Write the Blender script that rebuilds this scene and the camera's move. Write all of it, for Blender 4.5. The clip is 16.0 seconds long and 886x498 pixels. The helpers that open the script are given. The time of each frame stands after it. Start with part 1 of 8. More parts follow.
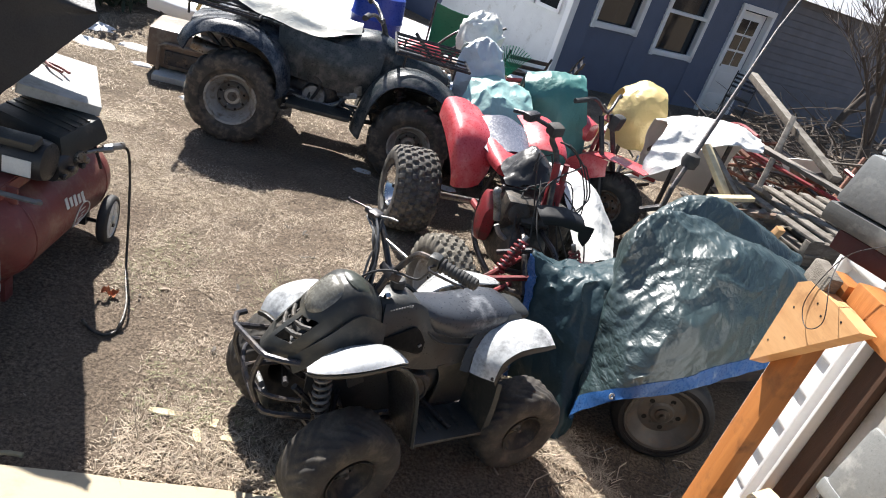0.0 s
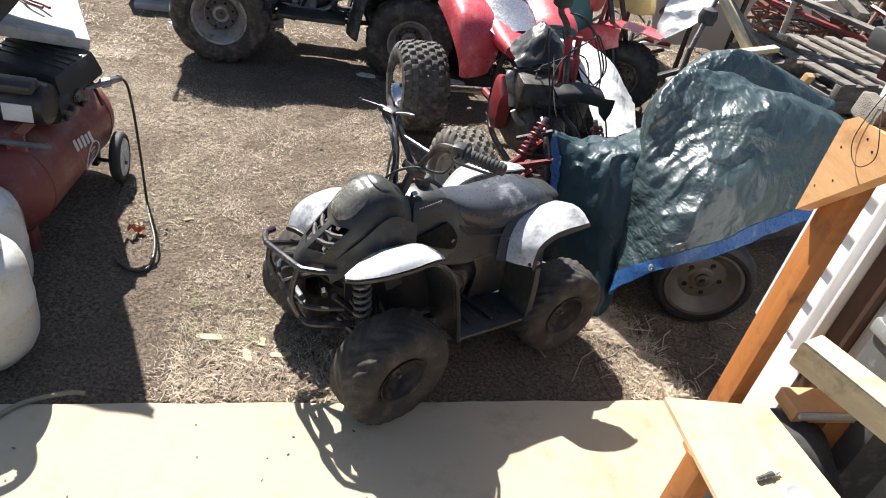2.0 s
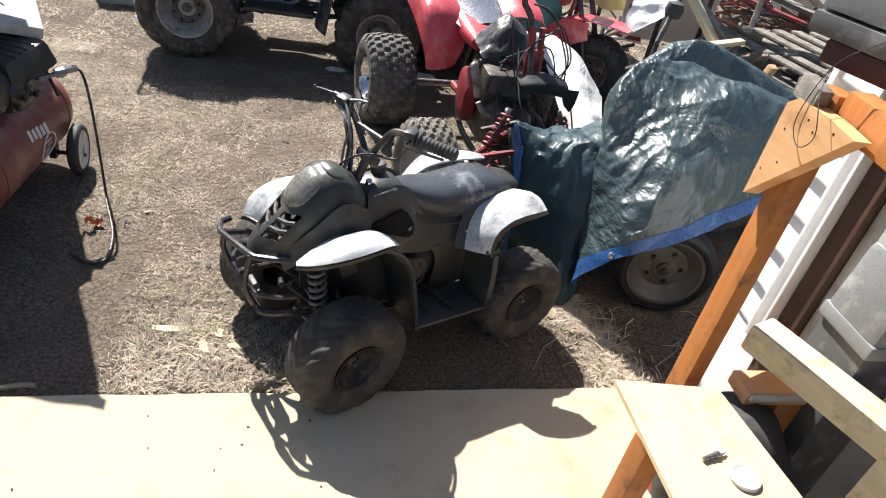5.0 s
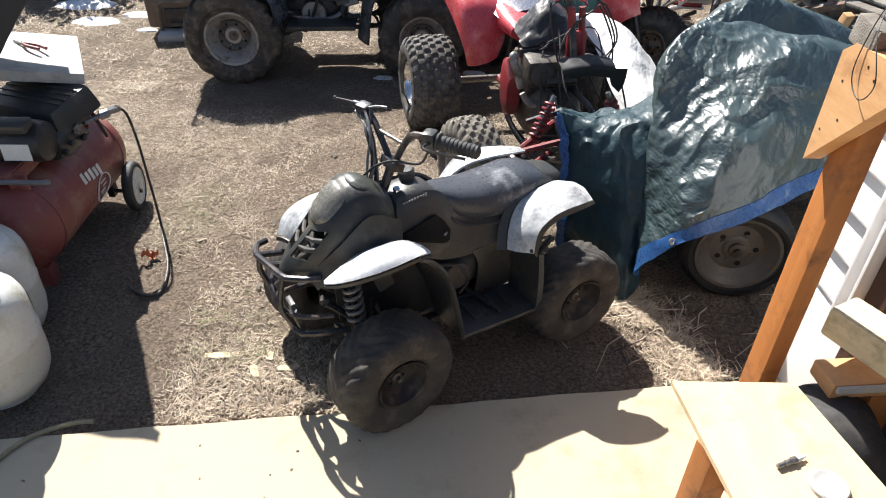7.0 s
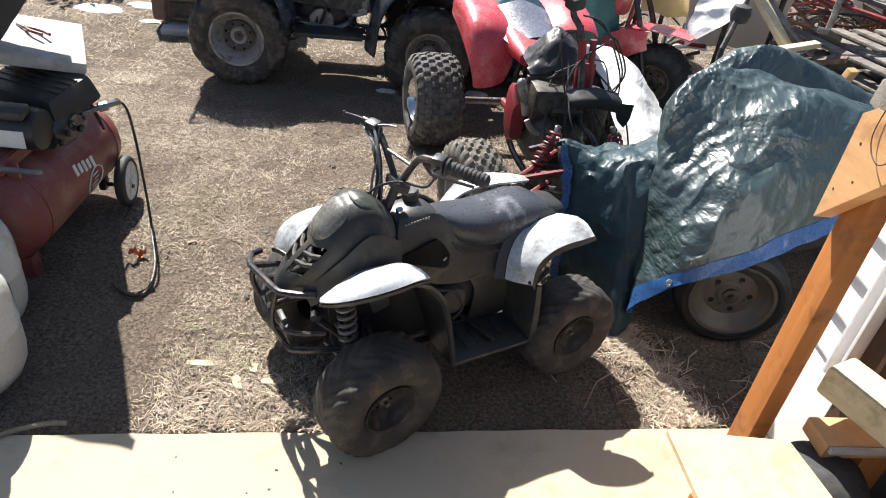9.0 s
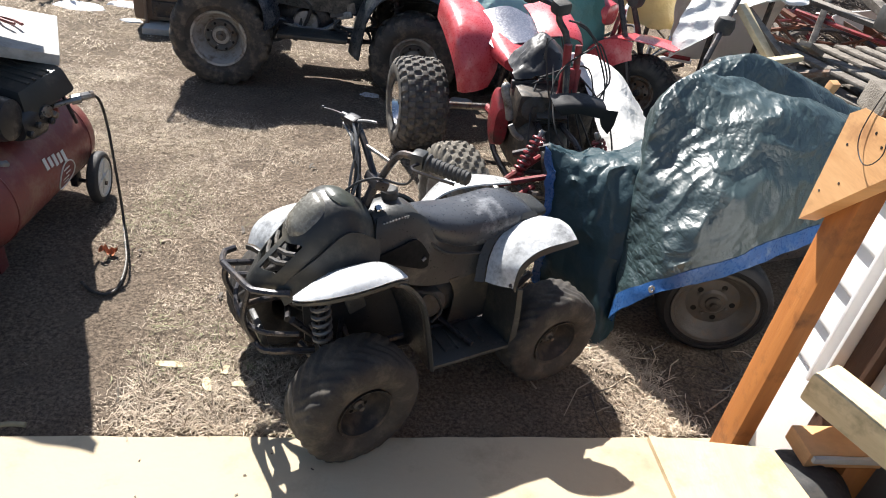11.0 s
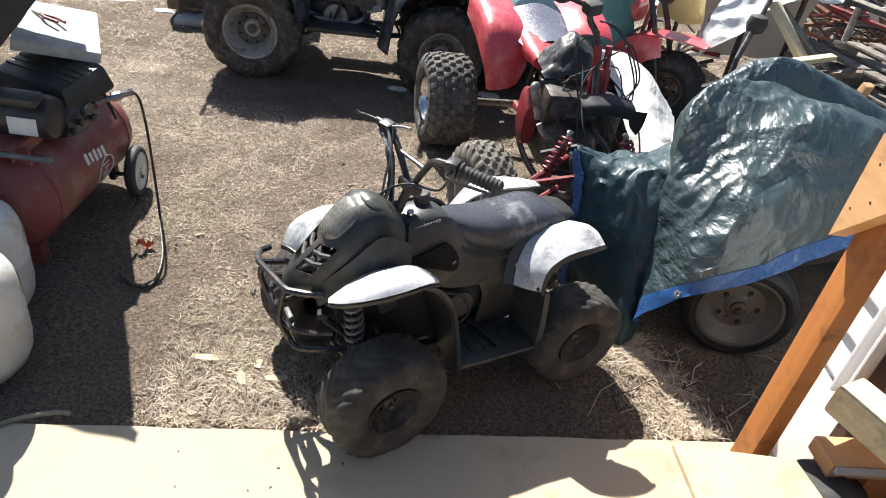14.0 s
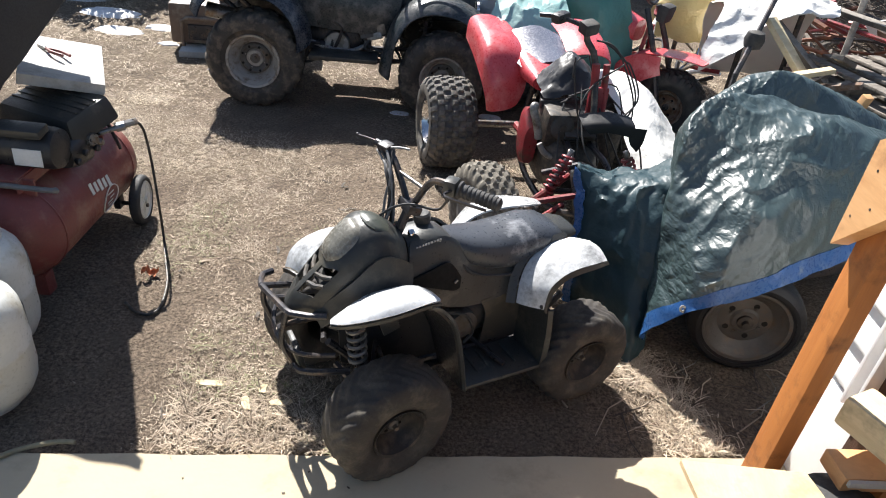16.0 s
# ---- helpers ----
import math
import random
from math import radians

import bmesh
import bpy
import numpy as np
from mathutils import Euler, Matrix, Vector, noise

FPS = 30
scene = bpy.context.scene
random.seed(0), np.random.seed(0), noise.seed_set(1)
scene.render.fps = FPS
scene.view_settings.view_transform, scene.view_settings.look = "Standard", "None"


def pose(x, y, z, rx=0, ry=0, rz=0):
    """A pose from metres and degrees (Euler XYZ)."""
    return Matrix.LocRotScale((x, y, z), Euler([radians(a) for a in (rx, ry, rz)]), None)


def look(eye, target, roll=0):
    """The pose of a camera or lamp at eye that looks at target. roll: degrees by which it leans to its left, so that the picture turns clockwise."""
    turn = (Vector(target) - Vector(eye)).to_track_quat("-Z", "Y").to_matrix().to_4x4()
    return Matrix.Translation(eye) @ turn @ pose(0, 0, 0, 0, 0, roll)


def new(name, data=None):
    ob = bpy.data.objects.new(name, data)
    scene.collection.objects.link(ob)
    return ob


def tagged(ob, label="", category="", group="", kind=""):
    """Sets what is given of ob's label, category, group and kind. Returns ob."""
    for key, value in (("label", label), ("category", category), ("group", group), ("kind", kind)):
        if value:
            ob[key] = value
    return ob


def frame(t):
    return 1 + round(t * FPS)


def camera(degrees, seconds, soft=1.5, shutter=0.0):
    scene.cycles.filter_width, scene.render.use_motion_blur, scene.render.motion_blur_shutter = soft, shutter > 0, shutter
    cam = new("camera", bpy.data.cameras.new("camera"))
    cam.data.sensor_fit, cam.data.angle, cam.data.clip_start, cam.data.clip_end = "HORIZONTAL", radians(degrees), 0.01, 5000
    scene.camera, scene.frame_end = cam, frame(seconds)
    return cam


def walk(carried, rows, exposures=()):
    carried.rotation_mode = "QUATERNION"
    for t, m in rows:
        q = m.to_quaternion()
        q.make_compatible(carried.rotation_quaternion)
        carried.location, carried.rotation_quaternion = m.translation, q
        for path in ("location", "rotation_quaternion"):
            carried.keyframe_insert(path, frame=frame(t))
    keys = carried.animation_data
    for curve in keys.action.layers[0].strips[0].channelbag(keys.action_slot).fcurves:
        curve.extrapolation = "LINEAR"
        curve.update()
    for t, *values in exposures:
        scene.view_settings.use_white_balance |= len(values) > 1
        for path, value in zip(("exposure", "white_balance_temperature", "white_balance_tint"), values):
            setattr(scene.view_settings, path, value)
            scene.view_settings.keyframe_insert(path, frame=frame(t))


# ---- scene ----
cam = camera(67.1, 16.0, soft=1.0)
PATH = [
    (0, (-0.034, -0.164, 1.913), (0.231, 1.604, 1.016), 18.5),
    (0.2, (-0.024, -0.188, 1.910), (0.277, 1.602, 1.071), 17.2),
    (0.3, (-0.023, -0.190, 1.909), (0.27, 1.594, 1.035), 16.2),
    (0.5, (-0.021, -0.194, 1.907), (0.328, 1.564, 1.02), 13.8),
    (1, (-0.046, -0.174, 1.898), (0.298, 1.543, 0.931), 12.1),
    (1.5, (-0.055, -0.146, 1.859), (0.241, 1.508, 0.774), 11.6),
    (2, (-0.051, -0.135, 1.848), (0.211, 1.482, 0.7), 11.4),
    (2.5, (-0.064, -0.116, 1.843), (0.096, 1.488, 0.659), 11.1),
    (3, (-0.049, -0.115, 1.849), (0.12, 1.49, 0.668), 11.2),
    (3.5, (-0.007, -0.137, 1.862), (0.219, 1.468, 0.692), 11.3),
    (4, (-0.012, -0.136, 1.859), (0.28, 1.47, 0.702), 12.1),
    (4.2, (0.005, -0.163, 1.816), (0.305, 1.463, 0.692), 12.3),
    (6.3, (0.154, -0.109, 1.843), (0.401, 1.486, 0.661), 8.4),
    (6.5, (0.195, -0.094, 1.806), (0.348, 1.531, 0.651), 5.5),
    (7, (0.229, -0.065, 1.789), (0.273, 1.56, 0.624), 1.3),
    (7.5, (0.193, -0.044, 1.8), (0.241, 1.606, 0.672), 2.1),
    (8, (0.163, -0.019, 1.8), (0.19, 1.628, 0.666), 4.0),
    (8.5, (0.148, -0.014, 1.813), (0.199, 1.632, 0.679), 5.5),
    (9, (0.171, -0.016, 1.8), (0.268, 1.631, 0.669), 6.9),
    (11.3, (0.191, 0.008, 1.74), (0.331, 1.676, 0.646), 8.8),
    (11.5, (0.176, -0.004, 1.79), (0.307, 1.652, 0.675), 8.8),
    (12, (0.186, 0.005, 1.789), (0.307, 1.649, 0.656), 9.1),
    (12.5, (0.189, 0.0, 1.781), (0.321, 1.637, 0.639), 8.9),
    (13, (0.171, 0.002, 1.799), (0.323, 1.623, 0.638), 9.2),
    (13.5, (0.158, 0.003, 1.8), (0.307, 1.622, 0.636), 9.7),
    (14, (0.148, 0.001, 1.81), (0.237, 1.643, 0.671), 8.8),
    (14.5, (0.162, -0.002, 1.802), (0.203, 1.663, 0.694), 7.7),
    (15, (0.162, 0.0, 1.807), (0.191, 1.67, 0.708), 7.0),
    (15.5, (0.177, -0.002, 1.803), (0.208, 1.674, 0.711), 6.6),
    (16, (0.171, -0.008, 1.799), (0.228, 1.674, 0.718), 6.8),
]
walk(cam, [(t, look(eye, target, roll)) for t, eye, target, roll in PATH])

# ---- world, sun ----
SUN_EL, SUN_AZ = 46.5, math.atan2(-0.43, 0.9)
world = bpy.data.worlds.new("sky")
scene.world = world
world.use_nodes = True
wn = world.node_tree.nodes
sky = wn.new("ShaderNodeTexSky")
sky.sky_type, sky.sun_disc = "NISHITA", False
sky.sun_elevation, sky.sun_rotation = radians(SUN_EL), SUN_AZ
world.node_tree.links.new(sky.outputs[0], wn["Background"].inputs[0])
wn["Background"].inputs[1].default_value = 0.06
sun = new("sun", bpy.data.lights.new("sun", "SUN"))
sun.data.energy, sun.data.angle, sun.data.color = 5.0, radians(0.5), (1.0, 0.965, 0.92)
toward_sun = Vector((math.sin(SUN_AZ) * math.cos(radians(SUN_EL)), math.cos(SUN_AZ) * math.cos(radians(SUN_EL)), math.sin(radians(SUN_EL))))
sun.matrix_world = look(toward_sun * 30, (0, 0, 0))
scene.view_settings.exposure = 1.12


# ---- materials ----
def mat(name, a, b=None, rough=0.6, metal=0.0, scale=6.0, fine=60.0, bump=0.15, dirt=None, dirt_amount=0.35, rough_var=0.15, coat=0.0, island=False, stretch=(1, 1, 1), spread=0.5, spec=0.5):
    """Two colours mixed by noise at two scales, with dirt patches, varied gloss and a fine bump."""
    m = bpy.data.materials.new(name)
    m.use_nodes = True
    n, l = m.node_tree.nodes, m.node_tree.links
    bs = n["Principled BSDF"]
    b = b or tuple(min(1, c * 0.72) for c in a)
    tc = n.new("ShaderNodeTexCoord")
    mp = n.new("ShaderNodeMapping")
    mp.inputs["Scale"].default_value = stretch
    l.new(tc.outputs["Object"], mp.inputs[0])
    big, small = n.new("ShaderNodeTexNoise"), n.new("ShaderNodeTexNoise")
    big.inputs["Scale"].default_value, big.inputs["Detail"].default_value = scale, 5
    small.inputs["Scale"].default_value, small.inputs["Detail"].default_value = fine, 4
    for t in (big, small):
        l.new(mp.outputs[0], t.inputs["Vector"])
    both = n.new("ShaderNodeMath")
    both.operation = "MULTIPLY_ADD"
    l.new(small.outputs[0], both.inputs[0])
    both.inputs[1].default_value = 0.55
    l.new(big.outputs[0], both.inputs[2])
    if island:
        geo = n.new("ShaderNodeNewGeometry")
        more = n.new("ShaderNodeMath")
        more.operation = "MULTIPLY_ADD"
        l.new(geo.outputs["Random Per Island"], more.inputs[0])
        more.inputs[1].default_value = 0.5
        l.new(both.outputs[0], more.inputs[2])
        both = more
    mid = 0.78 + (0.25 if island else 0)
    rng = n.new("ShaderNodeMapRange")
    rng.inputs["From Min"].default_value, rng.inputs["From Max"].default_value = mid - spread / 2, mid + spread / 2
    l.new(both.outputs[0], rng.inputs["Value"])
    mix = n.new("ShaderNodeMix")
    mix.data_type = "RGBA"
    l.new(rng.outputs[0], mix.inputs[0])
    mix.inputs[6].default_value, mix.inputs[7].default_value = (*b, 1), (*a, 1)
    colour = mix.outputs[2]
    if dirt:
        dn = n.new("ShaderNodeTexNoise")
        dn.inputs["Scale"].default_value, dn.inputs["Detail"].default_value, dn.inputs["Roughness"].default_value = scale * 1.7, 8, 0.65
        l.new(tc.outputs["Object"], dn.inputs["Vector"])
        dr = n.new("ShaderNodeMapRange")
        dr.inputs["From Min"].default_value, dr.inputs["From Max"].default_value = 0.62 - dirt_amount * 0.45, 0.78 - dirt_amount * 0.3
        l.new(dn.outputs[0], dr.inputs["Value"])
        dm = n.new("ShaderNodeMix")
        dm.data_type = "RGBA"
        l.new(dr.outputs[0], dm.inputs[0])
        l.new(colour, dm.inputs[6])
        dm.inputs[7].default_value = (*dirt, 1)
        colour = dm.outputs[2]
    l.new(colour, bs.inputs["Base Color"])
    rr = n.new("ShaderNodeMapRange")
    rr.inputs["To Min"].default_value, rr.inputs["To Max"].default_value = max(0.02, rough - rough_var), min(1, rough + rough_var)
    rr.inputs["From Min"].default_value, rr.inputs["From Max"].default_value = 0.3, 0.7
    l.new(small.outputs[0], rr.inputs["Value"])
    l.new(rr.outputs[0], bs.inputs["Roughness"])
    bs.inputs["Metallic"].default_value = metal
    bs.inputs["Specular IOR Level"].default_value = spec
    if coat:
        bs.inputs["Coat Weight"].default_value = coat
        bs.inputs["Coat Roughness"].default_value = 0.15
    if bump:
        bp = n.new("ShaderNodeBump")
        bp.inputs["Strength"].default_value, bp.inputs["Distance"].default_value = min(1, bump * 2), 0.01
        l.new(both.outputs[0], bp.inputs["Height"])
        l.new(bp.outputs[0], bs.inputs["Normal"])
    return m


DUST = (0.26, 0.21, 0.15)
M = dict(
    rubber=mat("rubber", (0.12, 0.114, 0.106), (0.06, 0.057, 0.053), 0.8, scale=9, fine=90, dirt=(0.2, 0.175, 0.14), dirt_amount=0.4),
    rubber_mud=mat("muddy_rubber", (0.075, 0.069, 0.061), (0.034, 0.032, 0.03), 0.75, scale=9, fine=90, dirt=(0.18, 0.15, 0.115), dirt_amount=0.35),
    rubber_dusty=mat("rubber_dusty", (0.062, 0.055, 0.048), (0.03, 0.027, 0.025), 0.85, scale=8, fine=90, dirt=(0.105, 0.09, 0.07), dirt_amount=0.3),
    rubber_tan=mat("mud_dried_rubber", (0.2, 0.18, 0.145), (0.1, 0.088, 0.072), 0.9, scale=10, fine=90, dirt=(0.3, 0.27, 0.22), dirt_amount=0.35),
    # rubber_black, plastic and steel_black: blacks lifted to hold lens haze
    rubber_black=mat("rubber_black", (0.05, 0.049, 0.049), (0.032, 0.032, 0.032), 0.7, scale=7, fine=90, bump=0.06, dirt=(0.085, 0.078, 0.068), dirt_amount=0.25),
    black_plastic=mat("satin_black_plastic", (0.028, 0.028, 0.03), (0.018, 0.018, 0.019), 0.42, scale=5, fine=110, bump=0.02, dirt=(0.06, 0.056, 0.05), dirt_amount=0.2),
    plastic=mat("dusty_black_plastic", (0.044, 0.045, 0.042), (0.026, 0.027, 0.026), 0.45, spec=0.45, scale=5, fine=120, bump=0.05, dirt=(0.1, 0.09, 0.068), dirt_amount=0.22),
    plastic_grey=mat("worn_grey_plastic", (0.062, 0.063, 0.06), (0.04, 0.041, 0.04), 0.4, spec=0.4, scale=8, fine=120, bump=0.03, dirt=(0.14, 0.13, 0.11), dirt_amount=0.16),
    fender=mat("pale_fender", (0.75, 0.76, 0.76), (0.5, 0.51, 0.51), 0.3, scale=7, fine=70, bump=0.02, dirt=(0.2, 0.2, 0.195), dirt_amount=0.26, coat=0.4),
    vinyl=mat("seat_vinyl", (0.06, 0.066, 0.077), (0.04, 0.044, 0.053), 0.33, scale=6, fine=110, bump=0.02, dirt=(0.3, 0.31, 0.33), dirt_amount=0.14, rough_var=0.08),
    # trailer rim, its paint darkened for the tarp's shadow over it
    rim_trailer_shaded=mat("shaded_grey_rim", (0.11, 0.1, 0.09), (0.065, 0.058, 0.052), 0.55, 0.2, scale=9, fine=80, dirt=(0.12, 0.08, 0.05), dirt_amount=0.25),
    seat_silver=mat("silvered_vinyl", (0.2, 0.21, 0.26), (0.13, 0.14, 0.18), 0.25, scale=5, fine=80, bump=0.01, dirt=(0.4, 0.38, 0.42), dirt_amount=0.14),
    grey_siding=mat("weathered_grey_siding", (0.2, 0.2, 0.23), (0.15, 0.15, 0.175), 0.7, scale=3, fine=30, bump=0.05),
    # near black painted for the shade inside rim holes and scoop mouths
    black_void=mat("void_shade_black", (0.012, 0.012, 0.012), (0.008, 0.008, 0.008), 0.7, bump=0.0, spec=0.2),
    plastic_tan=mat("scuffed_tan_plastic", (0.22, 0.21, 0.18), (0.13, 0.125, 0.105), 0.25, scale=9, fine=90, bump=0.015, dirt=(0.24, 0.23, 0.2), dirt_amount=0.25),
    tank_vinyl=mat("creased_black_vinyl", (0.045, 0.045, 0.047), (0.028, 0.028, 0.03), 0.36, scale=9, fine=60, bump=0.06, rough_var=0.1, spec=0.4),
    green_grey=mat("grey_green_plastic", (0.07, 0.078, 0.064), (0.045, 0.05, 0.042), 0.4, scale=9, fine=90, bump=0.02),
    rim_dark=mat("brown_black_rim", (0.05, 0.043, 0.038), (0.026, 0.023, 0.021), 0.55, 0.2, scale=12, fine=80, dirt=(0.12, 0.095, 0.07), dirt_amount=0.3),
    spring_grey=mat("grey_spring_steel", (0.2, 0.195, 0.19), (0.12, 0.115, 0.11), 0.45, 0.3, scale=12, fine=80),
    cable_grey=mat("grey_cable_sheath", (0.22, 0.22, 0.22), (0.14, 0.14, 0.14), 0.5, bump=0.0),
    grimy_black=mat("greasy_black_iron", (0.05, 0.046, 0.042), (0.026, 0.024, 0.022), 0.5, 0.1, scale=14, fine=80, bump=0.15, dirt=(0.13, 0.105, 0.08), dirt_amount=0.4),
    # torn plastic; also the trailer tyre, blackened for the shade beneath the tarp
    torn_and_shaded_black=mat("torn_and_shaded_black_plastic", (0.02, 0.02, 0.022), (0.012, 0.012, 0.013), 0.5, scale=8, fine=80, bump=0.05, spec=0.3),
    engine_grey=mat("grimy_engine_alloy", (0.12, 0.115, 0.11), (0.06, 0.058, 0.055), 0.6, 0.3, scale=12, fine=80, dirt=(0.07, 0.055, 0.04), dirt_amount=0.4),
    mark_grey=mat("worn_pale_print", (0.34, 0.34, 0.33), (0.22, 0.22, 0.21), 0.5, bump=0.0),
    steel_black=mat("black_steel", (0.05, 0.047, 0.052), (0.03, 0.029, 0.032), 0.38, 0.3, scale=9, fine=80, bump=0.05, dirt=(0.16, 0.12, 0.09), dirt_amount=0.22),
    steel=mat("bare_steel", (0.36, 0.36, 0.36), (0.2, 0.2, 0.2), 0.38, 0.85, scale=9, fine=80, bump=0.08, dirt=(0.16, 0.11, 0.07), dirt_amount=0.35),
    alloy=mat("dull_alloy", (0.42, 0.42, 0.41), (0.27, 0.27, 0.27), 0.5, 0.6, scale=9, fine=100, bump=0.1, dirt=(0.1, 0.09, 0.07), dirt_amount=0.4),
    rim_pale=mat("pale_rim_paint", (0.5, 0.49, 0.46), (0.34, 0.33, 0.31), 0.55, 0.2, scale=9, fine=80, dirt=(0.15, 0.11, 0.07), dirt_amount=0.3),
    rim_rust=mat("rusted_rim", (0.2, 0.11, 0.06), (0.1, 0.06, 0.04), 0.75, 0.2, scale=12, fine=80, dirt=(0.26, 0.23, 0.2), dirt_amount=0.4),
    chrome=mat("chrome", (0.75, 0.75, 0.76), (0.55, 0.55, 0.56), 0.16, 1.0, scale=9, fine=60, bump=0.02),
    # large quad plastics: base and dust both lifted for lens haze
    green_black=mat("dark_green_plastic", (0.034, 0.046, 0.05), (0.02, 0.027, 0.032), 0.34, scale=7, fine=120, bump=0.05, dirt=(0.15, 0.145, 0.14), dirt_amount=0.34),
    navy=mat("navy_plastic", (0.03, 0.04, 0.056), (0.018, 0.024, 0.036), 0.3, scale=7, fine=120, bump=0.04, dirt=(0.17, 0.17, 0.17), dirt_amount=0.32),
    red=mat("faded_red_plastic", (0.66, 0.085, 0.1), (0.5, 0.05, 0.062), 0.35, scale=4, fine=90, bump=0.02, dirt=(0.68, 0.24, 0.25), dirt_amount=0.24, coat=0.3),
    red_steel=mat("red_painted_steel", (0.34, 0.035, 0.045), (0.2, 0.022, 0.028), 0.42, 0.1, scale=10, fine=90, bump=0.06, dirt=(0.1, 0.06, 0.045), dirt_amount=0.35),
    red_tank=mat("faded_red_tank", (0.25, 0.07, 0.062), (0.18, 0.05, 0.045), 0.45, scale=5, fine=80, bump=0.04, dirt=(0.3, 0.16, 0.12), dirt_amount=0.3),
    tank_cream=mat("cream_tank_paint", (0.66, 0.67, 0.64), (0.55, 0.56, 0.53), 0.38, scale=5, fine=90, bump=0.03, dirt=(0.42, 0.38, 0.28), dirt_amount=0.22),
    tank_cream_worn=mat("worn_sticker", (0.5, 0.5, 0.47), (0.36, 0.36, 0.34), 0.55, scale=20, fine=90, bump=0.0),
    cloth_dark=mat("dark_grey_cover", (0.028, 0.03, 0.036), (0.019, 0.02, 0.025), 0.6, scale=4, fine=150, bump=0.1),
    concrete=mat("tan_concrete", (0.55, 0.465, 0.33), (0.48, 0.4, 0.28), 0.88, scale=2.2, fine=45, bump=0.1, dirt=(0.36, 0.29, 0.2), dirt_amount=0.2, spread=0.9, spec=0.25),
    cedar=mat("stained_wood", (0.53, 0.21, 0.06), (0.4, 0.145, 0.04), 0.5, scale=6, fine=60, bump=0.08, stretch=(6, 6, 0.5), dirt=(0.2, 0.075, 0.028), dirt_amount=0.2),
    gusset_wood=mat("pale_stained_wood", (0.72, 0.42, 0.2), (0.58, 0.31, 0.135), 0.6, scale=5, fine=40, bump=0.03, stretch=(1, 1.2, 9), dirt=(0.34, 0.16, 0.07), dirt_amount=0.14),
    plywood=mat("plywood", (0.72, 0.55, 0.34), (0.62, 0.45, 0.26), 0.65, scale=3, fine=50, bump=0.06, stretch=(4, 1, 1), dirt=(0.45, 0.31, 0.17), dirt_amount=0.12),
    lumber=mat("raw_lumber", (0.74, 0.62, 0.4), (0.6, 0.48, 0.29), 0.7, scale=5, fine=60, bump=0.1, stretch=(0.8, 7, 7), dirt=(0.34, 0.28, 0.16), dirt_amount=0.14),
    old_wood=mat("grey_weathered_wood", (0.3, 0.27, 0.23), (0.13, 0.11, 0.09), 0.85, scale=5, fine=50, bump=0.25, stretch=(1, 5, 5), dirt=(0.08, 0.065, 0.05), dirt_amount=0.3, island=True),
    brown_wood=mat("brown_wood", (0.1, 0.05, 0.03), (0.055, 0.03, 0.02), 0.6, scale=6, fine=60, bump=0.12, stretch=(5, 5, 0.8)),
    vinyl_white=mat("white_siding", (0.8, 0.8, 0.79), (0.72, 0.72, 0.71), 0.45, scale=4, fine=60, bump=0.03, dirt=(0.5, 0.48, 0.44), dirt_amount=0.1),
    blue_siding=mat("slate_blue_siding", (0.12, 0.145, 0.22), (0.1, 0.12, 0.185), 0.6, scale=3, fine=30, bump=0.05),
    white_paint=mat("white_paint", (0.86, 0.86, 0.86), (0.8, 0.8, 0.8), 0.5, scale=4, fine=60, bump=0.03),
    grey_tote=mat("grey_plastic_tote", (0.3, 0.31, 0.31), (0.22, 0.23, 0.23), 0.42, scale=6, fine=110, bump=0.05, dirt=(0.48, 0.48, 0.47), dirt_amount=0.2),
    dark_tote=mat("dark_grey_tray", (0.13, 0.13, 0.125), (0.09, 0.09, 0.088), 0.5, scale=6, fine=110, bump=0.05, dirt=(0.3, 0.3, 0.28), dirt_amount=0.2),
    maroon=mat("maroon_box", (0.09, 0.018, 0.02), (0.05, 0.012, 0.014), 0.5, scale=6, fine=80),
    paver=mat("grey_board", (0.55, 0.54, 0.51), (0.42, 0.41, 0.39), 0.8, scale=5, fine=60, bump=0.12, dirt=(0.28, 0.26, 0.22), dirt_amount=0.2),
    brown_metal=mat("brown_painted_metal", (0.2, 0.14, 0.105), (0.14, 0.1, 0.075), 0.55, scale=5, fine=70, bump=0.06, dirt=(0.3, 0.26, 0.2), dirt_amount=0.25),
    snow=mat("old_snow", (0.85, 0.86, 0.88), (0.7, 0.71, 0.73), 0.7, scale=7, fine=60, bump=0.3, dirt=(0.4, 0.37, 0.32), dirt_amount=0.15),
    blue_edge=mat("blue_hem", (0.03, 0.105, 0.3), (0.024, 0.08, 0.22), 0.32, scale=9, fine=80, bump=0.08, dirt=(0.2, 0.27, 0.38), dirt_amount=0.1),
    blue_plastic=mat("blue_plastic", (0.02, 0.06, 0.4), (0.015, 0.04, 0.28), 0.35, scale=6, fine=60),
    green_plastic=mat("green_plastic", (0.01, 0.22, 0.12), (0.008, 0.16, 0.09), 0.4, scale=6, fine=60),
    rust=mat("rusty_iron", (0.2, 0.075, 0.04), (0.1, 0.045, 0.03), 0.8, 0.1, scale=12, fine=80, bump=0.15),
    bark=mat("bark", (0.13, 0.105, 0.085), (0.07, 0.055, 0.045), 0.9, scale=9, fine=60, bump=0.4, stretch=(3, 3, 0.6)),
    fence=mat("fence_board", (0.2, 0.15, 0.11), (0.13, 0.1, 0.075), 0.8, scale=5, fine=50, bump=0.15, stretch=(5, 5, 0.8), island=True),
    hose=mat("black_hose", (0.03, 0.028, 0.026), (0.02, 0.019, 0.018), 0.5, scale=9, fine=90, bump=0.05, dirt=(0.16, 0.13, 0.1), dirt_amount=0.3),
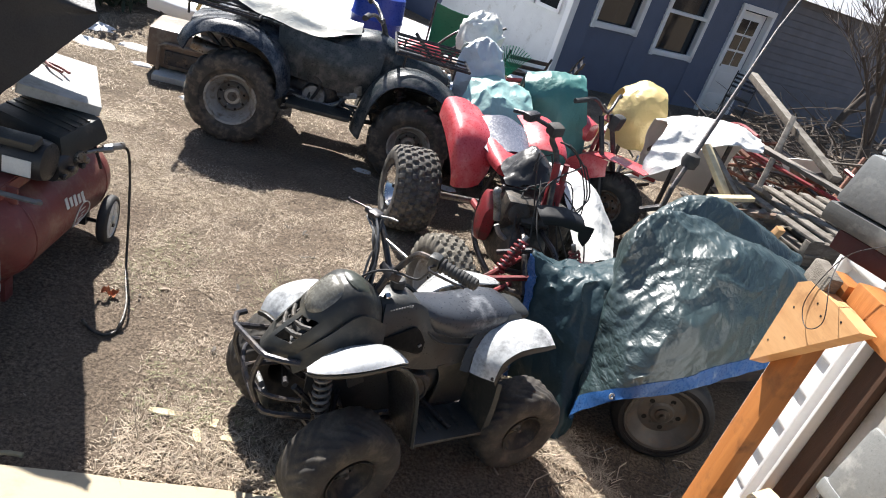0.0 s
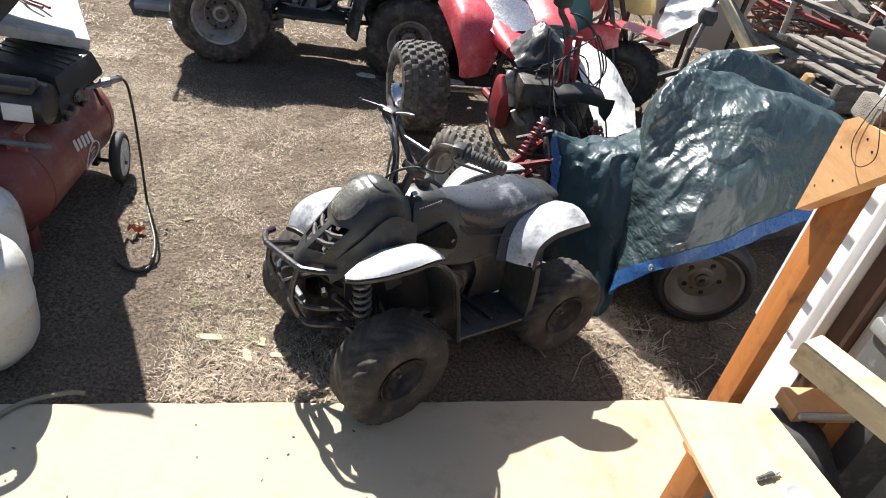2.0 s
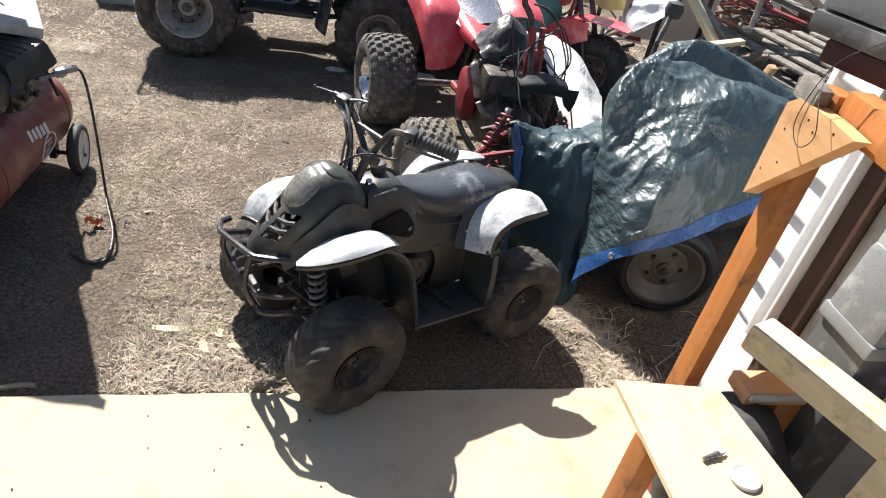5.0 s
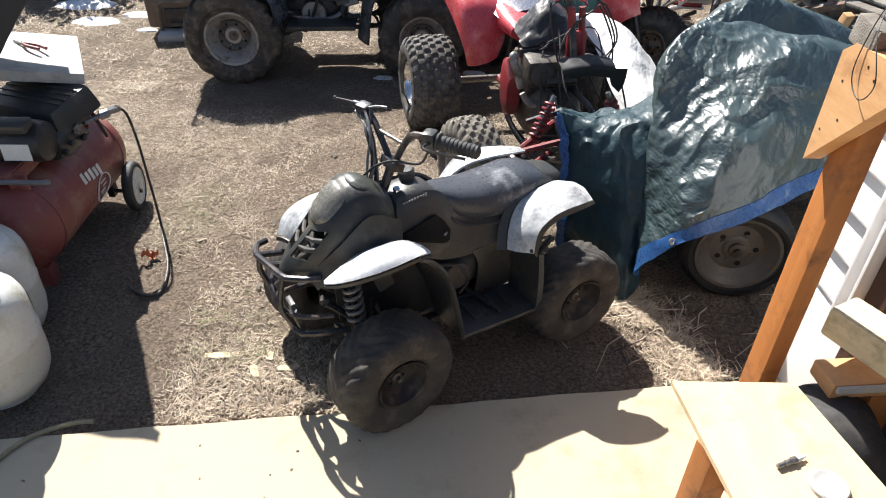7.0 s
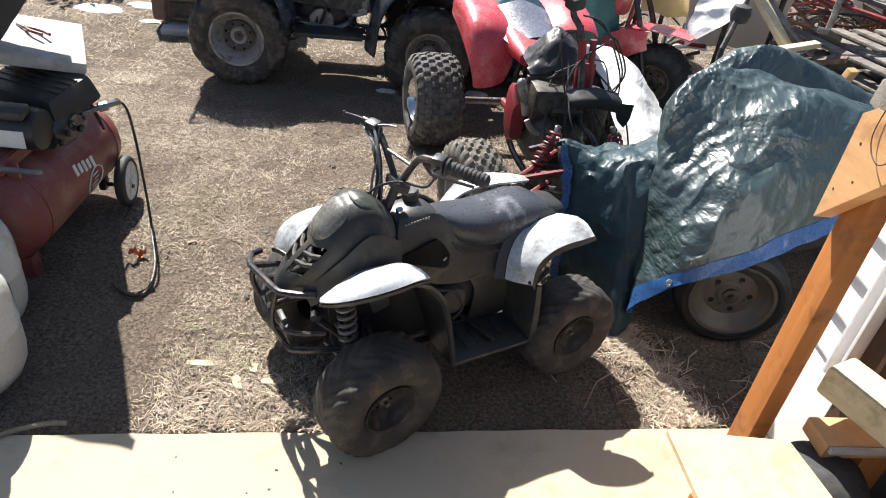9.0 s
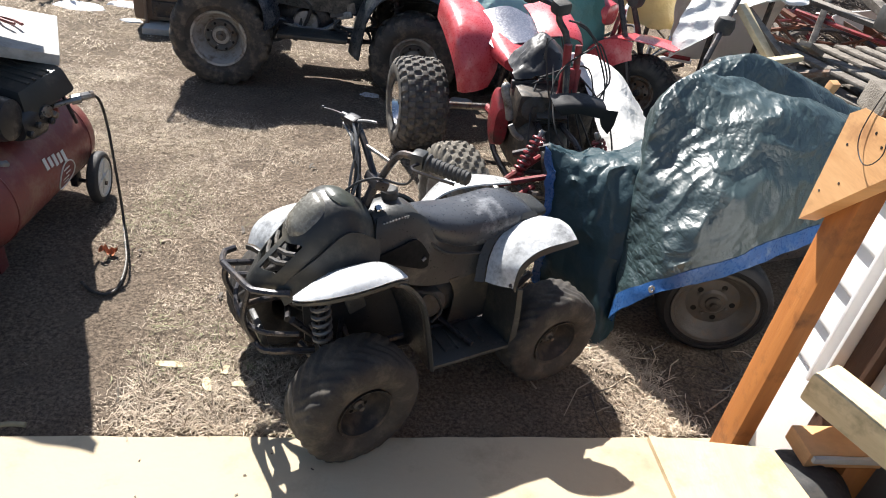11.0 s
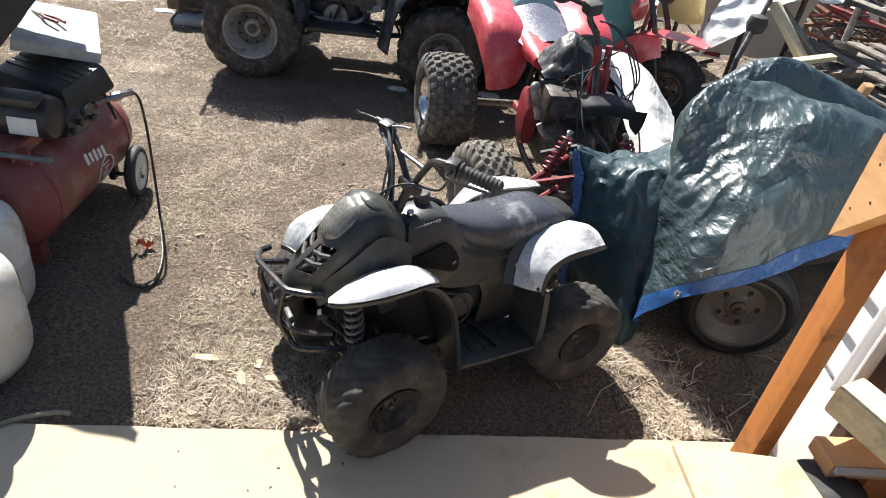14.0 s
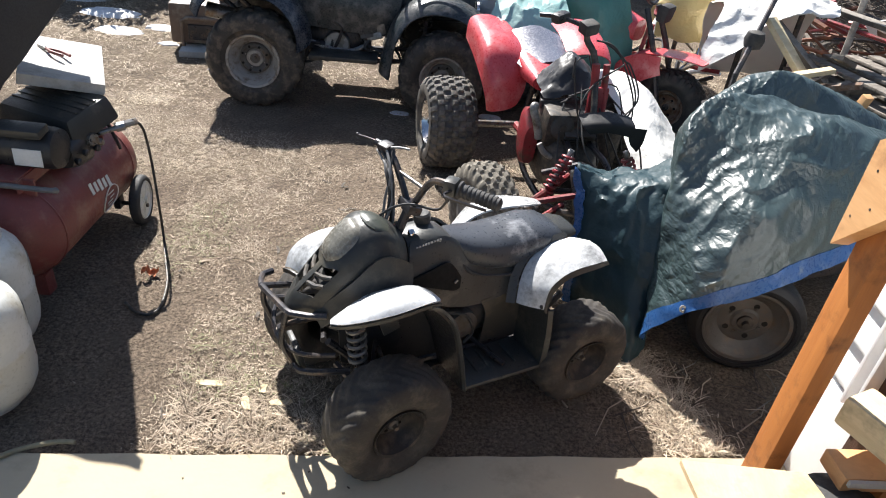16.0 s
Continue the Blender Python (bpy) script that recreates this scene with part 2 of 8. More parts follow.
    rim_grey=mat("dark_grey_rim", (0.17, 0.165, 0.155), (0.09, 0.088, 0.083), 0.6, 0.2, scale=9, fine=80, dirt=(0.12, 0.08, 0.05), dirt_amount=0.35),
    label=mat("white_label", (0.75, 0.75, 0.73), (0.62, 0.62, 0.6), 0.5, scale=9, fine=90, bump=0.0),
    leaf=mat("dry_leaf", (0.5, 0.2, 0.1), (0.35, 0.13, 0.06), 0.7, scale=30, fine=90),
    shingle=mat("roof_shingle", (0.14, 0.14, 0.15), (0.09, 0.09, 0.1), 0.85, scale=5, fine=40, bump=0.2),
    foliage=mat("evergreen", (0.05, 0.06, 0.03), (0.025, 0.035, 0.018), 0.8, scale=3, fine=40, island=True),
    cord=mat("tan_cord", (0.34, 0.3, 0.2), (0.22, 0.19, 0.12), 0.8, scale=20, fine=90),
    orange_red=mat("red_grip", (0.36, 0.13, 0.12), (0.12, 0.05, 0.045), 0.5, scale=30, fine=90, bump=0.0),
)


def tarp_material(name="green_tarp", a_col=(0.02, 0.042, 0.045, 1), b_col=(0.045, 0.072, 0.073, 1), deep=1.2, rough=(0.33, 0.5), spec=1.0):
    """Woven plastic: glossy, with crumples at three sizes."""
    m = bpy.data.materials.new(name)
    m.use_nodes = True
    n, l = m.node_tree.nodes, m.node_tree.links
    bs = n["Principled BSDF"]
    tc = n.new("ShaderNodeTexCoord")
    a, w, f = n.new("ShaderNodeTexNoise"), n.new("ShaderNodeTexNoise"), n.new("ShaderNodeTexNoise")
    a.inputs["Scale"].default_value, a.inputs["Detail"].default_value = 5, 6
    w.inputs["Scale"].default_value, w.inputs["Detail"].default_value = 4, 6
    f.inputs["Scale"].default_value, f.inputs["Detail"].default_value = 90, 3
    for t in (a, w, f):
        l.new(tc.outputs["Object"], t.inputs["Vector"])
    warp = n.new("ShaderNodeMix")
    warp.data_type = "VECTOR"
    warp.inputs[0].default_value = 0.07
    l.new(tc.outputs["Object"], warp.inputs[4])
    l.new(w.outputs["Color"], warp.inputs[5])
    creases = []
    for scale, turn, squeeze in ((4.0, 0.5, (1.0, 0.5, 0.7)), (11.0, 0.7, (1.0, 0.35, 0.8)), (24.0, 0.4, (1.0, 0.4, 0.9)), (52.0, 1.1, (0.8, 0.45, 1.0))):
        mp = n.new("ShaderNodeMapping")
        mp.inputs["Rotation"].default_value, mp.inputs["Scale"].default_value = (turn, turn * 0.7, turn * 1.9), squeeze
        l.new(warp.outputs[1], mp.inputs[0])
        vo = n.new("ShaderNodeTexVoronoi")
        vo.feature = "DISTANCE_TO_EDGE"
        vo.inputs["Scale"].default_value = scale
        l.new(mp.outputs[0], vo.inputs["Vector"])
        creases.append(vo)
    mix = n.new("ShaderNodeMix")
    mix.data_type = "RGBA"
    l.new(a.outputs[0], mix.inputs[0])
    mix.inputs[6].default_value, mix.inputs[7].default_value = a_col, b_col
    l.new(mix.outputs[2], bs.inputs["Base Color"])
    rr = n.new("ShaderNodeMapRange")
    rr.inputs["To Min"].default_value, rr.inputs["To Max"].default_value = rough
    l.new(f.outputs[0], rr.inputs["Value"])
    l.new(rr.outputs[0], bs.inputs["Roughness"])
    bs.inputs["Specular IOR Level"].default_value = spec
    normal = None
    for vo, dist in zip(creases, (0.02, 0.014, 0.008, 0.004)):
        bp = n.new("ShaderNodeBump")
        bp.inputs["Strength"].default_value, bp.inputs["Distance"].default_value = 1.0, dist * deep
        rm = n.new("ShaderNodeMapRange")
        rm.inputs["From Min"].default_value, rm.inputs["From Max"].default_value = 0.36, 0.62
        rm.inputs["To Min"].default_value, rm.inputs["To Max"].default_value = 0.3, 1.0
        l.new(w.outputs[0], rm.inputs["Value"])
        l.new(rm.outputs[0], bp.inputs["Strength"])
        l.new(vo.outputs["Distance"], bp.inputs["Height"])
        if normal:
            l.new(normal, bp.inputs["Normal"])
        normal = bp.outputs[0]
    bp = n.new("ShaderNodeBump")
    bp.inputs["Strength"].default_value, bp.inputs["Distance"].default_value = 0.3, 0.003
    l.new(f.outputs[0], bp.inputs["Height"])
    l.new(normal, bp.inputs["Normal"])
    l.new(bp.outputs[0], bs.inputs["Normal"])
    return m


M["tarp"] = tarp_material()
M["white_sheet"] = tarp_material("white_plastic_sheet", (0.66, 0.65, 0.62, 1), (0.84, 0.83, 0.8, 1), 0.7)
M["seat_sheet"] = tarp_material("cream_seat_sheet", (0.74, 0.71, 0.6, 1), (0.86, 0.84, 0.74, 1), 0.3)
M["teal"] = tarp_material("teal_plastic_sheet", (0.02, 0.13, 0.115, 1), (0.07, 0.26, 0.23, 1), 0.6)
M["pale_teal"] = tarp_material("pale_teal_sheet", (0.2, 0.42, 0.4, 1), (0.4, 0.6, 0.57, 1), 0.6)
M["clear_sheet"] = tarp_material("milky_plastic_sheet", (0.42, 0.47, 0.52, 1), (0.78, 0.8, 0.83, 1), 0.8)
M["yellow"] = tarp_material("yellow_plastic_sheet", (0.6, 0.42, 0.14, 1), (0.8, 0.62, 0.26, 1), 0.6)
# flap: a slightly darker, much less glossy copy of the tarp
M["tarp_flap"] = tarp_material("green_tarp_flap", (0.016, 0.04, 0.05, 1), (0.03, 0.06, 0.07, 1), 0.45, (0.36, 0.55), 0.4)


def glass_material():
    m = bpy.data.materials.new("window_glass")
    m.use_nodes = True
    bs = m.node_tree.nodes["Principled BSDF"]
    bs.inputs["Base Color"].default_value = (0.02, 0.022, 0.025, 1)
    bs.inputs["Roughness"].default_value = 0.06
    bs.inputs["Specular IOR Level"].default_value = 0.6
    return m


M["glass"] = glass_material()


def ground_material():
    """Bare soil with worn dead lawn, straw, damp patches and grit."""
    m = bpy.data.materials.new("dead_lawn")
    m.use_nodes = True
    n, l = m.node_tree.nodes, m.node_tree.links
    bs = n["Principled BSDF"]
    tc = n.new("ShaderNodeTexCoord")

    def tex(scale, detail, rough=0.55, dist=0.0):
        t = n.new("ShaderNodeTexNoise")
        t.inputs["Scale"].default_value, t.inputs["Detail"].default_value = scale, detail
        t.inputs["Roughness"].default_value, t.inputs["Distortion"].default_value = rough, dist
        l.new(tc.outputs["Object"], t.inputs["Vector"])
        return t

    def ramp(src, lo, hi):
        r = n.new("ShaderNodeMapRange")
        r.inputs["From Min"].default_value, r.inputs["From Max"].default_value = lo, hi
        l.new(src, r.inputs["Value"])
        return r.outputs[0]

    def blend(fac, a, b):
        x = n.new("ShaderNodeMix")
        x.data_type = "RGBA"
        l.new(fac, x.inputs[0])
        for s, i in ((a, 6), (b, 7)):
            if isinstance(s, tuple):
                x.inputs[i].default_value = (*s, 1)
            else:
                l.new(s, x.inputs[i])
        return x.outputs[2]

    patch, mid, grain, straw = tex(1.1, 6), tex(9, 6, 0.6), tex(75, 4, 0.8), tex(48, 5, 0.8, 1.2)
    soil = blend(ramp(grain.outputs[0], 0.4, 0.62), (0.11, 0.084, 0.063), (0.335, 0.26, 0.192))
    dry = blend(ramp(straw.outputs[0], 0.42, 0.6), (0.095, 0.073, 0.052), (0.5, 0.41, 0.295))
    # this mask holds real wear plus painted shade, both turning lawn to darker soil
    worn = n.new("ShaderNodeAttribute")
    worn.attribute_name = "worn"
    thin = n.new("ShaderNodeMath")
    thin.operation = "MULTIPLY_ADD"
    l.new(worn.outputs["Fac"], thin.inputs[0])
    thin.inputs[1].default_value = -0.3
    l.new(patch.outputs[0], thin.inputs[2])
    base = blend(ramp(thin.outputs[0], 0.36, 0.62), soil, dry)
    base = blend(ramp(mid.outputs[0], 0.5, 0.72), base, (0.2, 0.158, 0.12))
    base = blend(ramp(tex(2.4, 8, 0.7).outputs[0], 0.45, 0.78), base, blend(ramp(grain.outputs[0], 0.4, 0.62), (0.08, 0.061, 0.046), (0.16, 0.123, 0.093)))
    l.new(base, bs.inputs["Base Color"])
    bs.inputs["Roughness"].default_value = 0.92
    bs.inputs["Specular IOR Level"].default_value = 0.2
    h = n.new("ShaderNodeMath")
    h.operation = "ADD"
    l.new(grain.outputs[0], h.inputs[0])
    l.new(straw.outputs[0], h.inputs[1])
    bp = n.new("ShaderNodeBump")
    bp.inputs["Strength"].default_value, bp.inputs["Distance"].default_value = 0.8, 0.018
    l.new(h.outputs[0], bp.inputs["Height"])
    clods = n.new("ShaderNodeBump")
    clods.inputs["Strength"].default_value, clods.inputs["Distance"].default_value = 0.8, 0.06
    l.new(tex(14, 4, 0.6, 0.6).outputs[0], clods.inputs["Height"])
    l.new(clods.outputs[0], bp.inputs["Normal"])
    l.new(bp.outputs[0], bs.inputs["Normal"])
    return m


M["ground"] = ground_material()
M["straw"] = mat("straw", (0.74, 0.62, 0.47), (0.22, 0.16, 0.11), 0.75, scale=3, fine=12, bump=0.0, island=True, spread=0.7)
M["grass_green"] = mat("half_green_grass", (0.33, 0.33, 0.18), (0.2, 0.2, 0.1), 0.75, scale=5, fine=30, bump=0.0, island=True)


# ---- mesh tools ----
def part(name, bm, material, parent=None, label="", smooth=True, kind=""):
    me = bpy.data.meshes.new(name)
    bm.normal_update()
    bm.to_mesh(me)
    bm.free()
    for p in me.polygons:
        p.use_smooth = smooth
    if smooth:
        me.set_sharp_from_angle(angle=radians(38))
    me.materials.append(M[material] if isinstance(material, str) else material)
    ob = new(name, me)
    if parent:
        ob.parent = parent
    return tagged(ob, label, "", "", kind)


def thing(name, m, label, category, group="", kind=""):
    ob = new(name)
    ob.empty_display_size = 0.1
    ob.matrix_world = m
    return tagged(ob, label, category, group, kind)


def B():
    return bmesh.new()


def box(bm, size, loc=(0, 0, 0), rot=(0, 0, 0), bevel=0.0, taper=1.0):
    m = pose(*loc, *rot)
    r = bmesh.ops.create_cube(bm, size=1.0)
    vs = r["verts"]
    for v in vs:
        k = taper if v.co.z > 0 else 1.0
        v.co = Vector((v.co.x * size[0] * k, v.co.y * size[1] * k, v.co.z * size[2]))
    if bevel:
        es = list({e for v in vs for e in v.link_edges})
        out = bmesh.ops.bevel(bm, geom=es, offset=bevel, segments=2, affect="EDGES", profile=0.6)
        vs = list({v for f in out["faces"] for v in f.verts} | {v for v in vs if v.is_valid})
    for v in vs:
        v.co = m @ v.co
    return bm


def smooth_path(pts, per=6):
    pts = [Vector(p) for p in pts]
    out = []
    for i in range(len(pts) - 1):
        p0, p1, p2, p3 = pts[max(0, i - 1)], pts[i], pts[i + 1], pts[min(len(pts) - 1, i + 2)]
        for k in range(per):
            t = k / per
            out.append(0.5 * ((2 * p1) + (p2 - p0) * t + (2 * p0 - 5 * p1 + 4 * p2 - p3) * t * t + (3 * p1 - p0 - 3 * p2 + p3) * t ** 3))
    out.append(pts[-1])
    return out


def tube(bm, pts, r, seg=8, curve=False, per=6):
    """A round bar along the points; r: one radius, or one at each end."""
    pts = smooth_path(pts, per) if curve else [Vector(p) for p in pts]
    r0, r1 = r if isinstance(r, tuple) else (r, r)
    rings = []
    side = None
    for i, p in enumerate(pts):
        d = (pts[min(i + 1, len(pts) - 1)] - pts[max(i - 1, 0)]).normalized()
        if side is None:
            side = d.orthogonal().normalized()
        side = (side - d * side.dot(d)).normalized()
        up = d.cross(side)
        rad = r0 + (r1 - r0) * i / max(1, len(pts) - 1)
        rings.append([bm.verts.new(p + rad * (math.cos(a) * side + math.sin(a) * up)) for a in (2 * math.pi * k / seg for k in range(seg))])
    skin(bm, rings, True)
    return bm


def skin(bm, rings, caps=False, closed=True):
    n = len(rings[0])
    for a, b in zip(rings, rings[1:]):
        for k in range(n if closed else n - 1):
            bm.faces.new((a[k], a[(k + 1) % n], b[(k + 1) % n], b[k]))
    if caps:
        bm.faces.new(rings[0][::-1])
        bm.faces.new(rings[-1])


def lathe(bm, profile, seg=32, m=Matrix(), close=False, lid=True):
    """profile: (radius, height) pairs, turned round the local z axis."""
    rings = [[bm.verts.new(m @ Vector((r * math.cos(a), r * math.sin(a), h))) for a in (2 * math.pi * k / seg for k in range(seg))] for r, h in profile]
    skin(bm, rings)
    if close:
        skin(bm, [rings[-1], rings[0]])
    else:
        if lid:
            bm.faces.new(rings[0][::-1])
        bm.faces.new(rings[-1])
    return bm


def loft(bm, sections, seg=20, power=2.6):
    """Rounded boxes in a row along x: (x, half width, bottom, top[, power])."""
    rings = []
    for s in sections:
        x, w, lo, hi = s[:4]
        pw = s[4] if len(s) > 4 else power
        ring = []
        for k in range(seg):
            a = 2 * math.pi * (k + 0.5) / seg
            c, q = math.cos(a), math.sin(a)
            ring.append(bm.verts.new((x, w * math.copysign(abs(c) ** (2 / pw), c), (lo + hi) / 2 + (hi - lo) / 2 * math.copysign(abs(q) ** (2 / pw), q))))
        rings.append(ring)
    skin(bm, rings, True)
    return bm


def sheet(bm, fn, nu, nv, thick=0.0, m=Matrix()):
    """A surface fn(u, v) on a grid, with a back and rims if thick."""
    grid = [[bm.verts.new(m @ Vector(fn(i / nu, j / nv))) for j in range(nv + 1)] for i in range(nu + 1)]
    for i in range(nu):
        for j in range(nv):
            bm.faces.new((grid[i][j], grid[i + 1][j], grid[i + 1][j + 1], grid[i][j + 1]))
    if thick:
        bm.normal_update()
        for row in grid:
            for v in row:
                v.normal_update()
        back = [[bm.verts.new(v.co - v.normal * thick) for v in row] for row in grid]
        for i in range(nu):
            for j in range(nv):
                bm.faces.new((back[i][j + 1], back[i + 1][j + 1], back[i + 1][j], back[i][j]))
        for i in range(nu):
            for j in (0, nv):
                q = (grid[i][j], back[i][j], back[i + 1][j], grid[i + 1][j])
                bm.faces.new(q if j == 0 else q[::-1])
        for j in range(nv):
            for i in (0, nu):
                q = (grid[i][j + 1], back[i][j + 1], back[i][j], grid[i][j])
                bm.faces.new(q if i == 0 else q[::-1])
    return bm


def net(rows):
    """A smooth surface through a net of control points."""
    rows = [[Vector(p) for p in r] for r in rows]

    def cr(p, t):
        n = len(p) - 1
        x = min(max(t, 0), 1) * n
        i = min(int(x), n - 1)
        t = x - i
        p0, p1, p2, p3 = p[max(0, i - 1)], p[i], p[i + 1], p[min(n, i + 2)]
        return 0.5 * ((2 * p1) + (p2 - p0) * t + (2 * p0 - 5 * p1 + 4 * p2 - p3) * t * t + (3 * p1 - p0 - 3 * p2 + p3) * t ** 3)
    return lambda u, v: cr([cr(r, u) for r in rows], v)


def crumple(fn, amp, size, seed=0.0, sharp=0.0):
    """The same surface with folds laid over it."""
    def g(u, v):
        p = fn(u, v)
        q = p / size + Vector((seed, seed * 0.7, 0))
        w = noise.noise_vector(q) * amp
        if sharp:
            w += noise.noise_vector(q * 2.7) * amp * sharp
            r = 1 - abs(noise.noise(q * 1.6 + Vector((7, 3, 1))))
            w += Vector((0.2, -0.5, 0.7)) * (r ** 4) * amp * 0.9
        return p + w
    return g


def crease(fn, amp=0.0085):
    """Sharp slanting creases pressed into a stiff sheet, strongest toward its first side."""
    along, across = Vector((0.62, 0.5, 0.6)).normalized(), Vector((-0.66, 0.05, 0.75)).normalized()
    third = along.cross(across)

    def g(u, v):
        p = fn(u, v)
        bend = noise.noise_vector(p * 4.0) * 0.05
        q = p + bend
        a, b, c = q.dot(along), q.dot(across), q.dot(third)
        r = 1 - abs(noise.noise(Vector((a / 0.26, b / 0.055, c / 0.12))))
        k = 1 - abs(noise.noise(Vector((a / 0.13 + 9, b / 0.028, c / 0.07))))
        t = 1 - abs(noise.noise(p / 0.07 + Vector((3, 8, 1))))
        w = max(0.1, min(1.0, 1.3 - 3.2 * max(0.0, u - 0.55 - 0.12 * math.sin(9 * v))))
        return p + Vector((-0.35, -0.45, 0.82)) * amp * w * (r ** 3 + 0.6 * k ** 3 + 0.15 * t ** 4 - 0.7)
    return g


def spring(bm, a, b, r, turns, wire):
    a, b = Vector(a), Vector(b)
    d = (b - a)
    s = d.orthogonal().normalized()
    u = d.normalized().cross(s)
    n = int(turns * 10)
    tube(bm, [a + d * (k / n) + r * (math.cos(k / 10 * 2 * math.pi) * s + math.sin(k / 10 * 2 * math.pi) * u) for k in range(n + 1)], wire, 6)
    return bm


def tyre_mesh(R, W, rr, knobs="block", seg=0):
    """A tyre round the local y axis, outer radius R, width W, rim radius rr; its tread is raised out of one skin."""
    h = W / 2
    seg = seg or (48 if knobs == "none" else int(2 * math.pi * R / (0.0045 if knobs == "chevron" else 0.0065)))
    ks = [(1.0, 0.5), (0.965, 0.7), (0.93, 0.82), (0.88, 0.9), (0.76, 0.945), (0.58, 0.97), (0.3, 0.982), (0.0, 0.985)]
    wide = [k for k, _ in ks][::-1]
    out = [rr + (R - rr) * f if f < 0.75 else R * f for _, f in ks][::-1]
    steps = 12 if knobs == "none" else max(30, int(W / 0.006))
    tread = [math.copysign(abs(t) ** 0.85, t) for t in np.linspace(-1, 1, steps + 1)]
    prof = [(rr, -0.7), (rr + 0.006, -0.8), (rr + 0.02 * R / 0.2, -0.86), (rr + (R - rr) * 0.3, -0.97)]
    prof += [(float(np.interp(abs(t), wide, out)), float(t)) for t in tread]
    prof += [(r, -t) for r, t in prof[3::-1]] + [(rr * 0.96, 0.6), (rr * 0.96, -0.6)]
    r0, s0 = np.array([p[0] for p in prof]), np.array([p[1] for p in prof])
    on = np.zeros(len(prof))
    on[4:4 + len(tread)] = 1
    a = 2 * np.pi * np.arange(seg) / seg
    A, S = np.meshgrid(a, s0, indexing="ij")

    def ease(d, w):
        return np.clip(0.5 - d / w, 0, 1)

    def block(centre_a, centre_s, period, half_a, half_s, skew=0.0):
        """Height 0 to 1 of a row of bars round the tyre at one place across it."""
        turn = (A - centre_a - skew * (S - centre_s)) / period
        da = np.abs(turn - np.round(turn)) * period * R - half_a
        ds = np.abs(S - centre_s) * h - half_s
        return ease(da, 0.005) * ease(ds, 0.006)
    H = np.zeros_like(A)
    if knobs == "block":
        n = int(2 * math.pi * R / 0.06)
        P = 2 * np.pi / n
        for c, y in enumerate((-0.84, -0.56, -0.28, 0.0, 0.28, 0.56, 0.84)):
            H = np.maximum(H, block((c % 2) * P / 2, y, P, 0.0165, W * 0.058))
        H *= 0.015
    elif knobs == "chevron":
        n = int(2 * math.pi * R / 0.05)
        P = 2 * np.pi / n
        for g in (1, -1):
            H = np.maximum(H, block((g > 0) * P / 2, 0.42 * g, P, 0.0125, W * 0.185, 0.6 * g))
            H = np.maximum(H, 0.8 * block((g > 0) * P / 2 + 0.2, 0.82 * g, P, 0.011, W * 0.06, 0.3 * g))
        H *= 0.0042
    elif knobs == "lug":
        n = int(2 * math.pi * R / 0.105)
        P = 2 * np.pi / n
        for g in (1, -1):
            H = np.maximum(H, block((g > 0) * P / 2, 0.5 * g, P, 0.025, W * 0.2, 0.22 * g))
            H = np.maximum(H, 0.8 * block((g < 0) * P / 2, 0.86 * g, P, 0.02, W * 0.055))
        H *= 0.014
    wear = 0.0025 * np.sin(7 * A + 3 * S) * np.sin(5 * S + 2 * A) * on
    rad = r0[None, :] + H * on[None, :] + (wear if knobs != "none" else 0)
    m = len(prof)
    pts = np.stack([rad * np.cos(A), S * h, rad * np.sin(A)], 2).reshape(-1, 3)
    fs = [(i * m + k, i * m + (k + 1) % m, (i + 1) % seg * m + (k + 1) % m, (i + 1) % seg * m + k) for i in range(seg) for k in range(m)]
    me = bpy.data.meshes.new("tyre_form")
    me.from_pydata(pts.tolist(), [], fs)
    bm = B()
    bm.from_mesh(me)
    bpy.data.meshes.remove(me)
    bmesh.ops.recalc_face_normals(bm, faces=bm.faces)
    return bm


def rim_mesh(rr, W, side, depth=0.45, holes=4, lugs=4):
    """A pressed-steel rim round y, its face toward side (+1 or -1)."""
    bm = B()
    h = W / 2 * side
    turn = Matrix.Rotation(radians(-90), 4, "X")
    f = h * (0.74 - depth)
    pr = [(rr * 1.0, h * 0.7), (rr * 1.07, h * 0.82), (rr * 1.06, h * 0.88), (rr * 0.98, h * 0.84), (rr * 0.93, h * 0.66), (rr * 0.87, h * 0.58), (rr * 0.83, f + 0.3 * h), (rr * 0.72, f + 0.1 * h), (rr * 0.66, f), (rr * 0.6, f + 0.03 * h), (rr * 0.36, f + 0.05 * h), (rr * 0.3, f + 0.16 * h), (rr * 0.16, f + 0.17 * h)]
    lathe(bm, pr, 32, turn, lid=False)
    for k in range(lugs):
        a = 2 * math.pi * (k + 0.5) / lugs
        lathe(bm, [(0.008, f + 0.04 * h), (0.008, f + 0.14 * h), (0.004, f + 0.16 * h)], 6, pose(rr * 0.42 * math.cos(a + 0.4), 0, rr * 0.42 * math.sin(a + 0.4)) @ turn)
    bmesh.ops.recalc_face_normals(bm, faces=bm.faces)
    return bm


# black plug set on the rim for the shade in a hole
def rim_hole(rr, W, side, depth, a):
    bm = B()
    h = W / 2 * side
    f = h * (0.74 - depth)
    lathe(bm, [(rr * 0.075, f - 0.02 * h), (rr * 0.075, f + 0.055 * h)], 12, pose(rr * 0.49 * math.cos(a), 0, rr * 0.49 * math.sin(a)) @ Matrix.Rotation(radians(-90), 4, "X"))
    return bm


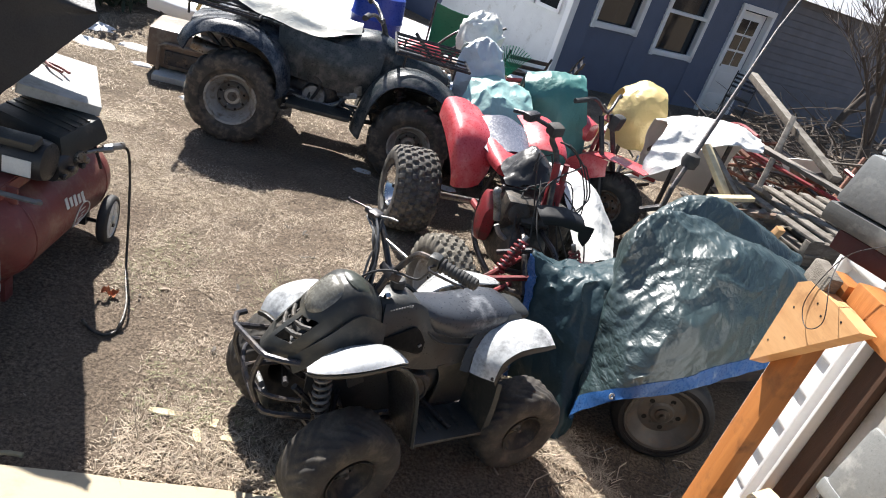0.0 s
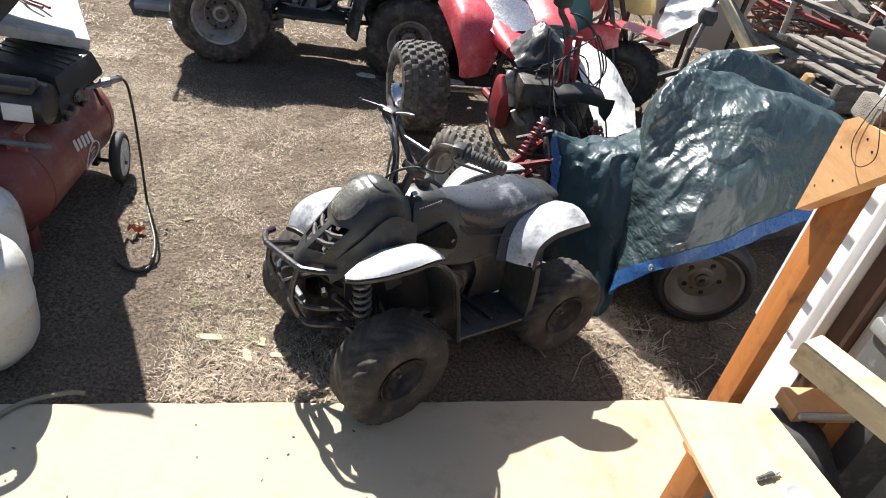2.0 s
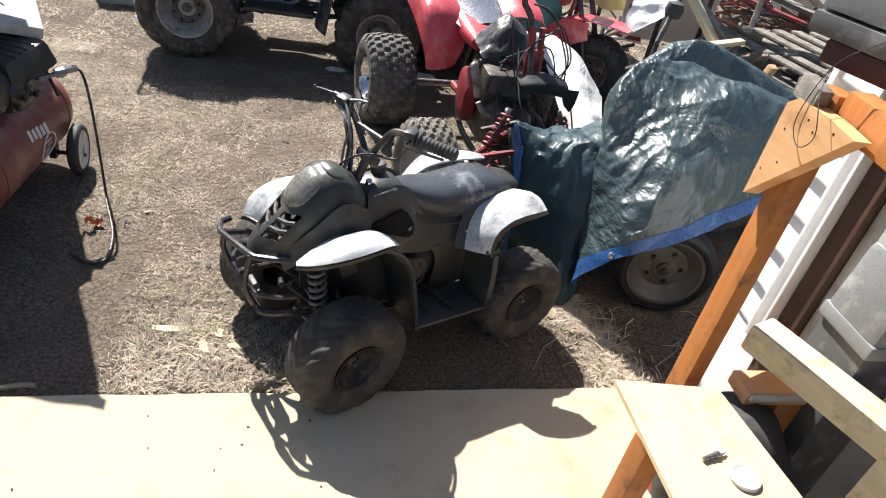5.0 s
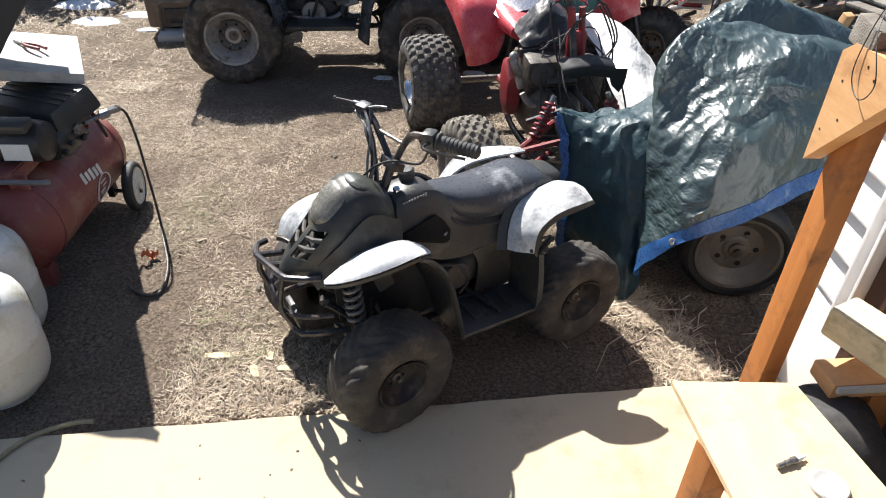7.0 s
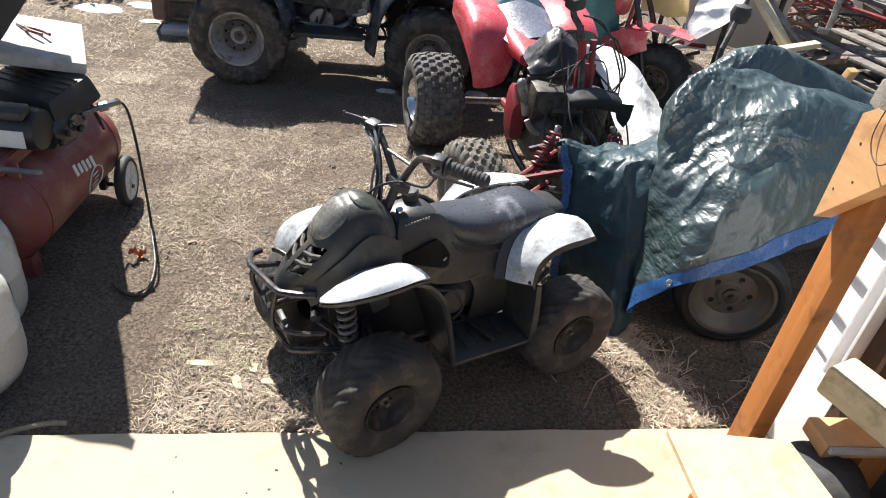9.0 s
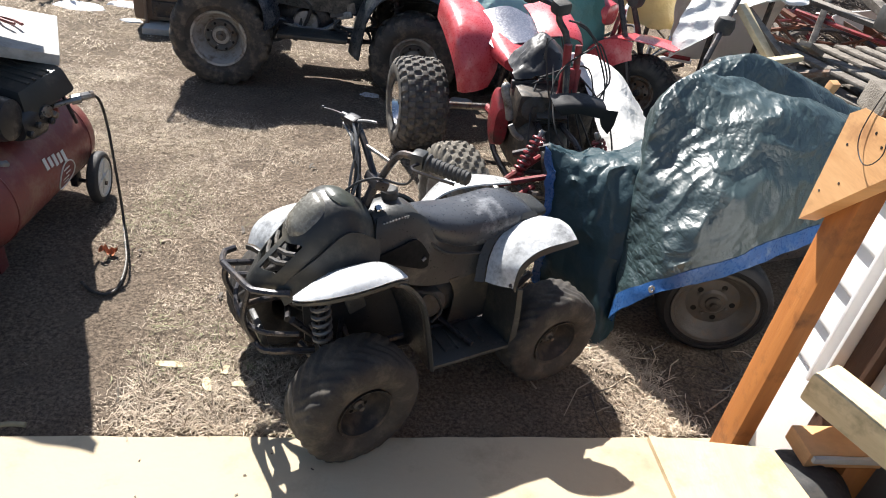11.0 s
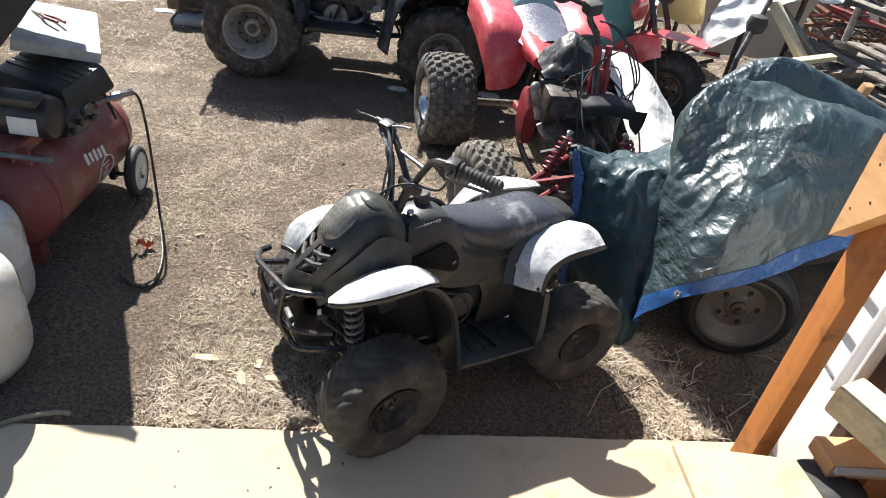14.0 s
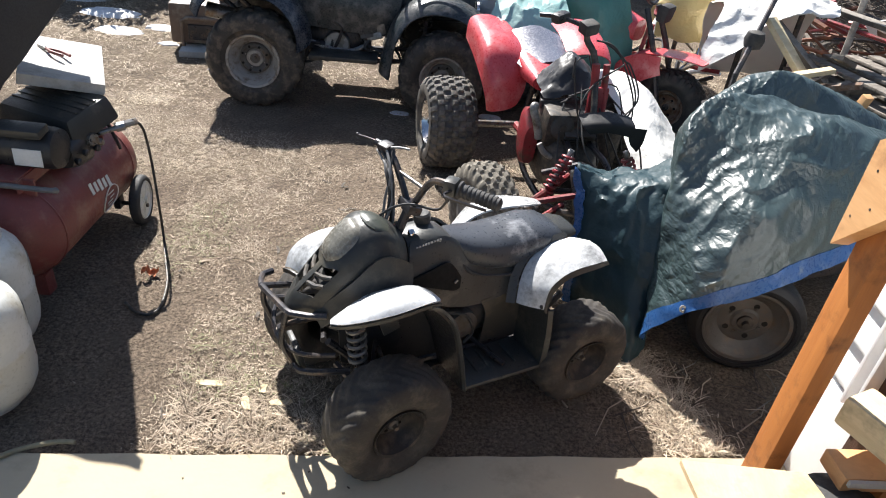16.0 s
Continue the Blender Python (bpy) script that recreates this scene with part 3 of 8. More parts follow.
def wheel(parent, loc, R, W, rr, side, knobs, tyre_mat, rim_mat, depth=0.45, hub="steel_black", steer=0.0, tilt=0.0, count=6, pan=""):
    t = part("tyre", tyre_mesh(R, W, rr, knobs), tyre_mat, parent, "knobbly rubber tyre caked with dry mud")
    t.matrix_local = pose(*loc, tilt, 0, steer)
    part("rim", rim_mesh(rr, W, side, depth), rim_mat, t, "steel rim")
    for k in range(0 if pan else count):
        part("rim_hole", rim_hole(rr, W, side, depth, 2 * math.pi * k / count), "black_void", t)
    bm = B()
    turn = Matrix.Rotation(radians(-90), 4, "X")
    f = W / 2 * side * (0.74 - depth)
    if pan:
        h = W / 2 * side
        lathe(bm, [(rr * 0.63, f), (rr * 0.6, f + 0.2 * h), (rr * 0.52, f + 0.25 * h), (rr * 0.43, f + 0.2 * h), (rr * 0.36, f + 0.05 * h), (rr * 0.2, f + 0.06 * h)], 28, turn, lid=False)
        bmesh.ops.recalc_face_normals(bm, faces=bm.faces)
        part("rim_centre", bm, pan, t, "rusty pressed rim centre")
        for k in range(count):
            a = 2 * math.pi * (k + 0.5) / count
            bm = B()
            lathe(bm, [(rr * 0.05, f + 0.2 * h), (rr * 0.05, f + 0.262 * h)], 10, pose(rr * 0.51 * math.cos(a), 0, rr * 0.51 * math.sin(a)) @ turn)
            part("rim_hole", bm, "black_void", t)
        bm = B()
    lathe(bm, [(rr * 0.2, f), (rr * 0.2, f + 0.025 * side), (rr * 0.1, f + 0.03 * side), (rr * 0.09, f + 0.045 * side)], 14, turn)
    bmesh.ops.recalc_face_normals(bm, faces=bm.faces)
    part("hub", bm, hub, t)
    return t


def fender_mesh(arc, y0, y1, drop=0.05, thick=0.006, flare=0.0, n=24):
    """A mudguard: the arc (x, z) swept from y0 to y1, its outer edge rolled down by drop."""
    path = smooth_path([(x, 0, z) for x, z in arc], 6)

    def fn(u, v):
        x = u * (len(path) - 1)
        i = min(int(x), len(path) - 2)
        p = path[i].lerp(path[i + 1], x - i)
        cx, cz = arc[len(arc) // 2][0], min(a[1] for a in arc) - 0.1
        out = Vector((p.x - cx, 0, p.z - cz)).normalized()
        k = max(0, v - 0.55) / 0.45
        crown = 0.012 * math.sin(math.pi * min(1, v * 1.2))
        return p + Vector((0, y0 + (y1 - y0) * (v - 0.12 * k * k), 0)) + out * (crown - drop * k ** 1.8 + flare * v)
    bm = B()
    sheet(bm, fn, n, 10, thick)
    bmesh.ops.recalc_face_normals(bm, faces=bm.faces)
    return bm


# ---- ground, slab ----
def field(x, y, size, seed):
    """Smooth value noise on a lattice, from about -1 to 1, for whole arrays."""
    rng = np.random.default_rng(seed)
    table = rng.uniform(-1, 1, (64, 64))
    u, v = x / size + 32, y / size + 32
    i, j = np.floor(u).astype(int), np.floor(v).astype(int)
    a, b = u - i, v - j
    a, b = a * a * (3 - 2 * a), b * b * (3 - 2 * b)
    g = lambda p, q: table[p % 64, q % 64]
    return (g(i, j) * (1 - a) + g(i + 1, j) * a) * (1 - b) + (g(i, j + 1) * (1 - a) + g(i + 1, j + 1) * a) * b


def worn_and_shaded(x, y):
    """Worn paths, and soil painted where machines' shade falls: 0 grass, 1 soil."""
    bare_shade = np.clip((x - 0.05) * 5, 0, 1) * np.clip((2.9 - y) * 3, 0, 1) + np.clip((-0.62 - x) * 8, 0, 1) * np.clip((2.55 - y) * 3, 0, 1) + np.clip((-1.0 - x) * 5, 0, 1) * np.clip((3.4 - y) * 3, 0, 1) + np.clip((y - 3.75) * 4, 0, 1) * np.clip((x + 1.45) * 4, 0, 1) * np.clip((5.2 - y) * 3, 0, 1)
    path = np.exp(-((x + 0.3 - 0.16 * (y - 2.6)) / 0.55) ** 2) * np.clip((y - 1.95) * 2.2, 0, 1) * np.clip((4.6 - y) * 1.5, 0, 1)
    # the sunlit gap between the shadows keeps its straw colour
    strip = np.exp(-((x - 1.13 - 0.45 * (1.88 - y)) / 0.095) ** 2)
    return np.clip(np.clip(bare_shade, 0, 1) * (1 - strip), 0, 1), path


def ground_height(x, y):
    far = max(0.0, y - 6.5)
    z = -0.035 * min(far, 14) + 0.012 * noise.noise(Vector((x * 1.3, y * 1.3, 0))) + 0.006 * noise.noise(Vector((x * 5, y * 5, 3)))
    if y < 1.9:
        z = min(z, 0.0) - 0.012
    return z


def build_ground():
    bm = B()
    xs = [-400, -120, -40, -18, -9] + [-6 + 0.1 * k for k in range(121)] + [7, 9, 12, 18, 40, 120, 400]
    ys = [-400, -100, -30, -8, -3] + [-1 + 0.1 * k for k in range(91)] + [8.6, 9.4, 10.5, 12, 14, 17, 22, 30, 60, 150, 500]
    grid = [[bm.verts.new((x, y, ground_height(x, y) if abs(x) < 50 and abs(y) < 60 else -0.45)) for y in ys] for x in xs]
    for a, b in zip(grid, grid[1:]):
        for j in range(len(ys) - 1):
            bm.faces.new((a[j], b[j], b[j + 1], a[j + 1]))
    ob = part("ground", bm, "ground")
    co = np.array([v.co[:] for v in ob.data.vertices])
    bare_shade, path = worn_and_shaded(co[:, 0], co[:, 1])
    # the mask also carries shade put on the soil by the machines
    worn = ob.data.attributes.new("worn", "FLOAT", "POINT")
    worn.data.foreach_set("value", np.clip(bare_shade + 0.75 * path, 0, 1).astype(np.float32))
    return tagged(ob, "bare brown soil with worn dead lawn and straw", "ground", "", "structure")


build_ground()


def build_slab():
    bm = B()
    edge = lambda x: 1.46 + 0.105 * x + 0.007 * noise.noise(Vector((x * 5, 0, 0)))
    xs = [-3 + 0.06 * k for k in range(96)]
    top, back, low = [], [], []
    for x in xs:
        top.append(bm.verts.new((x, edge(x), 0.018)))
        low.append(bm.verts.new((x, edge(x) + 0.012, -0.1)))
        back.append(bm.verts.new((x, -0.6, 0.018)))
    for i in range(len(xs) - 1):
        bm.faces.new((top[i + 1], top[i], back[i], back[i + 1]))
        bm.faces.new((top[i], top[i + 1], low[i + 1], low[i]))
    return tagged(part("pavement", bm, "concrete", smooth=False), "sunlit tan concrete slab with stains along the lawn", "slab", "", "structure")


build_slab()


# ---- the small quad ----
def small_quad():
    q = thing("quad_bike", pose(0.288, 1.926, 0.0, 0, 0, 209), "small black youth quad bike with pale worn fenders on dead lawn", "quad bike")
    R = 0.203
    for x, y, s, W, st in ((0.377, 0.316, 1, 0.185, 6), (0.4, -0.265, -1, 0.185, 8), (-0.4, 0.262, 1, 0.175, 0), (-0.4, -0.255, -1, 0.175, 0)):
        wheel(q, (x, y, (R if x > 0 else R - 0.01) + 0.002), R if x > 0 else R - 0.01, W, 0.086, s, "chevron", "rubber_dusty", "rim_dark", 0.62, hub="rim_grey", steer=st, count=5)
    C = 0.03

    def plate(name, rows, material, label="", thick=0.008, nu=12, nv=24, side=1):
        bm = B()
        sheet(bm, net([[(x, side * y, z) for x, y, z in r] for r in rows]), nu, nv, thick)
        bmesh.ops.recalc_face_normals(bm, faces=bm.faces)
        return part(name, bm, material, q, label)

    def shell(name, sections, material, label="", seg=24, power=3.0):
        bm = B()
        loft(bm, sections, seg, power)
        bmesh.ops.translate(bm, vec=(0, C, 0), verts=bm.verts)
        return part(name, bm, material, q, label)

    # hood: one moulded shell with two openings in its sloping nose, a lens and a peak let into it
    shape = net([[(0.565, -0.06, 0.475), (0.588, -0.04, 0.49), (0.604, -0.01, 0.496), (0.61, 0.02, 0.498), (0.603, 0.05, 0.502), (0.58, 0.08, 0.506), (0.545, 0.105, 0.5)],
                 [(0.545, -0.075, 0.51), (0.55, -0.045, 0.558), (0.57, 0.0, 0.557), (0.582, 0.028, 0.557), (0.574, 0.055, 0.559), (0.55, 0.1, 0.567), (0.525, 0.122, 0.53)],
                 [(0.45, -0.085, 0.585), (0.468, -0.06, 0.64), (0.494, -0.01, 0.638), (0.503, 0.028, 0.638), (0.5, 0.062, 0.64), (0.473, 0.108, 0.65), (0.445, 0.13, 0.6)],
                 [(0.42, -0.09, 0.615), (0.437, -0.068, 0.672), (0.462, -0.015, 0.69), (0.469, 0.028, 0.692), (0.465, 0.065, 0.69), (0.445, 0.108, 0.68), (0.41, 0.135, 0.625)],
                 [(0.36, -0.09, 0.665), (0.372, -0.07, 0.728), (0.392, -0.015, 0.755), (0.395, 0.028, 0.753), (0.39, 0.065, 0.748), (0.372, 0.102, 0.728), (0.345, 0.135, 0.675)],
                 [(0.3, -0.085, 0.665), (0.312, -0.06, 0.73), (0.322, -0.012, 0.755), (0.325, 0.028, 0.76), (0.324, 0.06, 0.755), (0.316, 0.1, 0.732), (0.29, 0.13, 0.665)],
                 [(0.24, -0.07, 0.61), (0.25, -0.05, 0.685), (0.252, -0.01, 0.708), (0.252, 0.028, 0.714), (0.252, 0.06, 0.708), (0.25, 0.095, 0.685), (0.245, 0.126, 0.61)]])
    bm = B()
    nu, nv = 44, 48
    grid = [[bm.verts.new(shape(i / nu, j / nv)) for j in range(nv + 1)] for i in range(nu + 1)]
    for i in range(nu):
        for j in range(nv):
            u, v = (i + 0.5) / nu, (j + 0.5) / nv
            if 0.175 < v < 0.325 and (0.59 < u < 0.83 or 0.23 < u < 0.45):
                continue
            bm.faces.new((grid[i][j], grid[i + 1][j], grid[i + 1][j + 1], grid[i][j + 1]))
    bmesh.ops.delete(bm, geom=[v for v in bm.verts if not v.link_faces], context="VERTS")
    bmesh.ops.recalc_face_normals(bm, faces=bm.faces)
    bmesh.ops.solidify(bm, geom=bm.faces[:], thickness=0.007)
    bmesh.ops.recalc_face_normals(bm, faces=bm.faces)
    part("hood", bm, "plastic", q, "dusty black plastic hood")
    out = Vector((0.6, 0.0, 0.8))

    def inlay(name, cu, cv, ru, rv, rise, material, label):
        """A smooth rounded piece let into the hood, standing a little proud."""
        bm = B()
        rings = []
        for k in range(1, 9):
            f = k / 8
            lift = -0.006 if k == 8 else 0.002 + rise * (1 - f ** 2.5)
            rings.append([bm.verts.new(shape(cu + ru * min(f, 0.98) * math.copysign(abs(math.cos(a)) ** 0.75, math.cos(a)), cv + rv * min(f, 0.98) * math.copysign(abs(math.sin(a)) ** 0.75, math.sin(a))) + out * lift) for a in (2 * math.pi * i / 36 for i in range(36))])
        tip = bm.verts.new(shape(cu, cv) + out * (rise + 0.002))
        for i in range(36):
            bm.faces.new((tip, rings[0][i], rings[0][(i + 1) % 36]))
            for p, r in zip(rings, rings[1:]):
                bm.faces.new((p[i], r[i], r[(i + 1) % 36], p[(i + 1) % 36]))
        bmesh.ops.recalc_face_normals(bm, faces=bm.faces)
        part(name, bm, material, q, label)
    inlay("headlight_cover", 0.52, 0.53, 0.27, 0.165, 0.012, "plastic_tan", "scuffed smoky headlight cover")
    inlay("hood_peak", 0.52, 0.815, 0.27, 0.1, 0.008, "green_grey", "grey-green peak of the hood")
    shell("hood_core", [(0.235, 0.075, 0.42, 0.6), (0.3, 0.085, 0.42, 0.64), (0.36, 0.085, 0.42, 0.64), (0.42, 0.08, 0.42, 0.58), (0.455, 0.075, 0.42, 0.54)], "plastic")
    bm = B()
    box(bm, (0.04, 0.13, 0.1), (0.47, C, 0.55), (0, 42, 0), 0.01)
    part("nose_back", bm, "rubber_black", q)
    for s in (-1, 1):
        for k, v in enumerate((0.235, 0.275)):
            a, b = (shape(0.52 + s * w, v + 0.01 * k) - out * 0.007 for w in (0.07, 0.31))
            bm = B()
            tube(bm, [a, (a + b) / 2 + Vector((0.004, 0, -0.004)), b], 0.008, 8)
            part("grille_slat", bm, "engine_grey", q, "pale dusty grille slat")
        # flank of the hood running down to the mudguard
        plate("hood_flank", [[(0.545, 0.103, 0.515), (0.445, 0.13, 0.612), (0.345, 0.134, 0.69), (0.245, 0.127, 0.64)], [(0.54, 0.115, 0.5), (0.44, 0.142, 0.575), (0.345, 0.148, 0.63), (0.245, 0.14, 0.6)], [(0.53, 0.13, 0.47), (0.43, 0.165, 0.54), (0.34, 0.17, 0.562), (0.26, 0.17, 0.565)]] if s > 0 else
              [[(0.47, 0.03, 0.615), (0.36, 0.045, 0.69), (0.25, 0.04, 0.675)], [(0.52, 0.05, 0.53), (0.39, 0.08, 0.58), (0.25, 0.08, 0.58)], [(0.53, 0.1, 0.45), (0.42, 0.14, 0.5), (0.28, 0.14, 0.52)]], "plastic", "dark hood flank", 0.01, 12, 12, s)
    # mudguards on the side that faces the slab
    plate("front_mudguard", [[(0.24, 0.165, 0.55), (0.228, 0.215, 0.59), (0.222, 0.262, 0.6), (0.22, 0.29, 0.602)], [(0.285, 0.155, 0.572), (0.28, 0.215, 0.618), (0.275, 0.27, 0.622), (0.272, 0.3, 0.611)], [(0.375, 0.16, 0.58), (0.375, 0.225, 0.622), (0.37, 0.28, 0.62), (0.366, 0.305, 0.605)],
                             [(0.445, 0.178, 0.572), (0.45, 0.235, 0.606), (0.455, 0.28, 0.606), (0.455, 0.298, 0.598)], [(0.5, 0.212, 0.576), (0.51, 0.245, 0.594), (0.515, 0.268, 0.595), (0.517, 0.28, 0.59)], [(0.54, 0.24, 0.58), (0.545, 0.25, 0.586), (0.548, 0.257, 0.586), (0.55, 0.26, 0.586)]], "fender", "pale scuffed front mudguard", 0.006, 18, 28)
    plate("mudguard_lip", [[(0.22, 0.29, 0.6), (0.22, 0.291, 0.591)], [(0.272, 0.3, 0.609), (0.272, 0.301, 0.599)], [(0.366, 0.305, 0.603), (0.366, 0.306, 0.592)], [(0.455, 0.298, 0.596), (0.455, 0.299, 0.585)], [(0.517, 0.28, 0.588), (0.518, 0.281, 0.579)], [(0.551, 0.26, 0.584), (0.553, 0.261, 0.578)]], "plastic", "dark rolled lip of the mudguard", 0.006, 3, 24)
    plate("mudguard_skirt", [[(0.27, 0.15, 0.545), (0.265, 0.22, 0.58), (0.26, 0.298, 0.598)], [(0.225, 0.145, 0.52), (0.225, 0.22, 0.55), (0.222, 0.295, 0.575)], [(0.17, 0.14, 0.43), (0.168, 0.22, 0.45), (0.165, 0.302, 0.495)], [(0.135, 0.14, 0.33), (0.132, 0.22, 0.34), (0.13, 0.303, 0.36)], [(0.105, 0.14, 0.215), (0.102, 0.22, 0.215), (0.1, 0.305, 0.218)]], "black_plastic", "dark dusty wheel-arch skirt", 0.01)
    plate("skirt_edge", [[(0.255, 0.3, 0.605), (0.25, 0.307, 0.602)], [(0.212, 0.3, 0.578), (0.207, 0.307, 0.575)], [(0.163, 0.302, 0.5), (0.156, 0.309, 0.498)], [(0.128, 0.303, 0.36), (0.12, 0.31, 0.36)], [(0.1, 0.305, 0.215), (0.092, 0.312, 0.215)]], "plastic_grey", "scuffed grey edge of the skirt", 0.01, 4, 24)
    plate("rear_mudguard", [[(-0.13, 0.205, 0.445), (-0.145, 0.245, 0.455), (-0.18, 0.292, 0.465)], [(-0.158, 0.168, 0.51), (-0.17, 0.225, 0.527), (-0.195, 0.282, 0.535)], [(-0.2, 0.145, 0.568), (-0.22, 0.215, 0.585), (-0.243, 0.28, 0.578)],
                            [(-0.27, 0.135, 0.605), (-0.285, 0.21, 0.622), (-0.3, 0.285, 0.6)], [(-0.35, 0.14, 0.625), (-0.365, 0.21, 0.64), (-0.365, 0.29, 0.608)], [(-0.405, 0.19, 0.632), (-0.415, 0.235, 0.628), (-0.415, 0.285, 0.607)]], "fender", "pale scuffed rear mudguard", 0.007, 14, 28)
    plate("rear_lip", [[(-0.18, 0.294, 0.463), (-0.188, 0.3, 0.45)], [(-0.197, 0.284, 0.533), (-0.208, 0.29, 0.519)], [(-0.244, 0.282, 0.576), (-0.25, 0.287, 0.559)], [(-0.3, 0.287, 0.598), (-0.303, 0.292, 0.579)], [(-0.366, 0.292, 0.606), (-0.37, 0.296, 0.59)], [(-0.417, 0.287, 0.605), (-0.424, 0.29, 0.592)]], "plastic", "dark rolled lip of the mudguard", 0.006, 4, 24)
    plate("guard_band", [[(-0.1, 0.185, 0.44), (-0.125, 0.205, 0.443)], [(-0.13, 0.15, 0.52), (-0.152, 0.168, 0.512)], [(-0.178, 0.13, 0.582), (-0.196, 0.146, 0.572)], [(-0.26, 0.12, 0.622), (-0.268, 0.136, 0.611)], [(-0.345, 0.125, 0.64), (-0.35, 0.141, 0.63)]], "plastic_grey", "grey band round the mudguard", 0.014, 5, 24)
    for s in (-1, 1):
        bm = B()
        lathe(bm, [(0.008, 0), (0.008, 0.006), (0.004, 0.008)], 10, pose(-0.178, s * 0.27 + 0.01, 0.47, -60 * s, 0, 0))
        part("screw", bm, "steel_black", q)
    # added dark plate: fills in for dark inner parts, hiding lit ground behind
    plate("arch_filler", [[(0.46, 0.11, 0.29), (0.3, 0.115, 0.21), (0.1, 0.12, 0.215)], [(0.47, 0.115, 0.46), (0.34, 0.12, 0.45), (0.16, 0.13, 0.42)], [(0.46, 0.13, 0.55), (0.34, 0.14, 0.575), (0.22, 0.145, 0.555)]], "black_plastic", "dark filler plate behind the shock absorber", 0.008, 10, 10)
    # the far side, hanging a little lower
    plate("front_mudguard", [[(0.26, 0.07, 0.58), (0.265, 0.13, 0.592), (0.275, 0.19, 0.585)], [(0.36, 0.08, 0.61), (0.37, 0.15, 0.612), (0.38, 0.205, 0.603)], [(0.44, 0.09, 0.585), (0.455, 0.16, 0.588), (0.47, 0.215, 0.577)], [(0.495, 0.1, 0.535), (0.51, 0.165, 0.538), (0.523, 0.215, 0.535)], [(0.515, 0.12, 0.495), (0.535, 0.165, 0.495), (0.548, 0.2, 0.482)]], "fender", "pale scuffed front mudguard", 0.006, 14, 24, -1)
    plate("mudguard_lip", [[(0.517, 0.12, 0.49), (0.515, 0.12, 0.472)], [(0.537, 0.165, 0.49), (0.535, 0.165, 0.472)], [(0.55, 0.2, 0.478), (0.55, 0.2, 0.462)]], "plastic", "dark rolled lip of the mudguard", 0.006, 4, 12, -1)
    plate("mudguard_skirt", [[(0.26, 0.1, 0.57), (0.265, 0.2, 0.575)], [(0.17, 0.1, 0.45), (0.168, 0.24, 0.45)], [(0.105, 0.1, 0.215), (0.1, 0.26, 0.215)]], "plastic", "dark dusty wheel-arch skirt", 0.01, 8, 16, -1)
    plate("rear_mudguard", [[(-0.01, 0.07, 0.575), (-0.03, 0.13, 0.555), (-0.06, 0.19, 0.5)], [(-0.11, 0.07, 0.635), (-0.13, 0.14, 0.625), (-0.16, 0.22, 0.58)], [(-0.22, 0.07, 0.645), (-0.24, 0.15, 0.638), (-0.26, 0.235, 0.595)], [(-0.34, 0.08, 0.63), (-0.35, 0.15, 0.622), (-0.37, 0.235, 0.58)], [(-0.42, 0.12, 0.6), (-0.43, 0.17, 0.59), (-0.44, 0.22, 0.565)]], "fender", "pale scuffed rear mudguard", 0.007, 12, 24, -1)
    # footwells
    for s in (1, -1):
        o = 0.0 if s > 0 else -0.04
        plate("footwell_back", [[(-0.2, 0.14 + o, 0.215), (-0.205, 0.22 + o, 0.215), (-0.21, 0.302 + o, 0.215)], [(-0.2, 0.14 + o, 0.34), (-0.205, 0.22 + o, 0.34), (-0.208, 0.302 + o, 0.34)], [(-0.19, 0.14 + o, 0.45), (-0.19, 0.22 + o, 0.455), (-0.198, 0.298 + o, 0.458)]], "plastic", "dark footwell back wall", 0.012, 8, 10, s)
        plate("footwell_edge", [[(-0.208, 0.303 + o, 0.212), (-0.225, 0.312 + o, 0.212)], [(-0.206, 0.303 + o, 0.34), (-0.222, 0.312 + o, 0.34)], [(-0.196, 0.3 + o, 0.46), (-0.21, 0.308 + o, 0.462)]], "plastic_grey", "", 0.01, 3, 10, s)
        plate("footwell_wall", [[(-0.05, 0.14 + o, 0.24), (-0.2, 0.14 + o, 0.24)], [(-0.06, 0.14 + o, 0.36), (-0.2, 0.14 + o, 0.36)], [(-0.03, 0.14 + o, 0.43), (-0.19, 0.14 + o, 0.46)]], "plastic", "dark inner footwell wall", 0.008, 8, 8, s)
        bm = B()
        box(bm, (0.31, 0.17, 0.016), (-0.052, s * (0.222 + o), 0.216), (0, 0, 0), 0.005)
        for k in range(4):
            box(bm, (0.008, 0.1, 0.008), (-0.13 + 0.05 * k, s * (0.21 + o), 0.227), (0, 0, 0), 0.002)
        part("footboard", bm, "plastic_grey", q, "ribbed dusty footboard")
        bm = B()
        tube(bm, [(-0.03, s * (0.12 + o), 0.25), (-0.06, s * (0.22 + o), 0.24), (-0.075, s * (0.27 + o), 0.24)], 0.009, 6)
        part("foot_peg", bm, "steel_black", q)
    # tank, side panels with their black scoops
    shell("tank_cover", [(0.06, 0.065, 0.56, 0.655), (0.1, 0.072, 0.56, 0.69), (0.15, 0.078, 0.57, 0.705), (0.2, 0.072, 0.58, 0.7), (0.235, 0.055, 0.59, 0.685)], "plastic_grey", "dusty dark plastic tank cover", 20)
    bm = B()
    lathe(bm, [(0.026, 0), (0.028, 0.012), (0.028, 0.03), (0.022, 0.036), (0.006, 0.036)], 14, pose(0.15, 0.0, 0.7, 0, 6, 0))
    part("fuel_cap", bm, "rubber_black", q)
    bm = B()
    lathe(bm, [(0.012, 0), (0.012, 0.02), (0.008, 0.024)], 12, pose(0.21, 0.045, 0.69, -35, 20, 0))
    part("key_switch", bm, "chrome", q)
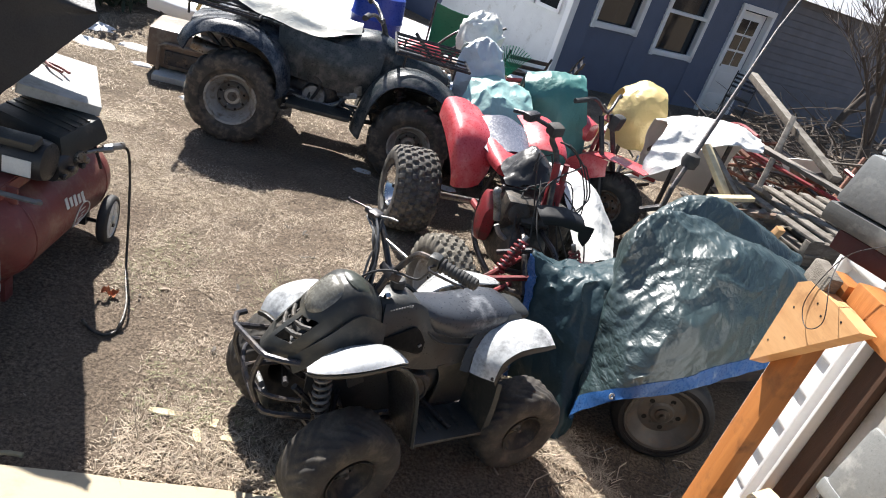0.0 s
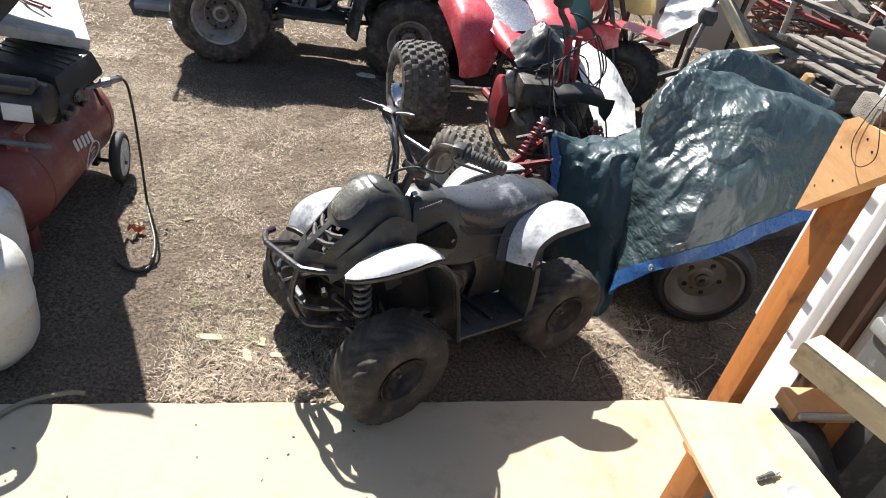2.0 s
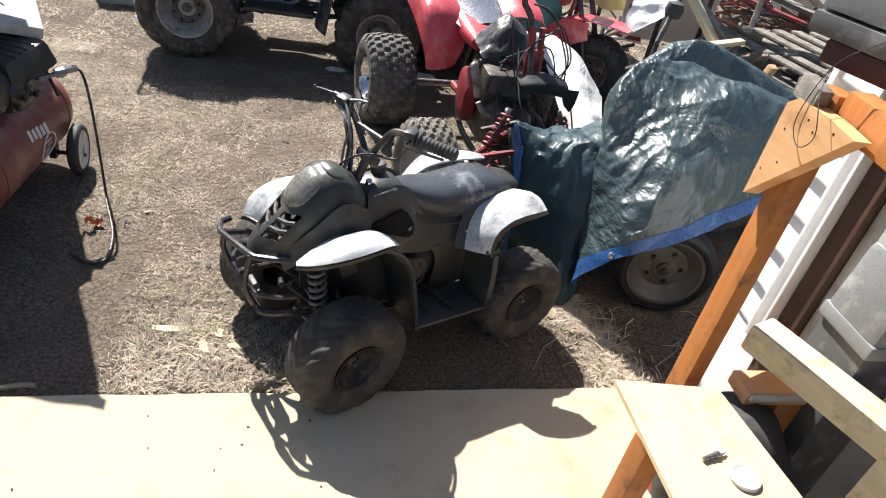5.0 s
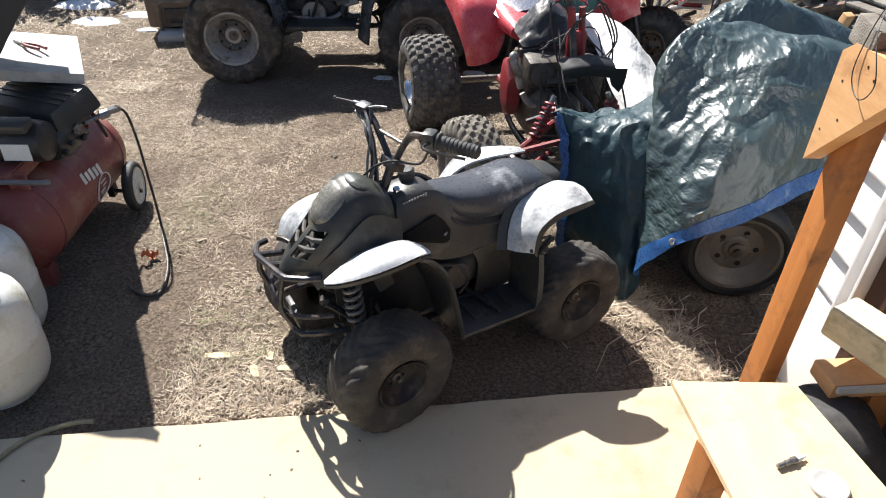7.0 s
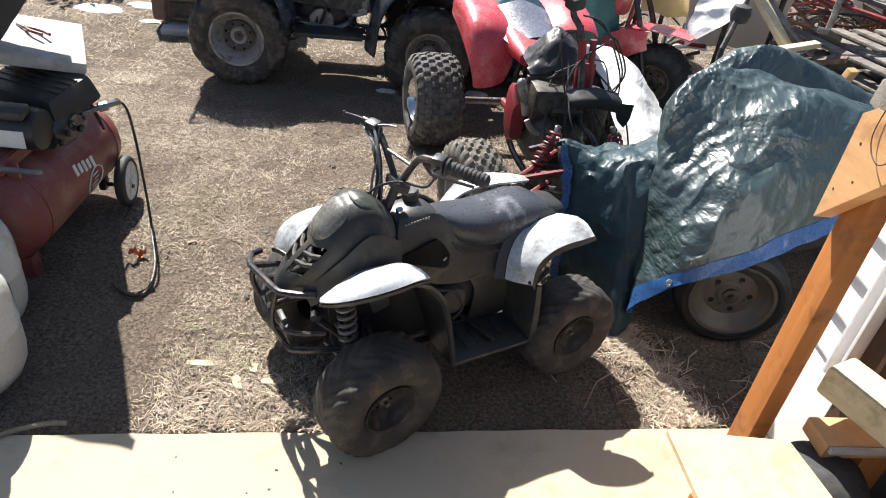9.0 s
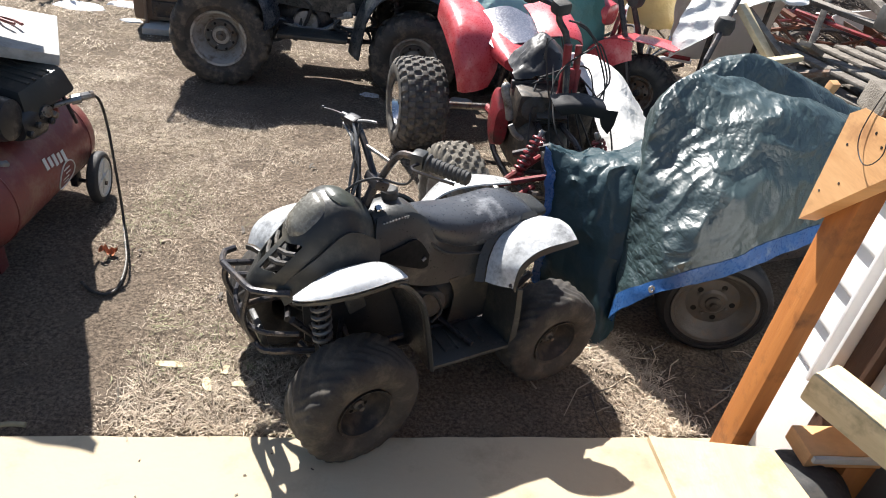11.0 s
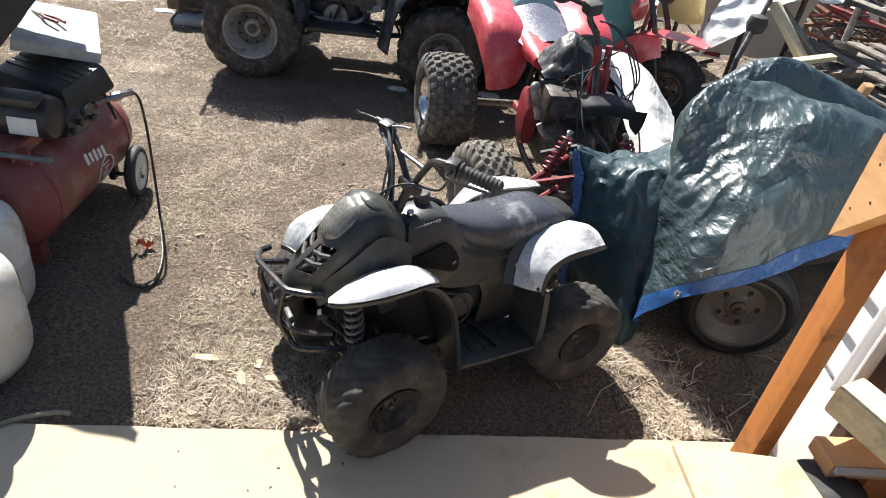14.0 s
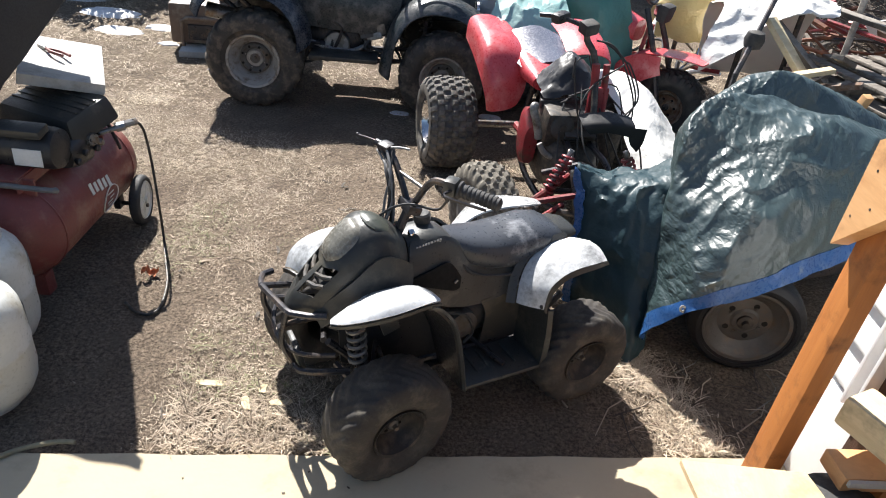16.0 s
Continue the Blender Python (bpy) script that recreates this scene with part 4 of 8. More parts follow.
    for s in (1, -1):
        o = 0.0 if s > 0 else -0.06
        plate("side_panel", [[(0.25, 0.14 + o, 0.53), (0.1, 0.14 + o, 0.44), (-0.04, 0.14 + o, 0.42), (-0.13, 0.15 + o, 0.45)], [(0.25, 0.135 + o, 0.6), (0.1, 0.128 + o, 0.56), (-0.04, 0.12 + o, 0.51), (-0.16, 0.13 + o, 0.53)],
                             [(0.245, 0.115 + o, 0.66), (0.1, 0.105 + o, 0.655), (-0.02, 0.1 + o, 0.59), (-0.2, 0.115 + o, 0.575)], [(0.23, 0.085 + o, 0.69), (0.1, 0.085 + o, 0.685), (-0.02, 0.085 + o, 0.61), (-0.24, 0.1 + o, 0.6)]], "plastic_grey" if s > 0 else "plastic", "dusty dark side panel", 0.01, 16, 12, s)
        # scoop mouth: a near-black plate painted for the shade within
        plate("air_scoop", [[(0.245, 0.143 + o, 0.585), (0.24, 0.143 + o, 0.565)], [(0.17, 0.14 + o, 0.605), (0.15, 0.145 + o, 0.53)], [(0.105, 0.13 + o, 0.612), (0.085, 0.142 + o, 0.505)], [(0.055, 0.13 + o, 0.545), (0.06, 0.138 + o, 0.51)]], "black_void", "black air scoop", 0.008, 8, 12, s)
        bm = B()
        tube(bm, [(0.075, s * (0.14 + o), 0.545), (0.085, s * (0.14 + o), 0.535)], 0.005, 6)
        part("scoop_bolt", bm, "steel", q)
        # front suspension
        bm = B()
        spring(bm, (0.42, s * (0.165 + o), 0.31), (0.43, s * (0.15 + o), 0.48), 0.027, 6, 0.0068)
        part("coil_spring", bm, "spring_grey", q, "grey coil spring")
        bm = B()
        tube(bm, [(0.42, s * (0.17 + o), 0.27), (0.432, s * (0.147 + o), 0.53)], 0.012)
        part("shock_absorber", bm, "steel_black", q)
        bm = B()
        for dx in (-0.08, 0.08):
            tube(bm, [(0.39 + dx, s * 0.06 + C, 0.27), (0.4, s * 0.24, 0.21)], 0.012, 6)
            tube(bm, [(0.39 + dx * 0.7, s * 0.07 + C, 0.36), (0.4, s * 0.22, 0.29)], 0.009, 6)
        part("control_arm", bm, "steel_black", q)
        bm = B()
        tube(bm, [(0.33, s * 0.03 + C, 0.34), (0.34, s * 0.22, 0.28)], 0.008, 6)
        part("tie_rod", bm, "steel", q)
        bm = B()
        box(bm, (0.06, 0.012, 0.1), (0.33, s * (0.17 + o), 0.47), (0, 20, 0), 0.006)
        part("inner_flap", bm, "plastic_grey", q)
    # handlebar, turned a little, with grips, levers and cables
    bm = B()
    tube(bm, [(0.215, C, 0.77), (0.212, C + 0.025, 0.81), (0.205, 0.125, 0.91), (0.19, 0.165, 0.932), (0.165, 0.21, 0.93), (0.1, 0.3, 0.925)], 0.011, 8, True, 5)
    tube(bm, [(0.215, C, 0.77), (0.218, C - 0.03, 0.81), (0.22, -0.09, 0.885), (0.228, -0.15, 0.908)], 0.011, 8, True, 5)
    part("handlebar", bm, "steel_black", q, "black tubular handlebar")
    bm = B()
    tube(bm, [(0.207, 0.105, 0.88), (0.217, -0.06, 0.862)], 0.006, 8)
    part("crossbar", bm, "steel", q)
    a, b = Vector((0.16, 0.215, 0.93)), Vector((0.083, 0.32, 0.921))
    turn = (b - a).to_track_quat("Z", "Y").to_matrix().to_4x4()
    L = (b - a).length
    ribs = [(0.017, 0.0), (0.026, 0.002), (0.026, 0.008), (0.019, 0.012)]
    for k in range(8):
        z = 0.02 + (L - 0.03) * k / 8
        ribs += [(0.019, z), (0.021, z + 0.002), (0.021, z + 0.007), (0.019, z + 0.009)]
    ribs += [(0.02, L - 0.006), (0.012, L)]
    part("grip", lathe(B(), ribs, 16, Matrix.Translation(a) @ turn), "rubber_black", q, "black ribbed rubber grip")
    bm = B()
    box(bm, (0.05, 0.04, 0.05), a - (b - a) * 0.18, (0, 0, 40), 0.012)
    part("throttle_box", bm, "plastic_grey", q, "worn grey throttle housing")
    bm = B()
    tube(bm, [a + Vector((0.02, 0, 0.0)), a + Vector((0.055, 0.02, -0.004)), b + Vector((0.04, -0.01, -0.014))], 0.005, 6, True, 4)
    part("brake_lever", bm, "steel_black", q)
    bm = B()
    box(bm, (0.04, 0.05, 0.035), (0.228, -0.14, 0.906), (0, 10, 20), 0.01)
    tube(bm, [(0.228, -0.16, 0.905), (0.24, -0.19, 0.905)], 0.013, 10)
    part("lever_clamp", bm, "steel_black", q, "black lever clamp on the bare bar end")
    bm = B()
    tube(bm, [(0.236, -0.16, 0.912), (0.252, -0.21, 0.91), (0.272, -0.27, 0.9)], 0.003, 8, True, 4)
    bmesh.ops.create_uvsphere(bm, u_segments=10, v_segments=6, radius=0.007, matrix=Matrix.Translation((0.273, -0.273, 0.9)))
    part("clutch_lever", bm, "steel_black", q, "thin dark lever")
    bm = B()
    tube(bm, [(0.225, -0.12, 0.915), (0.2, -0.09, 0.925), (0.185, -0.06, 0.93)], 0.004, 6, True, 4)
    part("wire_end", bm, "cable_grey", q)
    bm = B()
    tube(bm, [(0.36, C, 0.4), (0.215, C, 0.79)], 0.015)
    box(bm, (0.05, 0.08, 0.03), (0.215, C, 0.785), (0, -20, 0), 0.008)
    part("steering_column", bm, "steel_black", q)
    random.seed(5)
    for k in range(8):
        bm = B()
        e = (0.225 + random.uniform(-0.02, 0.03), -0.13 + random.uniform(-0.05, 0.03), 0.905 + random.uniform(-0.02, 0.015))
        tube(bm, [(0.27 + random.uniform(-0.02, 0.02), -0.02 + random.uniform(-0.015, 0.015), 0.68), (0.255 + random.uniform(-0.012, 0.012), -0.035 + random.uniform(-0.012, 0.012), 0.78), (0.25 + random.uniform(-0.01, 0.01), -0.06 + random.uniform(-0.012, 0.012), 0.86), e], 0.0045, 6, True, 5)
        part("cable", bm, "rubber_black" if k % 3 else "cable_grey", q)
    bm = B()
    tube(bm, [(0.3, 0.0, 0.75), (0.27, 0.03, 0.79), (0.23, 0.07, 0.815), (0.17, 0.13, 0.82), (0.165, 0.18, 0.9)], 0.004, 6, True)
    part("brake_cable", bm, "rubber_black", q)
    # seat
    shell("seat", [(0.085, 0.03, 0.62, 0.668), (0.065, 0.062, 0.585, 0.668), (0.01, 0.088, 0.55, 0.656), (-0.07, 0.102, 0.522, 0.645), (-0.16, 0.11, 0.512, 0.65), (-0.25, 0.112, 0.52, 0.66), (-0.32, 0.102, 0.535, 0.65), (-0.365, 0.08, 0.555, 0.625), (-0.38, 0.05, 0.57, 0.605)], "vinyl", "worn dark grey vinyl seat", 28, 2.7)
    for s in (-1, 1):
        bm = B()
        tube(bm, [(0.09, C + s * 0.05, 0.635), (0.02, C + s * 0.093, 0.555), (-0.07, C + s * 0.108, 0.527), (-0.2, C + s * 0.116, 0.527), (-0.34, C + s * 0.1, 0.57)], 0.006, 6, True, 4)
        part("seat_piping", bm, "rubber_black", q)
    shell("tail_panel", [(-0.35, 0.07, 0.58, 0.63), (-0.39, 0.075, 0.575, 0.625), (-0.43, 0.06, 0.58, 0.615)], "plastic", "dark tail panel", 16)
    # front bar guard
    bm = B()
    tube(bm, [(0.575, -0.262, 0.43), (0.612, -0.246, 0.434), (0.628, -0.21, 0.44), (0.637, -0.168, 0.447), (0.62, 0.06, 0.508), (0.612, 0.085, 0.513), (0.567, 0.123, 0.518), (0.52, 0.145, 0.52)], 0.011, 8, False, 5)
    part("guard_top_bar", bm, "steel_black", q, "black tubular bumper bar")
    bm = B()
    tube(bm, [(0.45, -0.12, 0.3), (0.57, -0.12, 0.3), (0.605, -0.09, 0.3), (0.605, 0.08, 0.3), (0.57, 0.13, 0.3), (0.45, 0.17, 0.3)], 0.011, 8, True, 5)
    part("guard_low_bar", bm, "steel_black", q)
    bm = B()
    tube(bm, [(0.52, -0.17, 0.37), (0.6, -0.14, 0.37), (0.635, 0, 0.37), (0.6, 0.12, 0.38), (0.5, 0.17, 0.38)], 0.008, 8, True, 5)
    part("guard_mid_bar", bm, "steel_black", q)
    for y, z in ((-0.14, 0.455), (0.07, 0.51)):
        bm = B()
        tube(bm, [(0.634 - (y + 0.14) * 0.07, y, z), (0.638, y, 0.4), (0.605, y, 0.3)], 0.01, 8, True, 5)
        part("guard_upright", bm, "steel_black", q)
    for y, z in ((-0.165, 0.448), (-0.05, 0.478)):
        bm = B()
        tube(bm, [(0.634, y, z), (0.5, y + 0.01, z - 0.02)], 0.011, 8)
        part("guard_stay", bm, "steel_black", q)
    bm = B()
    box(bm, (0.02, 0.11, 0.09), (0.585, 0.04, 0.32), (0, 10, 0), 0.006)
    part("guard_plate", bm, "plastic", q)
    # engine and frame
    # unseen plate added to close the sun gaps in the quad's shadow
    bm = B()
    box(bm, (0.66, 0.3, 0.008), (-0.09, 0.01, 0.203), (0, 0, 0), 0.003)
    part("shade_plate", bm, "steel_black", q)
    bm = B()
    for s in (-1, 1):
        tube(bm, [(0.5, s * 0.07 + C, 0.38), (0.3, s * 0.09 + C, 0.23), (-0.2, s * 0.09 + C, 0.23), (-0.42, s * 0.07 + C, 0.34)], 0.013, 8, True, 4)
        tube(bm, [(0.45, s * 0.06 + C, 0.52), (0.1, s * 0.08 + C, 0.48), (-0.4, s * 0.09 + C, 0.51)], 0.012, 8)
    part("frame", bm, "steel_black", q)
    bm = B()
    loft(bm, [(-0.2, 0.09, 0.25, 0.38), (-0.05, 0.11, 0.235, 0.4), (0.06, 0.1, 0.24, 0.39), (0.11, 0.07, 0.26, 0.35)], 16, 3)
    part("engine", bm, "engine_grey", q, "grimy small engine case")
    bm = B()
    lathe(bm, [(0.055, 0.08), (0.055, 0.13), (0.04, 0.138), (0.012, 0.138)], 20, pose(0.02, 0, 0.33) @ Matrix.Rotation(radians(-90), 4, "X"))
    part("flywheel_cover", bm, "engine_grey", q)
    for k in range(6):
        bm = B()
        box(bm, (0.09, 0.12, 0.006), (0.13 + 0.014 * k, 0.02, 0.34 + 0.006 * k), (0, 75, 0))
        part("cooling_fin", bm, "engine_grey", q)
    bm = B()
    tube(bm, [(-0.41, -0.2, R), (-0.41, 0.2, R)], 0.02, 10)
    part("rear_axle", bm, "steel_black", q)
    bm = B()
    tube(bm, [(0.15, -0.08, 0.33), (0, -0.12, 0.3), (-0.2, -0.13, 0.37), (-0.48, -0.1, 0.44)], 0.02, 8, True)
    part("exhaust", bm, "steel", q)
    bm = B()
    tube(bm, [(0.09, 0.12, 0.4), (0.02, 0.14, 0.38), (-0.02, 0.135, 0.3), (0.01, 0.13, 0.25)], 0.006, 6, True)
    part("fuel_line", bm, "rubber_black", q)
    # unreadable maker's mark on the tank side: a row of pale bars
    for k in range(9):
        bm = B()
        box(bm, (0.006, 0.003, 0.012), (0.215 - 0.0105 * k, 0.1025 - 0.0008 * k, 0.672 + 0.0012 * k), (0, -14, 0))
        part("maker_mark", bm, "mark_grey", q)
    return q


small_quad()


# ---- compressor, gas bottles, covered grill ----
def compressor():
    c = thing("air_compressor", pose(-1.44, 2.47, 0, 0, 0, 90), "faded red wheeled air compressor with black motor on lawn", "compressor")
    bm = B()
    turn = Matrix.Rotation(radians(90), 4, "Y")
    pr = [(0.004, -0.44), (0.09, -0.43), (0.16, -0.395), (0.2, -0.34), (0.208, -0.28), (0.208, 0.34), (0.2, 0.4), (0.16, 0.455), (0.09, 0.49), (0.004, 0.5)]
    lathe(bm, pr, 40, pose(0, 0, 0.285) @ turn)
    part("air_tank", bm, "red_tank", c, "faded red steel air tank")
    for x in (-0.28, 0.34):
        bm = B()
        lathe(bm, [(0.2095, x - 0.004), (0.2115, x), (0.2095, x + 0.004)], 40, pose(0, 0, 0.285) @ turn, close=False)
        part("weld_seam", bm, "red_tank", c)
    # saddle plate
    bm = B()
    box(bm, (0.62, 0.2, 0.012), (-0.03, 0.0, 0.525), (0, 0, 0), 0.003)
    for x in (-0.3, 0.24):
        box(bm, (0.012, 0.25, 0.07), (x, -0.02, 0.487), (0, 0, 0), 0.003)
    box(bm, (0.62, 0.01, 0.05), (-0.03, -0.1, 0.5), (0, 0, 0), 0.003)
    part("saddle", bm, "red_tank", c)
    bm = B()
    lathe(bm, [(0.05, -0.19), (0.075, -0.18), (0.082, -0.15), (0.082, 0.2), (0.075, 0.22), (0.05, 0.23)], 26, pose(-0.18, -0.02, 0.6) @ Matrix.Rotation(radians(-90), 4, "X"))
    part("motor", bm, "black_plastic", c, "black electric motor")
    bm = B()
    box(bm, (0.004, 0.105, 0.066), (-0.2645, -0.12, 0.592), (0, 4, 0), 0.001)
    part("rating_label", bm, "label", c, "white rating label")
    bm = B()
    box(bm, (0.27, 0.37, 0.11), (0, 0, 0), (0, 0, 0), 0.022, 0.86)
    ob = part("shroud", bm, "plastic", c, "dusty black plastic pump shroud")
    for k in range(4):
        bm = B()
        box(bm, (0.012, 0.3, 0.006), (-0.05 + 0.035 * k, 0, 0.056), (0, 0, 0), 0.002)
        part("rib", bm, "plastic", ob)
    ob.matrix_local = pose(0.06, -0.075, 0.648, 3, -9, -16)
    bm = B()
    box(bm, (0.075, 0.19, 0.034), (-0.235, -0.09, 0.69), (0, -8, 0), 0.01)
    part("capacitor_cover", bm, "plastic", c, "black capacitor cover on the motor")
    bm = B()
    loft(bm, [(-0.06, 0.045, 0.5, 0.6), (0.0, 0.06, 0.48, 0.62), (0.08, 0.06, 0.47, 0.62), (0.13, 0.04, 0.5, 0.6)], 18, 3)
    for k in range(4):
        lathe(bm, [(0.012, 0), (0.015, 0.014), (0.009, 0.02)], 8, pose(-0.05 + 0.045 * k, -0.05 - 0.01 * (k % 2), 0.53 + 0.02 * (k % 3), 90, 0, 0))
    ob = part("fan_guard", bm, "black_plastic", c, "black pump housing with fittings")
    ob.location = (-0.08, -0.17, -0.005)
    bm = B()
    loft(bm, [(0.02, 0.05, 0.53, 0.66), (0.1, 0.06, 0.53, 0.67), (0.18, 0.05, 0.53, 0.66)], 14, 3)
    for k in range(4):
        box(bm, (0.2, 0.15, 0.006), (0.1, -0.03, 0.555 + 0.02 * k))
    part("pump", bm, "steel_black", c)
    bm = B()
    box(bm, (0.012, 0.012, 0.26), (0.19, -0.2, 0.56), (-18, 0, 0), 0.003)
    part("belt_bracket", bm, "steel_black", c)
    bm = B()
    lathe(bm, [(0.024, 0), (0.026, 0.01), (0.022, 0.02)], 16, pose(-0.02, -0.235, 0.575, 80, 0, -30))
    lathe(bm, [(0.014, 0), (0.018, 0.012), (0.012, 0.024)], 12, pose(0.03, -0.23, 0.54, 90))
    tube(bm, [(0.03, -0.17, 0.55), (0.06, -0.24, 0.57), (0.1, -0.3, 0.585)], 0.011)
    tube(bm, [(0.09, -0.285, 0.583), (0.11, -0.315, 0.588)], 0.02, 8)
    part("regulator", bm, "steel", c, "steel regulator and gauge")
    bm = B()
    box(bm, (0.07, 0.06, 0.06), (0.1, -0.16, 0.55), (0, 0, 12), 0.006)
    part("pressure_switch", bm, "rubber_black", c)
    # tank decal: plain pale bars above a ring
    def on_tank(x, ang, up=0.0):
        return (x, -(0.2095 + up) * math.cos(ang), 0.285 + (0.2095 + up) * math.sin(ang))
    for k in range(5):
        bm = B()
        box(bm, (0.02, 0.002, 0.05 - 0.008 * (k % 2)), on_tank(-0.03 + 0.033 * k, 0.3 - 0.03 * k), (-16, 0, 0))
        part("decal_bar", bm, "label", c)
    for k in range(4):
        bm = B()
        box(bm, (0.05 - 0.012 * (k % 2), 0.002, 0.006), on_tank(0.1 + 0.012 * (k % 2), -0.1 - 0.11 * k), (math.degrees(0.1 + 0.11 * k), 0, 0))
        part("decal_stroke", bm, "label", c)
    bm = B()
    tube(bm, [on_tank(0.105 + 0.066 * math.cos(t), -0.27 + 0.32 * math.sin(t), 0.002) for t in (k * math.pi / 12 for k in range(25))], 0.003, 4)
    part("decal_ring", bm, "label", c)
    # wheels at the far end
    for s in (-1, 1):
        t = part("wheel", tyre_mesh(0.122, 0.05, 0.088, "none", 36), "rubber_black", c, "small rubber wheel")
        t.matrix_local = pose(0.3, s * 0.24, 0.122, 0, 0, 7)
        bm = B()
        tn = Matrix.Rotation(radians(-90), 4, "X")
        lathe(bm, [(0.093, s * 0.018), (0.087, s * 0.024), (0.078, s * 0.012), (0.02, s * 0.012), (0.017, s * 0.03), (0.006, s * 0.032)], 28, tn)
        for k in range(6):
            an = 2 * math.pi * k / 6
            box(bm, (0.055, 0.01, 0.012), (0.045 * math.cos(an), s * 0.016, 0.045 * math.sin(an)), (0, -math.degrees(an), 0), 0.002)
        bmesh.ops.recalc_face_normals(bm, faces=bm.faces)
        part("rim", bm, "tank_cream", t, "cream plastic wheel centre")
    bm = B()
    tube(bm, [(0.3, -0.27, 0.094), (0.3, 0.27, 0.094)], 0.01)
    for s in (-1, 1):
        box(bm, (0.05, 0.03, 0.1), (0.3, s * 0.13, 0.12), (0, 0, 0), 0.004)
    part("axle", bm, "steel_black", c)
    bm = B()
    box(bm, (0.06, 0.22, 0.1), (-0.3, 0, 0.05), (0, 0, 0), 0.006)
    part("foot", bm, "red_tank", c)
    bm = B()
    tube(bm, [(-0.33, -0.235, 0.505), (-0.345, -0.2, 0.51), (-0.345, 0.24, 0.515), (-0.33, 0.27, 0.5)], 0.011, 8, True, 4)
    part("handle", bm, "spring_grey", c, "dull grey tubular handle")
    return c


compressor()


def board_on_compressor():
    t = thing("grey_board", pose(-1.451, 2.776, 0.734, 12, 0, 116), "thick pale grey board lying on the compressor", "board")
    bm = B()
    box(bm, (0.53, 0.31, 0.045), (0, 0, 0.0225), (0, 0, 0), 0.006)
    part("slab", bm, "paver", t)
    p = thing("pliers", pose(-1.52, 2.81, 0.793, 12, 0, 150), "rusty pliers with red grips on the grey board", "pliers")
    for s in (-1, 1):
        bm = B()
        tube(bm, [(0.0, s * 0.004, 0.008), (-0.06, s * 0.022, 0.009), (-0.13, s * 0.016, 0.009)], 0.007, 6, True, 4)
        part("grip", bm, "orange_red", p)
        bm = B()
        box(bm, (0.06, 0.009, 0.012), (0.03, s * 0.006, 0.008), (0, 0, -s * 5), 0.002)
        part("jaw", bm, "steel", p)


board_on_compressor()


def hose():
    t = thing("air_hose", pose(0, 0, 0), "black rubber air hose trailing from the compressor to the lawn", "hose")
    bm = B()
    tube(bm, [(-1.13, 2.6, 0.588), (-1.09, 2.645, 0.57), (-1.075, 2.66, 0.45), (-1.05, 2.62, 0.25), (-1.03, 2.58, 0.06), (-0.99, 2.48, 0.014), (-0.91, 2.29, 0.012), (-0.877, 2.13, 0.012), (-0.9, 2.07, 0.012), (-0.96, 2.08, 0.012), (-1.02, 2.13, 0.012)], 0.0058, 8, True, 8)
    part("tube", bm, "hose", t)
    bm = B()
    tube(bm, [(-1.145, 2.585, 0.585), (-1.1, 2.635, 0.588)], 0.016, 8)
    part("coupling", bm, "steel", t)
    t = thing("lead", pose(0, 0, 0), "tan flexible lead lying along the slab edge", "lead")
    bm = B()
    tube(bm, [(-0.87, 1.41, 0.022), (-0.935, 1.401, 0.024), (-1.044, 1.342, 0.026), (-1.105, 1.252, 0.026), (-1.14, 1.16, 0.026), (-1.2, 0.95, 0.026)], 0.008, 8, True, 8)
    part("cord", bm, "cord", t)


hose()


